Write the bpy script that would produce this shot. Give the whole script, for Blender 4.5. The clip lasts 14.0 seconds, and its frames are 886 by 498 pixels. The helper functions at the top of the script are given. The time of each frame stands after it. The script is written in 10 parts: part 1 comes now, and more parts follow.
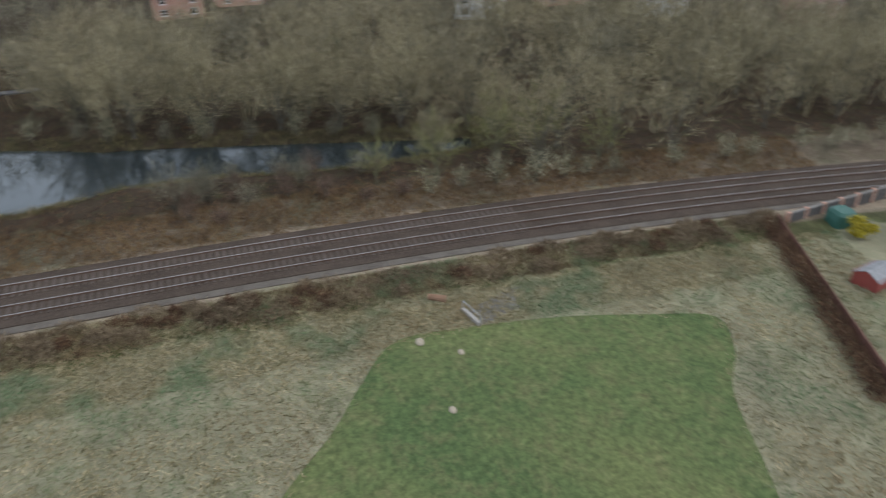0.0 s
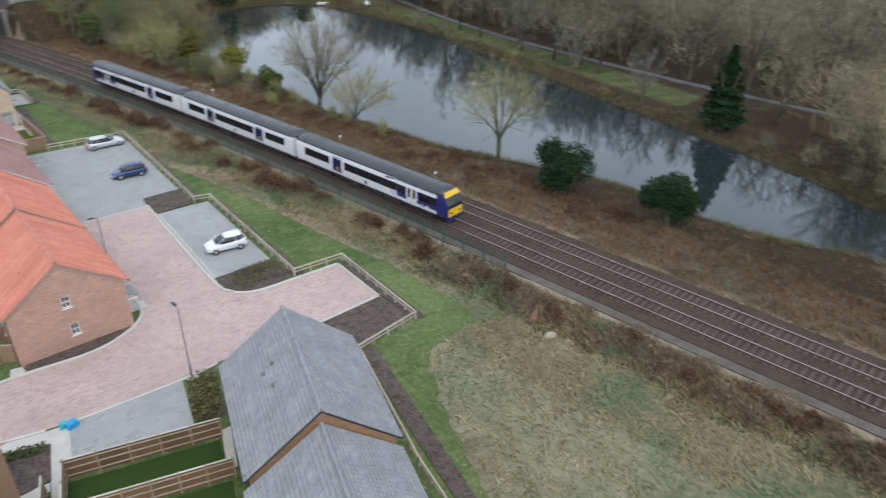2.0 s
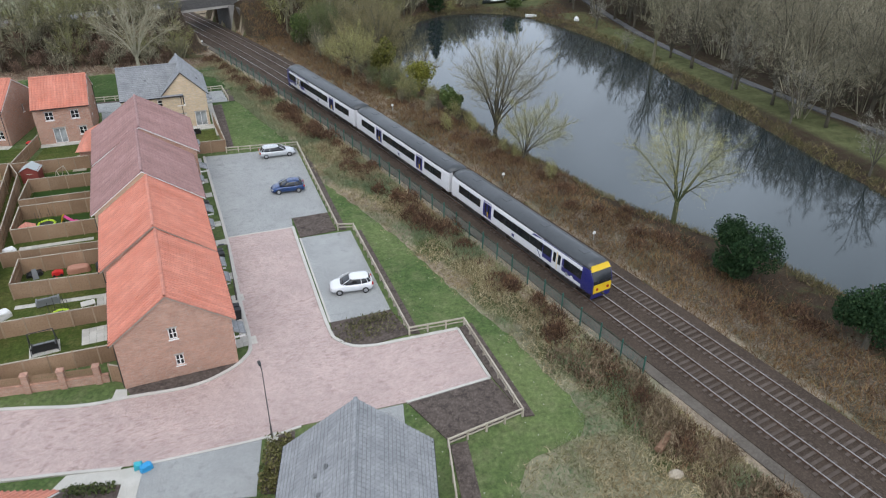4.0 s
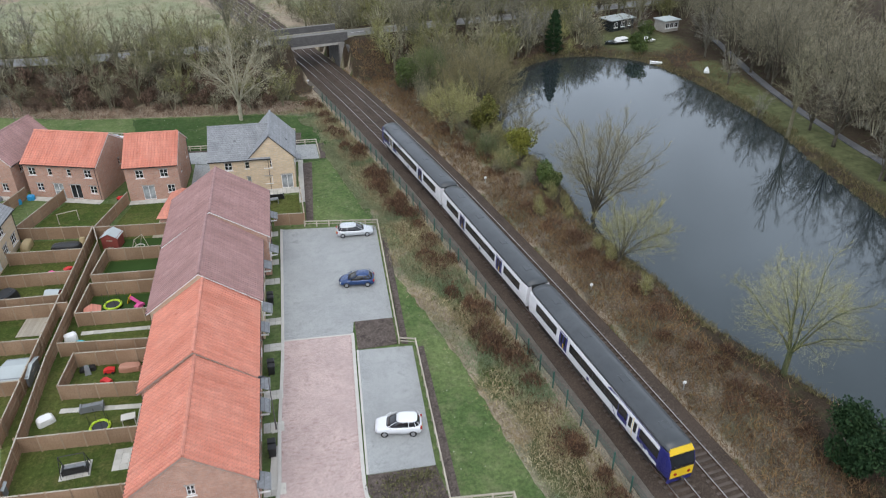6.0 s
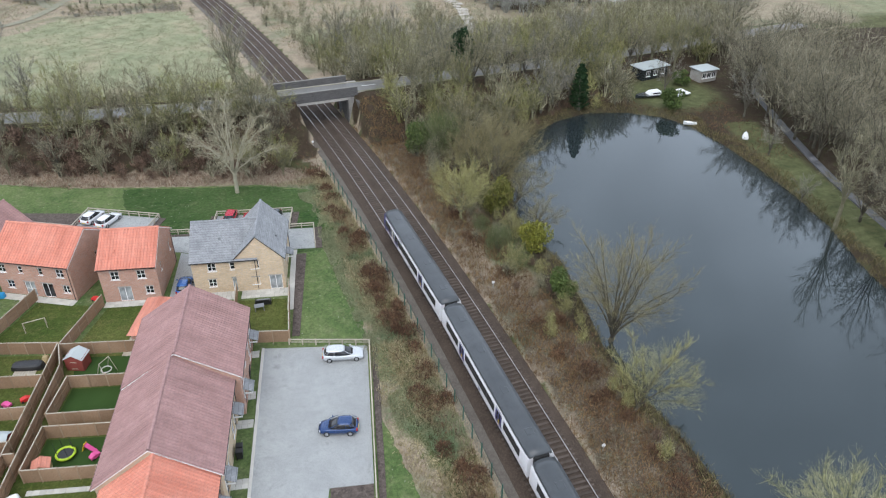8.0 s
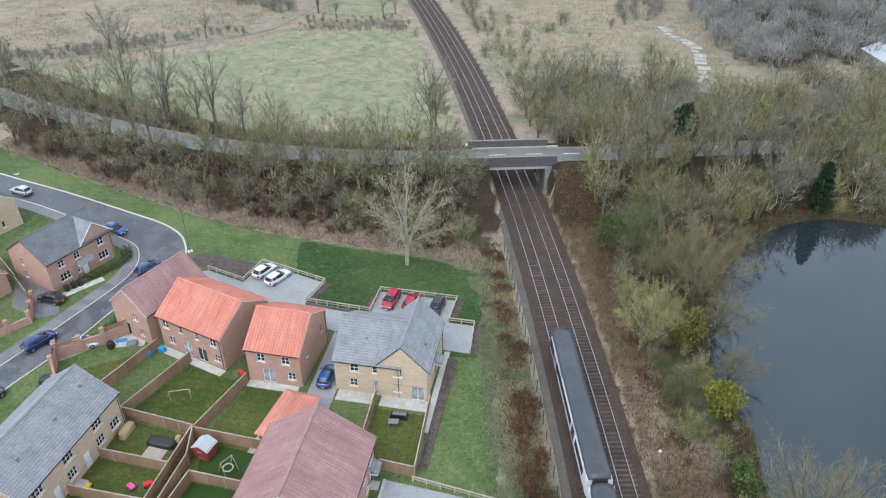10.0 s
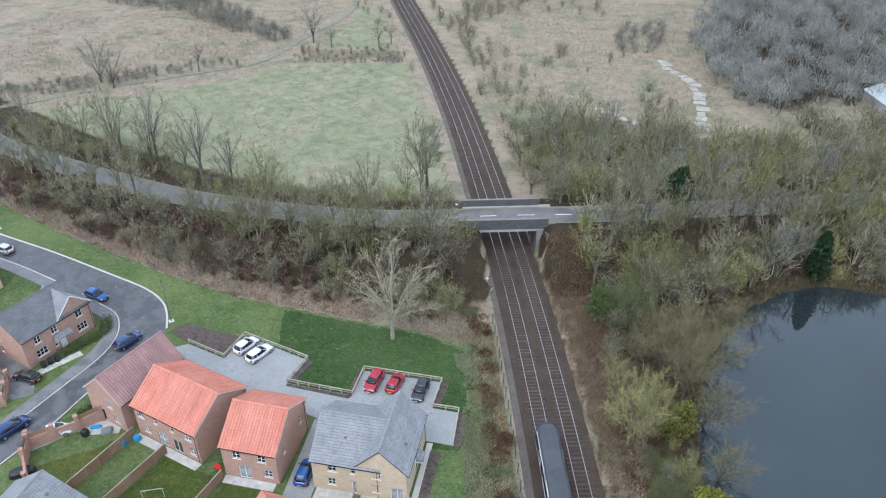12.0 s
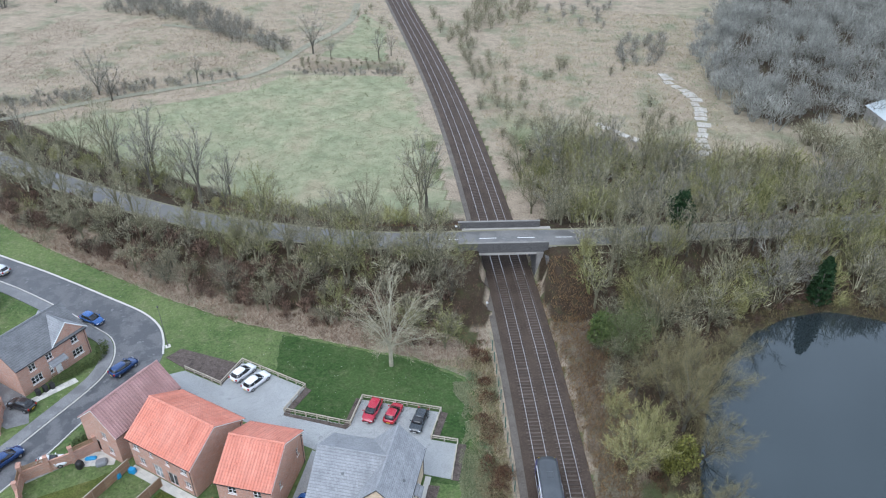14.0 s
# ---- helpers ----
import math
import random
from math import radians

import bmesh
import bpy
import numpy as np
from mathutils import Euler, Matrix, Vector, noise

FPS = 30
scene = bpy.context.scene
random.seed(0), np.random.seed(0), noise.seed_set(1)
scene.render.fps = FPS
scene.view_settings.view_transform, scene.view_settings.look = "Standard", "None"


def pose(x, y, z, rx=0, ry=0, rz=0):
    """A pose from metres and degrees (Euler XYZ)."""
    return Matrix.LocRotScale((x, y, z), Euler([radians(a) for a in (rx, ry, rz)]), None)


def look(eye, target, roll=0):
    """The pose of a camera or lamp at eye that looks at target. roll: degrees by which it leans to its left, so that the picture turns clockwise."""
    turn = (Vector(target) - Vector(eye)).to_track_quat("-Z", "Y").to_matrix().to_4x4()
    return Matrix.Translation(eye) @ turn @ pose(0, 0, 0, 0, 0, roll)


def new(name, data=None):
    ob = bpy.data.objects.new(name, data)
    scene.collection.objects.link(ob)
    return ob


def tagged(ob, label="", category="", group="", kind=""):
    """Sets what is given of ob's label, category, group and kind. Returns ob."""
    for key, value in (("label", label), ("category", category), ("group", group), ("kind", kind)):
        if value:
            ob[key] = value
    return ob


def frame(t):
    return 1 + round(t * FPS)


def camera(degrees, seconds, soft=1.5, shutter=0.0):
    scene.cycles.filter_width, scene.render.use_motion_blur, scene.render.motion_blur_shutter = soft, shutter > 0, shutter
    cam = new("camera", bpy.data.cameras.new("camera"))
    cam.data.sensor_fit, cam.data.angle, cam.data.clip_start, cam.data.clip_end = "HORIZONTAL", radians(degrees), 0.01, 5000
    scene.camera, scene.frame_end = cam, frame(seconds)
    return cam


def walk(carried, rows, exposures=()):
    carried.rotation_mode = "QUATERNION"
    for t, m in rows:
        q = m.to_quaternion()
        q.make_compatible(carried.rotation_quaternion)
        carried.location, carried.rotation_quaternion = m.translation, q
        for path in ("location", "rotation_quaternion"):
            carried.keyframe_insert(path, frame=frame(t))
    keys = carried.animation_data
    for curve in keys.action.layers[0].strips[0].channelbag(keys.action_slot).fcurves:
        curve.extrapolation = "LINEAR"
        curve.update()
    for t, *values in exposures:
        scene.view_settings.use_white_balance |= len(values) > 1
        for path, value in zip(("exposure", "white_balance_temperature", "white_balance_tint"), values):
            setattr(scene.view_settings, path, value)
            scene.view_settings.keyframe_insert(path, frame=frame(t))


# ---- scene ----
# camera path: seconds, eye x, y, z, yaw (left of +y), pitch, roll in degrees
PATH = [
    (0, -35.956, -97.973, 36.892, -102.138, -30.869, 0.189),
    (0.5, -34.217, -99.075, 36.552, -83.776, -30.454, -0.140),
    (1, -31.915, -99.526, 36.573, -67.303, -30.288, -0.180),
    (1.5, -29.482, -99.150, 36.348, -54.544, -30.011, 0.145),
    (2, -26.918, -98.698, 36.446, -40.298, -30.033, 0.427),
    (2.5, -24.309, -97.860, 36.448, -28.613, -30.031, 0.508),
    (2.7, -23.156, -97.594, 36.464, -25.849, -30.039, 0.479),
    (4.8, -13.606, -89.904, 41.402, -19.162, -30.844, 0.117),
    (5, -12.741, -88.825, 42.181, -16.159, -30.897, 0.075),
    (5.5, -10.503, -86.020, 44.249, -12.845, -31.016, -0.016),
    (6, -8.541, -82.795, 46.375, -11.860, -31.150, -0.008),
    (6.5, -6.748, -79.131, 48.494, -11.029, -31.313, -0.008),
    (7, -4.933, -75.341, 50.686, -10.132, -31.499, -0.070),
    (7.5, -3.378, -71.449, 52.771, -9.349, -31.673, -0.054),
    (8, -1.934, -67.250, 54.830, -9.137, -31.895, 0.052),
    (8.5, -0.790, -63.005, 56.905, -5.496, -32.071, -0.029),
    (9, 0.448, -58.624, 58.935, 6.268, -32.191, -0.294),
    (9.2, 1.072, -56.770, 59.676, 9.047, -32.268, -0.412),
    (11.3, 3.693, -41.067, 68.237, 9.835, -32.812, -0.187),
    (11.5, 3.758, -40.698, 69.058, 9.849, -32.812, -0.106),
    (12, 3.857, -40.294, 71.223, 9.908, -32.917, -0.076),
    (12.5, 3.797, -40.165, 73.191, 9.879, -32.811, 0.062),
    (13, 3.683, -40.083, 74.119, 9.835, -32.756, 0.138),
    (13.5, 3.668, -39.395, 74.134, 9.861, -32.826, 0.154),
    (14, 3.360, -37.376, 73.926, 9.855, -32.874, 0.152),
]


def aim(x, y, z, yaw, pitch, roll):
    a, p = radians(yaw), radians(pitch)
    way = Vector((-math.sin(a) * math.cos(p), math.cos(a) * math.cos(p), math.sin(p)))
    return look((x, y, z), Vector((x, y, z)) + way * 10, roll)


cam = camera(62.760, 14.0, soft=1.1, shutter=0.3)
walk(cam, [(row[0], aim(*row[1:])) for row in PATH],
     [(0, 0.26, 6400, 10), (2, 0.44, 6350, 10), (5, 0.44, 6400, 10), (7.5, 0.7, 6350, 10), (9, 0.8, 6200, 10), (12, 0.8, 5820, 10), (14, 0.83, 5820, 10)])

# ---- world and light: a flat grey winter sky ----
world = bpy.data.worlds.new("overcast_sky")
scene.world = world
world.use_nodes = True
wt = world.node_tree
sky = wt.nodes.new("ShaderNodeTexSky")
sky.sky_type = 'NISHITA'
sky.sun_disc = False
sky.sun_elevation, sky.sun_rotation = radians(55), radians(200)
sky.air_density, sky.dust_density, sky.ozone_density = 1.0, 6.0, 1.0
soft_sky = wt.nodes.new("ShaderNodeHueSaturation")
soft_sky.inputs["Saturation"].default_value = 0.32
wt.links.new(sky.outputs[0], soft_sky.inputs["Color"])
cloud = wt.nodes.new("ShaderNodeMix")
cloud.data_type = 'RGBA'
cloud.inputs[0].default_value, cloud.inputs[7].default_value = 0.8, (6.0, 6.7, 7.8, 1)
wt.links.new(soft_sky.outputs[0], cloud.inputs[6])
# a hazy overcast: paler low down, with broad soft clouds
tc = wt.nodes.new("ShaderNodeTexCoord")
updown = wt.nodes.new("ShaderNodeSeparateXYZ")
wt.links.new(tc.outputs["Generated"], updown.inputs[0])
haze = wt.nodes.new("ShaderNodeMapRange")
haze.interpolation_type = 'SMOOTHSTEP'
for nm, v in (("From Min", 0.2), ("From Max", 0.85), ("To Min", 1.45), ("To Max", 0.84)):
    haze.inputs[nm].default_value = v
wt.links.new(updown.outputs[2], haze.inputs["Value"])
puff = wt.nodes.new("ShaderNodeTexNoise")
puff.inputs["Scale"].default_value, puff.inputs["Detail"].default_value = 3.2, 3.0
wt.links.new(tc.outputs["Generated"], puff.inputs["Vector"])
soft = wt.nodes.new("ShaderNodeMapRange")
for nm, v in (("From Min", 0.35), ("From Max", 0.65), ("To Min", 0.78), ("To Max", 1.22)):
    soft.inputs[nm].default_value = v
wt.links.new(puff.outputs["Fac"], soft.inputs["Value"])
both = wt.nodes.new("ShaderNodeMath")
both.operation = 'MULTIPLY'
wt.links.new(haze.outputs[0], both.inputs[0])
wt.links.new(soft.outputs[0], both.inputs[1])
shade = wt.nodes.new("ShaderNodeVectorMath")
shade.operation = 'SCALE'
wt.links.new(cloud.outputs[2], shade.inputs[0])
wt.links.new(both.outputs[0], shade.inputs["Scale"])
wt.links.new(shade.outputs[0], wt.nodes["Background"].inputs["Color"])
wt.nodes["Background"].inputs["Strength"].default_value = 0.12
sun = new("sun", bpy.data.lights.new("sun", 'SUN'))
sun.data.energy, sun.data.angle, sun.data.color = 0.8, radians(40), (1.0, 0.98, 0.95)
sun.matrix_world = look((0, 0, 200), Vector((0, 0, 200)) - Vector((math.sin(radians(200)) * math.cos(radians(55)), math.cos(radians(200)) * math.cos(radians(55)), math.sin(radians(55)))))

# ---- materials ----


def node_mat(name):
    m = bpy.data.materials.new(name)
    m.use_nodes = True
    return m, m.node_tree.nodes, m.node_tree.links, m.node_tree.nodes["Principled BSDF"]


def rgb(c):
    return (c[0], c[1], c[2], 1.0)


def noise_node(N, L, vec, scale, detail=4.0, rough=0.6):
    n = N.new("ShaderNodeTexNoise")
    n.inputs["Scale"].default_value, n.inputs["Detail"].default_value = scale, detail
    n.inputs["Roughness"].default_value = rough
    L.new(vec, n.inputs["Vector"])
    return n.outputs["Fac"]


def ramp(N, L, fac, stops):
    r = N.new("ShaderNodeValToRGB")
    els = r.color_ramp.elements
    while len(els) < len(stops):
        els.new(0.5)
    for e, (p, c) in zip(els, stops):
        e.position, e.color = p, rgb(c)
    L.new(fac, r.inputs[0])
    return r.outputs[0]


def mixed(N, L, fac, a, b, how='MIX'):
    m = N.new("ShaderNodeMix")
    m.data_type, m.blend_type = 'RGBA', how
    for sock, v in ((m.inputs[0], fac), (m.inputs[6], a), (m.inputs[7], b)):
        if isinstance(v, (int, float)):
            sock.default_value = v
        elif isinstance(v, tuple):
            sock.default_value = rgb(v)
        else:
            L.new(v, sock)
    return m.outputs[2]


def mathn(N, L, op, a, b=0.0, clamp=False):
    m = N.new("ShaderNodeMath")
    m.operation, m.use_clamp = op, clamp
    for sock, v in ((m.inputs[0], a), (m.inputs[1], b)):
        if isinstance(v, (int, float)):
            sock.default_value = v
        else:
            L.new(v, sock)
    return m.outputs[0]


def bumped(N, L, bsdf, height, strength, distance):
    b = N.new("ShaderNodeBump")
    b.inputs["Strength"].default_value, b.inputs["Distance"].default_value = strength, distance
    L.new(height, b.inputs["Height"])
    L.new(b.outputs[0], bsdf.inputs["Normal"])


def place(N, local=False):
    return N.new("ShaderNodeTexCoord").outputs["Object"] if local else N.new("ShaderNodeNewGeometry").outputs["Position"]


def surface(name, a, b, c, big=0.4, fine=6.0, rough=0.85, bump=0.3, depth=0.03, spec=0.3, metal=0.0, local=False, vary=0.0):
    """Colour a to b in broad patches, flecked with c at a fine scale; vary: change from piece to piece."""
    m, N, L, P = node_mat(name)
    vec = place(N, local)
    n1 = noise_node(N, L, vec, big, 5)
    n2 = noise_node(N, L, vec, fine, 6, 0.7)
    col = ramp(N, L, n1, [(0.32, a), (0.68, b)])
    col = mixed(N, L, mathn(N, L, 'MULTIPLY', ramp(N, L, n2, [(0.45, (0, 0, 0)), (0.75, (1, 1, 1))]), 0.75), col, c)
    if vary:
        info = N.new("ShaderNodeObjectInfo")
        k = mathn(N, L, 'MULTIPLY_ADD', info.outputs["Random"], 2 * vary)
        N[k.node.name].inputs[2].default_value = 1 - vary
        hs = N.new("ShaderNodeHueSaturation")
        L.new(k, hs.inputs["Value"])
        L.new(col, hs.inputs["Color"])
        col = hs.outputs[0]
    L.new(col, P.inputs["Base Color"])
    P.inputs["Roughness"].default_value, P.inputs["Metallic"].default_value = rough, metal
    P.inputs["Specular IOR Level"].default_value = spec
    if bump:
        bumped(N, L, P, n2, bump, depth)
    return m


def island_mat(name, stops, rough=0.85, spec=0.2, patch=None):
    """One colour for each loose leaf, blade or twig, picked from the stops."""
    m, N, L, P = node_mat(name)
    geo = N.new("ShaderNodeNewGeometry")
    col = ramp(N, L, geo.outputs["Random Per Island"], stops)
    n1 = noise_node(N, L, geo.outputs["Position"], 0.13, 3)
    col = mixed(N, L, 0.55, col, mixed(N, L, 1.0, col, ramp(N, L, n1, [(0.3, (0.6, 0.6, 0.6)), (0.7, (1.35, 1.35, 1.3))]), 'MULTIPLY'))
    if patch:
        # stands of greener and of browner growth
        n2 = noise_node(N, L, geo.outputs["Position"], 0.11, 4)
        col = mixed(N, L, ramp(N, L, n2, [(0.4, (0.85,) * 3), (0.5, (0, 0, 0))]), col, patch[0])
        col = mixed(N, L, ramp(N, L, n2, [(0.56, (0, 0, 0)), (0.7, (0.7,) * 3)]), col, patch[1])
    L.new(col, P.inputs["Base Color"])
    P.inputs["Roughness"].default_value, P.inputs["Specular IOR Level"].default_value = rough, spec
    return m


def brick_mat(name, a, b, mortar, c):
    m, N, L, P = node_mat(name)
    vec = place(N, True)
    sep = N.new("ShaderNodeSeparateXYZ")
    L.new(vec, sep.inputs[0])
    com = N.new("ShaderNodeCombineXYZ")
    L.new(mathn(N, L, 'ADD', sep.outputs[0], sep.outputs[1]), com.inputs[0])
    L.new(sep.outputs[2], com.inputs[1])
    br = N.new("ShaderNodeTexBrick")
    br.inputs["Scale"].default_value = 1.0
    br.inputs["Brick Width"].default_value, br.inputs["Row Height"].default_value = 0.225, 0.075
    br.inputs["Mortar Size"].default_value = 0.008
    for k, v in (("Color1", a), ("Color2", b), ("Mortar", mortar)):
        br.inputs[k].default_value = rgb(v)
    L.new(com.outputs[0], br.inputs["Vector"])
    n1 = noise_node(N, L, vec, 0.5, 5)
    n2 = noise_node(N, L, vec, 9.0, 4)
    # rows of bricks from different batches
    stretch = N.new("ShaderNodeVectorMath")
    stretch.operation = 'MULTIPLY'
    stretch.inputs[1].default_value = (1.2, 1.2, 9.0)
    L.new(vec, stretch.inputs[0])
    n3 = noise_node(N, L, stretch.outputs[0], 0.8, 3)
    col = mixed(N, L, mathn(N, L, 'MULTIPLY', ramp(N, L, n2, [(0.5, (0, 0, 0)), (0.7, (1, 1, 1))]), 0.5), br.outputs["Color"], c)
    col = mixed(N, L, 0.5, col, mixed(N, L, 1.0, col, ramp(N, L, n3, [(0.3, (0.7, 0.7, 0.7)), (0.7, (1.25, 1.25, 1.25))]), 'MULTIPLY'))
    col = mixed(N, L, 0.3, col, mixed(N, L, 1.0, col, ramp(N, L, n1, [(0.3, (0.7, 0.7, 0.7)), (0.7, (1.2, 1.2, 1.2))]), 'MULTIPLY'))
    L.new(col, P.inputs["Base Color"])
    P.inputs["Roughness"].default_value = 0.9
    bumped(N, L, P, br.outputs["Fac"], 0.4, -0.01)
    return m


def paving_mat(name, a, b, joint, stain, size=0.2, row=0.1, wet=0.55, stained=0.5, dashes=0.0):
    """Small concrete blocks with joints, dark damp patches and a worn sheen."""
    m, N, L, P = node_mat(name)
    vec = place(N)
    br = N.new("ShaderNodeTexBrick")
    br.inputs["Scale"].default_value = 1.0
    br.inputs["Brick Width"].default_value, br.inputs["Row Height"].default_value = size, row
    br.inputs["Mortar Size"].default_value = 0.006
    for k, v in (("Color1", a), ("Color2", b), ("Mortar", joint)):
        br.inputs[k].default_value = rgb(v)
    L.new(vec, br.inputs["Vector"])
    n1 = noise_node(N, L, vec, 0.22, 5)
    n2 = noise_node(N, L, vec, 1.1, 6, 0.75)
    n3 = noise_node(N, L, vec, 14.0, 4)
    spots = mathn(N, L, 'MULTIPLY', ramp(N, L, n2, [(0.56, (0, 0, 0)), (0.62, (1, 1, 1))]), ramp(N, L, n1, [(0.4, (0, 0, 0)), (0.62, (1, 1, 1))]))
    col = mixed(N, L, 0.25, br.outputs["Color"], mixed(N, L, 1.0, br.outputs["Color"], ramp(N, L, n3, [(0.3, (0.65, 0.65, 0.65)), (0.7, (1.3, 1.3, 1.3))]), 'MULTIPLY'))
    col = mixed(N, L, 0.5, col, mixed(N, L, 1.0, col, ramp(N, L, n1, [(0.3, (0.75, 0.75, 0.77)), (0.7, (1.2, 1.2, 1.2))]), 'MULTIPLY'))
    col = mixed(N, L, mathn(N, L, 'MULTIPLY', spots, stained), col, stain)
    if dashes:
        st = N.new("ShaderNodeVectorMath")
        st.operation = 'MULTIPLY'
        st.inputs[1].default_value = (0.75, 2.6, 1.0)
        L.new(vec, st.inputs[0])
        n4, n5 = noise_node(N, L, st.outputs[0], 1.7, 5, 0.75), noise_node(N, L, vec, 0.09, 3)
        marks = mathn(N, L, 'MULTIPLY', ramp(N, L, n4, [(0.53, (0, 0, 0)), (0.63, (1, 1, 1))]), ramp(N, L, n5, [(0.38, (0.25, 0.25, 0.25)), (0.6, (1, 1, 1))]))
        col = mixed(N, L, mathn(N, L, 'MULTIPLY', marks, dashes), col, (0.2, 0.1, 0.09))
    L.new(col, P.inputs["Base Color"])
    L.new(ramp(N, L, n2, [(0.4, (wet, wet, wet)), (0.65, (0.85, 0.85, 0.85))]), P.inputs["Roughness"])
    bumped(N, L, P, br.outputs["Fac"], 0.3, -0.006)
    return m


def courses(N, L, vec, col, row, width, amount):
    """Rows of overlapping tiles: the shadow at each row's lip is painted as dark lines."""
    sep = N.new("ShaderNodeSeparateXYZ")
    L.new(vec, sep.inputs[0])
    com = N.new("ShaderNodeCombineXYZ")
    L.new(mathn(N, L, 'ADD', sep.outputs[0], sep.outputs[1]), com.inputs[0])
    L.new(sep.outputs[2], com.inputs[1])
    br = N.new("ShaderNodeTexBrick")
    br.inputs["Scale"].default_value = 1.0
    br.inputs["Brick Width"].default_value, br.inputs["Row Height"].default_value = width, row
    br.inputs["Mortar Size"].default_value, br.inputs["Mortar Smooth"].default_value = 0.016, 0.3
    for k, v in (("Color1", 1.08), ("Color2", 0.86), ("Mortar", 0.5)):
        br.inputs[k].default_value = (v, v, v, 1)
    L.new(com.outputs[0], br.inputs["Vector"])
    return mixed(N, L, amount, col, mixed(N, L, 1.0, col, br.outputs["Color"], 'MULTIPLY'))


def slate_mat(name, a, b, c):
    """Flat grey concrete tiles in rows, with weather stains."""
    m, N, L, P = node_mat(name)
    vec = place(N, True)
    n1, n2 = noise_node(N, L, vec, 0.6, 5), noise_node(N, L, vec, 3.0, 6, 0.7)
    col = ramp(N, L, n1, [(0.32, a), (0.68, b)])
    col = mixed(N, L, mathn(N, L, 'MULTIPLY', ramp(N, L, n2, [(0.45, (0, 0, 0)), (0.75, (1, 1, 1))]), 0.6), col, c)
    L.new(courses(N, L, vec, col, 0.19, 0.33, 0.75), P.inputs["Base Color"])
    P.inputs["Roughness"].default_value, P.inputs["Specular IOR Level"].default_value = 0.6, 0.45
    bumped(N, L, P, n2, 0.25, 0.01)
    return m


def tile_mat(name, a, b, c):
    """Clay tiles: batches that differ from column to column, streaks down the slope, a weathered grain."""
    m, N, L, P = node_mat(name)
    vec = place(N, True)
    st = N.new("ShaderNodeVectorMath")
    st.operation = 'MULTIPLY'
    st.inputs[1].default_value = (1.9, 0.12, 0.12)
    L.new(vec, st.inputs[0])
    n0, n1, n2 = noise_node(N, L, st.outputs[0], 1.0, 3, 0.7), noise_node(N, L, vec, 0.45, 5), noise_node(N, L, vec, 4.5, 6, 0.75)
    col = ramp(N, L, n1, [(0.32, a), (0.68, b)])
    col = mixed(N, L, mathn(N, L, 'MULTIPLY', ramp(N, L, n2, [(0.45, (0, 0, 0)), (0.75, (1, 1, 1))]), 0.8), col, c)
    col = mixed(N, L, 0.42, col, mixed(N, L, 1.0, col, ramp(N, L, n0, [(0.36, (0.72, 0.7, 0.7)), (0.5, (1, 1, 1)), (0.64, (1.25, 1.25, 1.25))]), 'MULTIPLY'))
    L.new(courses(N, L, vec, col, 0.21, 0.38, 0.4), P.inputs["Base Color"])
    P.inputs["Roughness"].default_value, P.inputs["Specular IOR Level"].default_value = 0.72, 0.4
    bumped(N, L, P, n2, 0.3, 0.01)
    return m


def paint(name, col, rough=0.35, metal=0.0, coat=0.0, dirt=0.25, local=True):
    m, N, L, P = node_mat(name)
    vec = place(N, local)
    n = noise_node(N, L, vec, 1.7, 6, 0.7)
    n2 = noise_node(N, L, vec, 25.0, 3)
    d = tuple(v * 0.55 + 0.03 for v in col)
    c = mixed(N, L, mathn(N, L, 'MULTIPLY', ramp(N, L, n, [(0.45, (0, 0, 0)), (0.75, (1, 1, 1))]), dirt), col, d)
    L.new(c, P.inputs["Base Color"])
    L.new(ramp(N, L, n2, [(0.3, (rough * 0.8,) * 3), (0.7, (min(1, rough * 1.3),) * 3)]), P.inputs["Roughness"])
    P.inputs["Metallic"].default_value, P.inputs["Coat Weight"].default_value = metal, coat
    return m


def glass_mat(name, col, rough=0.08):
    m, N, L, P = node_mat(name)
    n = noise_node(N, L, place(N, True), 0.8, 3)
    L.new(ramp(N, L, n, [(0.35, col), (0.7, tuple(v * 2.2 + 0.01 for v in col))]), P.inputs["Base Color"])
    P.inputs["Roughness"].default_value, P.inputs["Specular IOR Level"].default_value = rough, 0.6
    return m


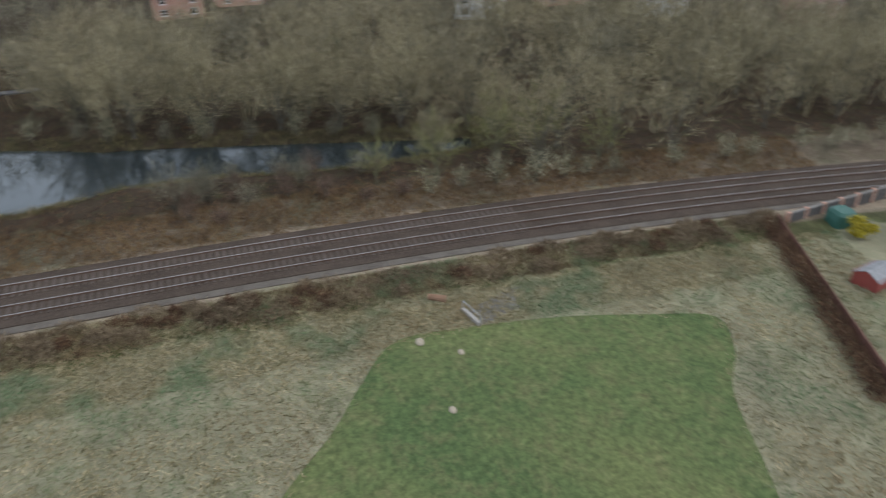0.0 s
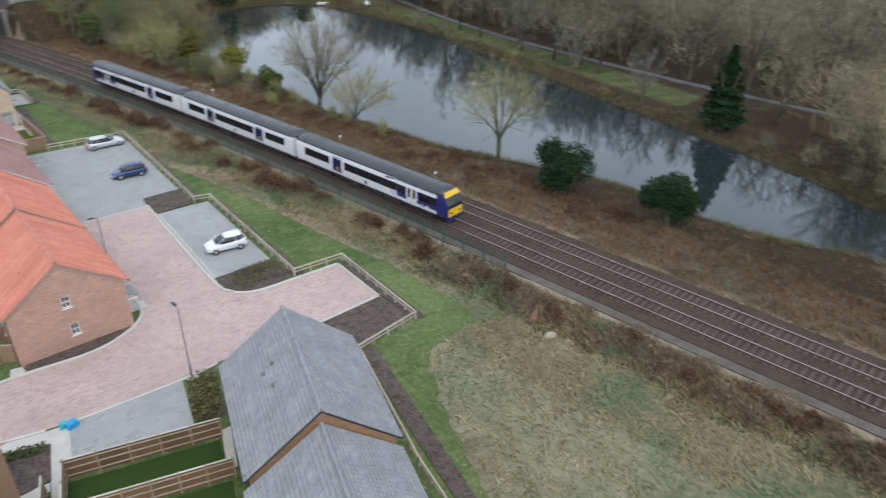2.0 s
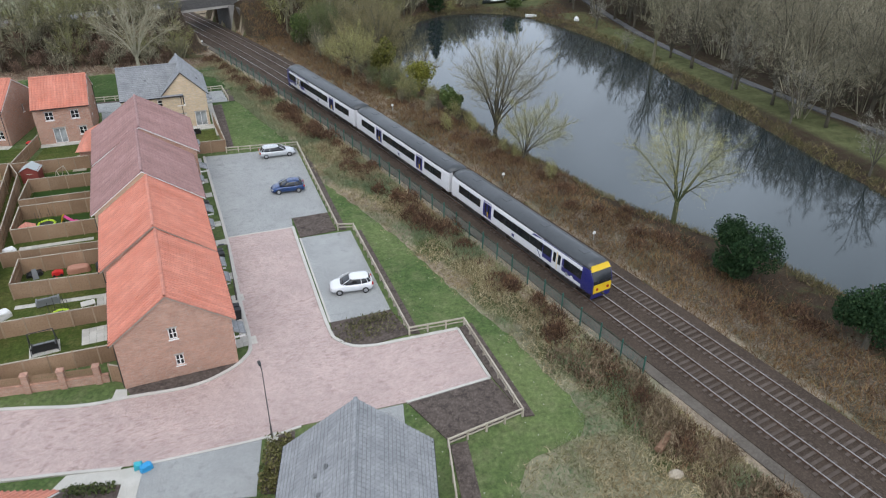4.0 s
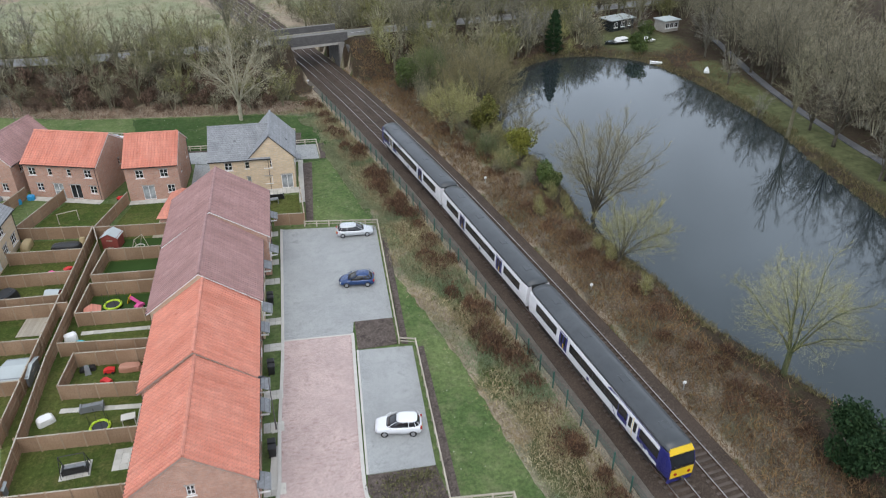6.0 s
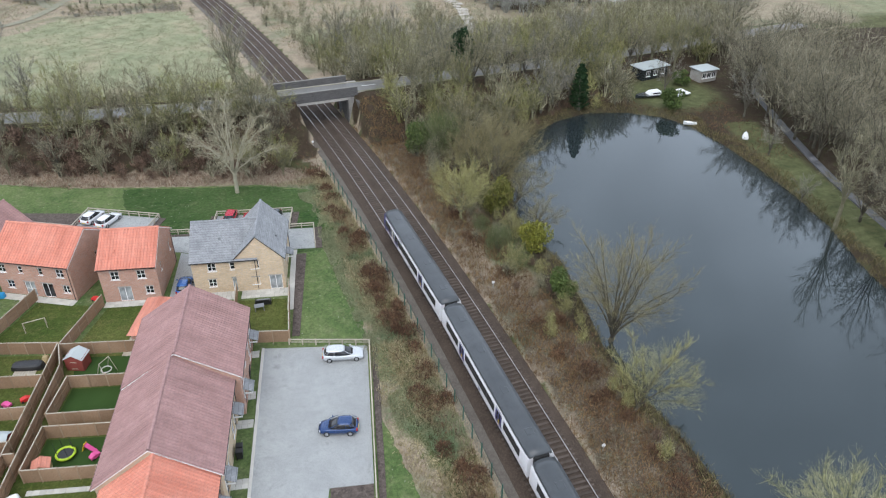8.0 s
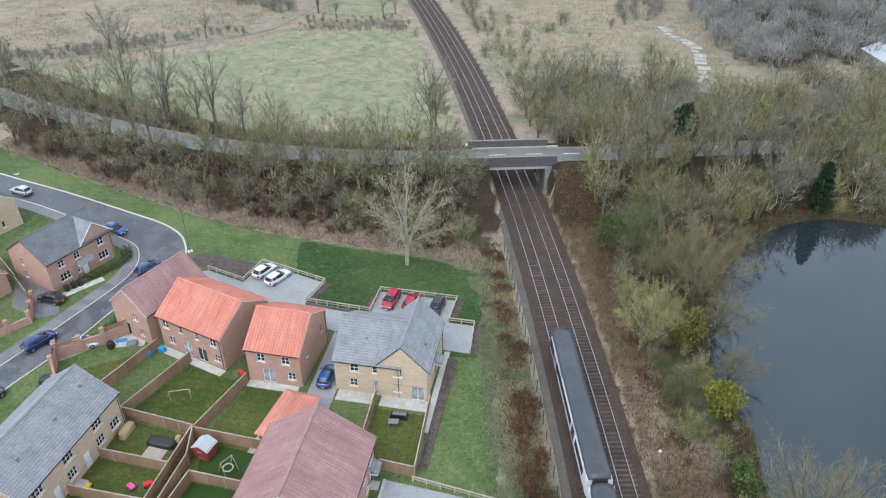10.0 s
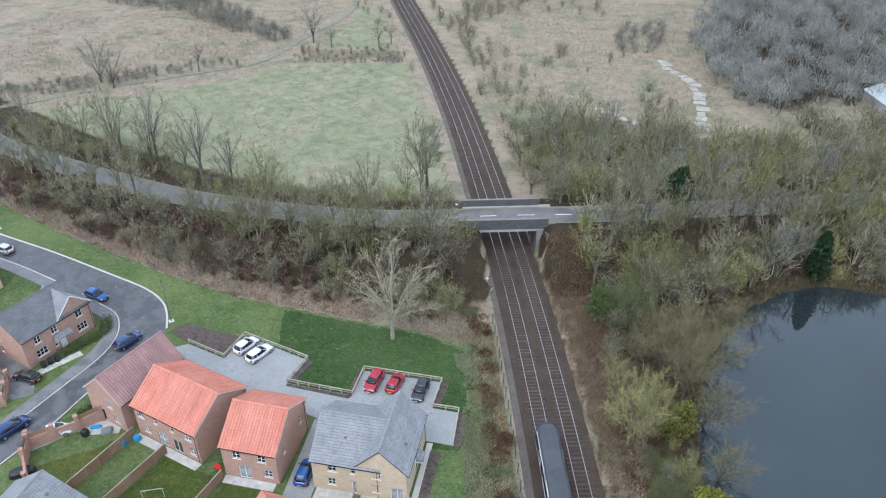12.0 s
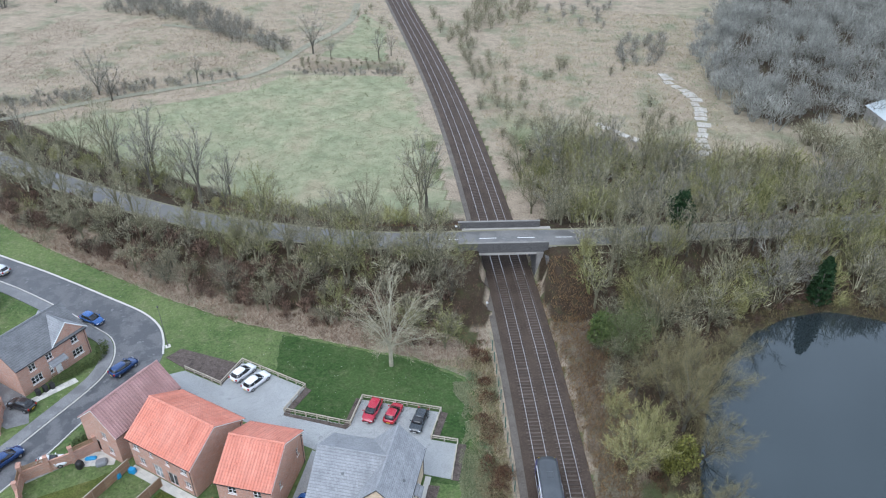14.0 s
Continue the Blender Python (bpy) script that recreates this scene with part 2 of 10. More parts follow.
def grass_mat(name, dark, light, dry, grain=3.2, specks=0.0):
    """Short grass: broad worn and lush patches, mottling, a coarse grain of tufts, and a few pale fallen leaves."""
    m, N, L, P = node_mat(name)
    vec = place(N)
    n0, n1 = noise_node(N, L, vec, 0.07, 4), noise_node(N, L, vec, 0.5, 5, 0.7)
    n2, n3 = noise_node(N, L, vec, grain, 6, 0.8), noise_node(N, L, vec, 1.6, 3)
    col = ramp(N, L, n0, [(0.38, dark), (0.62, light)])
    col = mixed(N, L, ramp(N, L, n1, [(0.48, (0, 0, 0)), (0.72, (0.7, 0.7, 0.7))]), col, dry)
    col = mixed(N, L, 0.65, col, mixed(N, L, 1.0, col, ramp(N, L, n2, [(0.3, (0.35, 0.38, 0.35)), (0.5, (1.0, 1.0, 1.0)), (0.7, (1.8, 1.75, 1.6))]), 'MULTIPLY'))
    col = mixed(N, L, 0.5, col, mixed(N, L, 1.0, col, ramp(N, L, n3, [(0.35, (0.7, 0.7, 0.7)), (0.65, (1.3, 1.3, 1.3))]), 'MULTIPLY'))
    if specks:
        vo = N.new("ShaderNodeTexVoronoi")
        vo.inputs["Scale"].default_value = 1.3
        L.new(vec, vo.inputs["Vector"])
        dot = ramp(N, L, vo.outputs["Distance"], [(0.06, (1, 1, 1)), (0.09, (0, 0, 0))])
        col = mixed(N, L, mathn(N, L, 'MULTIPLY', dot, specks), col, (0.5, 0.5, 0.42))
    L.new(col, P.inputs["Base Color"])
    P.inputs["Roughness"].default_value, P.inputs["Specular IOR Level"].default_value = 0.95, 0.1
    bumped(N, L, P, n2, 0.8, 0.08)
    return m


def tarmac_mat(name, dry, damp, patch):
    """Worn tarmac with drying damp shapes and mended patches."""
    m, N, L, P = node_mat(name)
    vec = place(N)
    n1, n2, n3 = noise_node(N, L, vec, 0.35, 6, 0.65), noise_node(N, L, vec, 7.0, 5, 0.8), noise_node(N, L, vec, 0.9, 3)
    wet = ramp(N, L, n1, [(0.47, (0, 0, 0)), (0.53, (1, 1, 1))])
    col = mixed(N, L, wet, dry, damp)
    col = mixed(N, L, ramp(N, L, n3, [(0.62, (0, 0, 0)), (0.66, (0.7, 0.7, 0.7))]), col, patch)
    col = mixed(N, L, 0.7, col, mixed(N, L, 1.0, col, ramp(N, L, n2, [(0.3, (0.6, 0.6, 0.6)), (0.7, (1.45, 1.45, 1.45))]), 'MULTIPLY'))
    L.new(col, P.inputs["Base Color"])
    L.new(ramp(N, L, n1, [(0.47, (0.85,) * 3), (0.53, (0.4,) * 3)]), P.inputs["Roughness"])
    bumped(N, L, P, n2, 0.3, 0.01)
    return m


M = {}
M["lawn"] = grass_mat("mown_lawn", (0.07, 0.112, 0.038), (0.13, 0.168, 0.066), (0.18, 0.188, 0.1), 3.0, 0.6)
M["turf"] = grass_mat("garden_turf", (0.052, 0.08, 0.018), (0.1, 0.115, 0.033), (0.135, 0.122, 0.048), 4.0)
M["astro"] = surface("dark_turf", (0.03, 0.062, 0.015), (0.04, 0.078, 0.02), (0.05, 0.08, 0.03), 0.3, 9.0, 0.95, 0.3, 0.03, 0.1)
M["playfield"] = grass_mat("cut_field_grass", (0.079, 0.116, 0.047), (0.125, 0.148, 0.061), (0.165, 0.154, 0.078), 2.2)
M["pink"] = paving_mat("brindle_block_paving", (0.56, 0.43, 0.39), (0.47, 0.35, 0.325), (0.26, 0.22, 0.2), (0.14, 0.1, 0.095), stained=0.4, dashes=0.6)
M["greyblock"] = paving_mat("grey_block_paving", (0.37, 0.38, 0.37), (0.325, 0.333, 0.325), (0.19, 0.19, 0.19), (0.14, 0.14, 0.14), stained=0.45)
M["kerb"] = surface("kerb_concrete", (0.5, 0.48, 0.44), (0.58, 0.56, 0.52), (0.38, 0.36, 0.33), 0.8, 20, 0.85, 0.2, 0.01)
M["slab"] = surface("pale_paving_slab", (0.5, 0.48, 0.43), (0.6, 0.58, 0.53), (0.38, 0.37, 0.34), 0.7, 12, 0.85, 0.2, 0.01, vary=0.12)
M["asphalt"] = tarmac_mat("damp_asphalt", (0.128, 0.128, 0.132), (0.065, 0.067, 0.071), (0.17, 0.17, 0.17))
M["oldroad"] = tarmac_mat("worn_road_asphalt", (0.17, 0.165, 0.155), (0.11, 0.107, 0.1), (0.2, 0.195, 0.185))
M["footway"] = tarmac_mat("footway_asphalt", (0.2, 0.2, 0.2), (0.14, 0.14, 0.142), (0.24, 0.24, 0.235))
M["mulch"] = surface("dark_bark_mulch", (0.05, 0.038, 0.034), (0.11, 0.088, 0.076), (0.22, 0.18, 0.15), 1.2, 4.5, 0.95, 1.0, 0.08)
M["ballast"] = surface("rusty_ballast", (0.042, 0.03, 0.022), (0.072, 0.052, 0.039), (0.125, 0.095, 0.074), 0.3, 6.0, 0.95, 0.9, 0.06)
M["cess"] = surface("grey_stone_cess", (0.085, 0.072, 0.06), (0.14, 0.122, 0.103), (0.19, 0.17, 0.145), 0.5, 5.0, 0.95, 0.7, 0.05)
M["sleeper"] = surface("concrete_sleeper", (0.078, 0.06, 0.049), (0.118, 0.095, 0.08), (0.08, 0.06, 0.05), 1.0, 15.0, 0.9, 0.4, 0.02, vary=0.2)
M["rail"] = surface("rusty_rail_side", (0.11, 0.065, 0.045), (0.16, 0.1, 0.07), (0.07, 0.045, 0.035), 1.0, 20.0, 0.7, 0.2, 0.01)
M["railtop"] = surface("polished_rail_head", (0.4, 0.39, 0.38), (0.5, 0.49, 0.48), (0.3, 0.29, 0.28), 0.5, 20.0, 0.4, 0.0, 0.01, 0.5, 0.9)
M["red_brick"] = brick_mat("red_multi_brick", (0.53, 0.3, 0.212), (0.39, 0.205, 0.15), (0.47, 0.4, 0.345), (0.31, 0.18, 0.132))
M["buff_brick"] = brick_mat("buff_brick", (0.66, 0.51, 0.34), (0.55, 0.42, 0.27), (0.52, 0.46, 0.38), (0.47, 0.35, 0.23))
M["orange_brick"] = brick_mat("orange_brick", (0.43, 0.235, 0.12), (0.33, 0.165, 0.085), (0.36, 0.29, 0.22), (0.27, 0.14, 0.08))
M["dark_brick"] = brick_mat("engineering_brick", (0.105, 0.1, 0.098), (0.07, 0.067, 0.066), (0.14, 0.135, 0.13), (0.05, 0.048, 0.046))
M["orange_tile"] = tile_mat("terracotta_pantile", (0.57, 0.2, 0.132), (0.66, 0.275, 0.195), (0.47, 0.21, 0.16))
M["plum_tile"] = tile_mat("plum_brown_tile", (0.31, 0.178, 0.165), (0.4, 0.24, 0.225), (0.25, 0.165, 0.155))
M["slate_tile"] = slate_mat("slate_grey_tile", (0.235, 0.242, 0.252), (0.32, 0.327, 0.335), (0.14, 0.145, 0.15))
M["darkslate"] = slate_mat("weathered_grey_tile", (0.125, 0.13, 0.135), (0.19, 0.195, 0.2), (0.085, 0.085, 0.088))
M["white"] = paint("white_upvc", (0.8, 0.8, 0.79), 0.4, dirt=0.1)
M["black"] = paint("black_plastic", (0.02, 0.02, 0.022), 0.45, dirt=0.4)
M["glass"] = glass_mat("window_glass", (0.012, 0.014, 0.016))
M["timber"] = surface("fence_timber", (0.28, 0.178, 0.108), (0.38, 0.258, 0.168), (0.19, 0.122, 0.078), 0.35, 9.0, 0.88, 0.3, 0.01, vary=0.14)
M["post_timber"] = surface("fence_post_timber", (0.3, 0.215, 0.14), (0.4, 0.3, 0.21), (0.22, 0.15, 0.1), 0.4, 9.0, 0.88, 0.3, 0.01, vary=0.12)
M["brown_timber"] = surface("brown_stained_timber", (0.15, 0.085, 0.045), (0.23, 0.138, 0.075), (0.1, 0.058, 0.034), 0.35, 9.0, 0.85, 0.3, 0.01, vary=0.18)
M["pale_timber"] = surface("weathered_rail_timber", (0.4, 0.355, 0.28), (0.5, 0.45, 0.37), (0.28, 0.24, 0.19), 0.4, 9.0, 0.88, 0.3, 0.01, vary=0.1)
M["steel"] = paint("galvanised_steel", (0.42, 0.43, 0.43), 0.5, 0.6, dirt=0.3)
M["green_steel"] = paint("green_fence_paint", (0.03, 0.11, 0.085), 0.5, dirt=0.3)
M["concrete"] = surface("bridge_concrete", (0.34, 0.32, 0.29), (0.45, 0.43, 0.39), (0.22, 0.2, 0.18), 0.4, 5.0, 0.9, 0.3, 0.02)
M["rubber"] = paint("tyre_rubber", (0.02, 0.02, 0.02), 0.8)
M["alloy"] = paint("wheel_alloy", (0.45, 0.45, 0.46), 0.35, 0.8)
M["lamp_red"] = paint("red_lamp_lens", (0.35, 0.02, 0.015), 0.2)
M["lamp_clear"] = paint("clear_lamp_lens", (0.6, 0.62, 0.65), 0.15)

# ---- building helpers ----


class Shape:
    """Collects vertices and faces, then becomes one mesh object."""

    def __init__(self):
        self.v, self.f = [], []

    def add(self, verts, faces):
        n = len(self.v)
        self.v.extend(verts)
        self.f.extend([tuple(i + n for i in f) for f in faces])

    def quad(self, a, b, c, d):
        self.add([a, b, c, d], [(0, 1, 2, 3)])

    def box(self, x0, y0, z0, x1, y1, z1, m=None):
        p = [Vector((x, y, z)) for z in (z0, z1) for y in (y0, y1) for x in (x0, x1)]
        if m is not None:
            p = [m @ q for q in p]
        self.add([tuple(q) for q in p], [(0, 2, 3, 1), (4, 5, 7, 6), (0, 1, 5, 4), (2, 6, 7, 3), (0, 4, 6, 2), (1, 3, 7, 5)])

    def tube(self, p0, p1, r0, r1, n=6, caps=True):
        p0, p1 = Vector(p0), Vector(p1)
        q = (p1 - p0).to_track_quat("Z", "Y").to_matrix()
        ring = [Vector((math.cos(2 * math.pi * k / n), math.sin(2 * math.pi * k / n), 0)) for k in range(n)]
        vs = [tuple(p0 + q @ (c * r0)) for c in ring] + [tuple(p1 + q @ (c * r1)) for c in ring]
        fs = [(k, (k + 1) % n, n + (k + 1) % n, n + k) for k in range(n)]
        if caps:
            fs += [tuple(range(n - 1, -1, -1)), tuple(range(n, 2 * n))]
        self.add(vs, fs)

    def loft(self, rings, closed=True, caps=True):
        n = len(rings[0])
        vs = [tuple(p) for r in rings for p in r]
        fs = []
        for i in range(len(rings) - 1):
            for k in range(n if closed else n - 1):
                a, b = i * n + k, i * n + (k + 1) % n
                fs.append((a, b, b + n, a + n))
        if caps:
            fs += [tuple(range(n - 1, -1, -1)), tuple(range((len(rings) - 1) * n, len(rings) * n))]
        self.add(vs, fs)

    def mesh(self, name, smooth=False):
        me = bpy.data.meshes.new(name)
        me.from_pydata(self.v, [], self.f)
        if smooth:
            me.shade_smooth()
        return me


def part(name, shape, material, parent=None, label="", smooth=False):
    me = shape if isinstance(shape, bpy.types.Mesh) else shape.mesh(name, smooth)
    if material is not None and not me.materials:
        me.materials.append(material)
    ob = new(name, me)
    if parent is not None:
        ob.parent = parent
    if label:
        ob["label"] = label
    return ob


def thing(name, m, label, category, group="", kind=""):
    ob = new(name)
    ob.empty_display_size = 0.2
    ob.matrix_world = m
    return tagged(ob, label, category, group, kind)


def array_mesh(name, verts, faces, size, smooth=False):
    """A mesh from arrays, with faces all of one size."""
    me = bpy.data.meshes.new(name)
    verts, faces = np.asarray(verts, np.float32), np.asarray(faces, np.int32)
    me.vertices.add(len(verts))
    me.vertices.foreach_set("co", verts.ravel())
    me.loops.add(faces.size)
    me.loops.foreach_set("vertex_index", faces.ravel())
    me.polygons.add(len(faces))
    me.polygons.foreach_set("loop_start", np.arange(0, faces.size, size, dtype=np.int32))
    me.update(calc_edges=True)
    if smooth:
        me.shade_smooth()
    return me


def sheet(name, pts, z, material, thick=0.0, label="", parent=None, tess=True):
    """A flat polygon at a height, with a skirt down if thick."""
    bm = bmesh.new()
    vs = [bm.verts.new((x, y, z)) for x, y in pts]
    f = bm.faces.new(vs)
    f.normal_update()
    if f.normal.z < 0:
        f.normal_flip()
    if thick:
        low = [bm.verts.new((x, y, z - thick)) for x, y in pts]
        for i in range(len(pts)):
            j = (i + 1) % len(pts)
            bm.faces.new((vs[i], vs[j], low[j], low[i]))
    bmesh.ops.triangulate(bm, faces=[f])
    bmesh.ops.recalc_face_normals(bm, faces=bm.faces)
    me = bpy.data.meshes.new(name)
    bm.to_mesh(me)
    bm.free()
    return part(name, me, material, parent, label)


def smooth_line(pts, step=1.0):
    """Catmull-Rom through the points, sampled every step metres."""
    P = [Vector(p) for p in pts]
    P = [2 * P[0] - P[1]] + P + [2 * P[-1] - P[-2]]
    out = []
    for i in range(1, len(P) - 2):
        n = max(2, int((P[i + 1] - P[i]).length / step))
        for k in range(n):
            t = k / n
            a, b, c, d = P[i - 1], P[i], P[i + 1], P[i + 2]
            out.append(0.5 * ((2 * b) + (c - a) * t + (2 * a - 5 * b + 4 * c - d) * t * t + (3 * b - a - 3 * c + d) * t ** 3))
    return out + [P[-2]]


def ribbon(name, pts, width, material, z=None, thick=0.0, label="", side=0.0):
    """A strip along a line; side moves it to the right."""
    s = Shape()
    rings = []
    for i, p in enumerate(pts):
        d = (pts[min(i + 1, len(pts) - 1)] - pts[max(i - 1, 0)])
        nrm = Vector((d.y, -d.x, 0)).normalized()
        zz = p.z if z is None and len(p) > 2 else (z or 0.0)
        c = Vector((p.x, p.y, zz)) + nrm * side
        a, b = c - nrm * width / 2, c + nrm * width / 2
        ring = [a, b] if not thick else [a - Vector((0, 0, thick)), a, b, b - Vector((0, 0, thick))]
        rings.append(ring)
    s.loft(rings, closed=False, caps=False)
    return part(name, s, material, None, label)


# ---- the lie of the land ----
TRACK = (4.6735e-09, -1.57985e-06, -5.2268e-04, -0.180953, 12.2313)


def track_x(y):
    """The line midway between the two tracks, straight beyond the fitted stretch."""
    y = np.asarray(y, float)
    yc = np.clip(y, -110, 215)
    x = np.polyval(TRACK, yc) + (y - yc) * np.polyval(np.polyder(TRACK), yc)
    # it eases to the east beyond the bridge, and curves back to the west in the south
    return x + 5.3 * (np.maximum(y - 85, 0) / 130) ** 1.4 - 0.00105 * np.maximum(-85 - y, 0) ** 2


def track_slope(y):
    y = np.asarray(y, float)
    return (track_x(y + 0.5) - track_x(y - 0.5))


def off_track(x, y):
    """Metres to the east of the line of the tracks."""
    return (x - track_x(y)) / np.sqrt(1 + track_slope(y) ** 2)


def by_track(y, d, z=0.0):
    s = float(track_slope(y))
    k = math.hypot(1, s)
    return Vector((float(track_x(y)) + d / k, y - d * s / k, z))


POND = [(43, 65.7), (36, 60), (31.5, 52.5), (27.6, 42.6), (25.2, 31), (25, 23), (28.2, 14.9), (28, 3.3), (27.6, -4.5), (28.9, -12), (30.8, -20), (31.8, -27),
        (35, -35), (37, -40), (39.6, -46), (41.2, -53), (41.7, -64), (43, -70), (46.5, -78), (47.5, -90), (46.5, -98), (48, -110), (50, -121), (54, -121),
        (54.5, -112), (56.5, -96), (58.2, -80), (58.5, -73), (60.5, -66), (62.5, -55), (64, -42), (65, -30), (66.5, -20), (68, -8), (69.5, 8), (71.5, 18),
        (72, 28), (71.6, 38), (70.5, 48), (68.5, 58), (65, 64), (58, 68), (50, 68.8)]
WATER_Z = -0.75
ROAD_B = [(-190, 128, 1.0), (-150, 106, 1.4), (-120, 90.6, 2.2), (-102, 83.4, 2.8), (-86, 77.6, 3.4), (-67, 71.6, 4.2), (-48, 68.3, 5.0), (-32, 67.2, 5.6), (-19.5, 68.2, 5.9), (-4.5, 71.6, 6.0), (11, 75.2, 5.8), (27, 80.5, 5.2), (45, 87, 4.2), (65, 95, 3.0), (90, 105, 1.8), (130, 120, 1.0)]
ROAD_LINE = smooth_line(ROAD_B, 2.0)


def poly_dist(X, Y, poly):
    """Signed distance to a closed polygon, negative inside."""
    best = np.full(X.shape, 1e9)
    inside = np.zeros(X.shape, bool)
    n = len(poly)
    for i in range(n):
        (ax, ay), (bx, by) = poly[i], poly[(i + 1) % n]
        dx, dy = bx - ax, by - ay
        t = np.clip(((X - ax) * dx + (Y - ay) * dy) / (dx * dx + dy * dy), 0, 1)
        best = np.minimum(best, np.hypot(X - ax - t * dx, Y - ay - t * dy))
        if abs(dy) > 1e-9:
            cross = ((ay > Y) != (by > Y)) & (X < (bx - ax) * (Y - ay) / dy + ax)
            inside ^= cross
    return np.where(inside, -best, best)


def road_near(X, Y):
    best, high = np.full(X.shape, 1e9), np.zeros(X.shape)
    for i in range(0, len(ROAD_LINE) - 2, 2):
        a, b = ROAD_LINE[i], ROAD_LINE[min(i + 2, len(ROAD_LINE) - 1)]
        dx, dy = b.x - a.x, b.y - a.y
        t = np.clip(((X - a.x) * dx + (Y - a.y) * dy) / (dx * dx + dy * dy), 0, 1)
        d = np.hypot(X - a.x - t * dx, Y - a.y - t * dy)
        near = d < best
        best = np.where(near, d, best)
        high = np.where(near, a.z + t * (b.z - a.z), high)
    return best, high


def wave(X, Y, f, s=0.0):
    return np.sin(X * f + 1.3 * np.sin(Y * f * 0.7 + s) + s) * np.cos(Y * f * 0.9 + 0.8 * np.sin(X * f * 0.6) + 2 * s)


def step(v, a, b):
    t = np.clip((v - a) / (b - a), 0, 1)
    return t * t * (3 - 2 * t)


ESTATE_N = [(-118, 74), (-106, 69.8), (-88, 62), (-73.6, 56.9), (-60, 52), (-46, 48), (-34, 46.5), (-24, 45.3), (-14.8, 44.5), (-7, 41.7), (-3.8, 36), (-3, 24), (-2, 14),
            (-0.4, 5), (0.5, -12), (2.0, -17.5), (3.1, -22.5), (4.6, -29.5), (5.6, -36.5), (6.9, -44), (8.1, -50), (8.6, -56), (8.8, -60), (7.4, -61.7), (2.6, -62.5), (0.9, -64.3), (-1.7, -69.8), (-4.2, -77), (-6, -84), (-30, -92), (-120, -70)]

FIELD = [(-20, -84), (-3.4, -94.7), (1.5, -98.2), (6.2, -100.8), (10.8, -104.2), (11.4, -111.4), (11.2, -118.4), (10, -126), (8.5, -131.5), (4, -130.6), (-0.7, -127.7), (-9.9, -125.3), (-30, -119), (-60, -108), (-50, -84)]


def land(X, Y):
    """Height of the ground."""
    X, Y = np.asarray(X, float), np.asarray(Y, float)
    d = off_track(X, Y)
    est = poly_dist(X, Y, ESTATE_N)
    pond = poly_dist(X, Y, POND)
    z = 0.16 * wave(X, Y, 0.21, 0.4) + 0.1 * wave(X, Y, 0.57, 1.7)
    far = np.hypot(X, Y - 40)
    z = z + 0.9 * wave(X, Y, 0.028, 2.0) * step(far, 120, 220)
    z = z * step(est, 0.0, 4.0) * step(np.abs(d), 6.0, 9.0)
    # shallow drain beside the railway
    z = z - 0.55 * np.exp(-((d + 10.2) / 1.0) ** 2) * step(-Y, 56, 66) * (1 - step(-Y, 150, 165))
    # bank of the road that crosses the railway
    rd, rh = road_near(X, Y)
    bank = rh - np.maximum(rd - 5.0, 0) * 0.62
    gap = step(np.abs(d), 5.2, 5.8)
    bank = np.where(bank > 0, bank, 0) * gap
    z = np.maximum(z, bank - 0.12 * (rd < 5.5))
    # pond
    z = np.where(pond < 6, z * step(pond, 0, 6) + (WATER_Z - 0.9) * (1 - step(pond, -2.5, 2.2)), z)
    fld = poly_dist(X, Y, FIELD)
    z = np.where(fld < 3, z * step(fld, 0.5, 3) - 0.02, z)
    z = np.where(est < 0, -0.06, z)
    z = np.where(np.abs(d) < 5.0, -0.1, z)
    return z


def axis(lo, a, b, hi, fine):
    mid = list(np.arange(a, b + 0.01, fine))
    left, right, s = [], [], fine
    v = a
    while v > lo:
        s *= 1.35
        v -= s
        left.append(v)
    v, s = b, fine
    while v < hi:
        s *= 1.35
        v += s
        right.append(v)
    return np.array(left[::-1] + mid + right)


gx, gy = axis(-2500, -150, 110, 2500, 1.4), axis(-2500, -160, 260, 2500, 1.4)
GX, GY = np.meshgrid(gx, gy)
GZ = land(GX, GY)
nx, ny = len(gx), len(gy)
idx = np.arange(nx * ny).reshape(ny, nx)
quads = np.stack([idx[:-1, :-1], idx[:-1, 1:], idx[1:, 1:], idx[1:, :-1]], -1).reshape(-1, 4)
ground_mesh = array_mesh("ground", np.stack([GX, GY, GZ], -1).reshape(-1, 3), quads, 4, True)

# which cover grows where: straw, litter, pale meadow
GD, GP, (GR, GH) = off_track(GX, GY), poly_dist(GX, GY, POND), road_near(GX, GY)
MEADOW = [(-150, 104), (-137, 111), (-120, 122), (-85, 149), (-79, 163), (-43, 167.5), (-36, 150), (-27, 122), (-22, 104), (-30, 96), (-60, 92), (-95, 96), (-125, 104)]
MEADOW2 = [(-76, 178), (-50, 176), (-60, 215), (-78, 240), (-72, 205)]
meadow = np.minimum(poly_dist(GX, GY, MEADOW), poly_dist(GX, GY, MEADOW2))
west_bush = step(-GD, 6.2, 7.2) * (1 - step(-GD, 10.5, 12.0)) * (1 - step(GY, 52, 58))
ragged = 1.6 * wave(GX, GY, 0.35) + 1.0 * wave(GX, GY, 0.9, 2.2)
straw = step(-GD + ragged, 9.5, 11) * (1 - step(GY, 44, 50)) * (GY > -200)
straw = np.maximum(straw, step(GD + ragged * 0.6, 4.5, 6) * (1 - step(GD + ragged, 10, 15)) * 1.0)
straw = np.maximum(straw, step(GY, 120, 150) * (GD > 8) * (1 - step(GX + ragged * 3, 38, 48)))
straw = np.maximum(straw, step(GY - 0.35 * GX, 128, 150) * (GD < -6) * (meadow > -2))
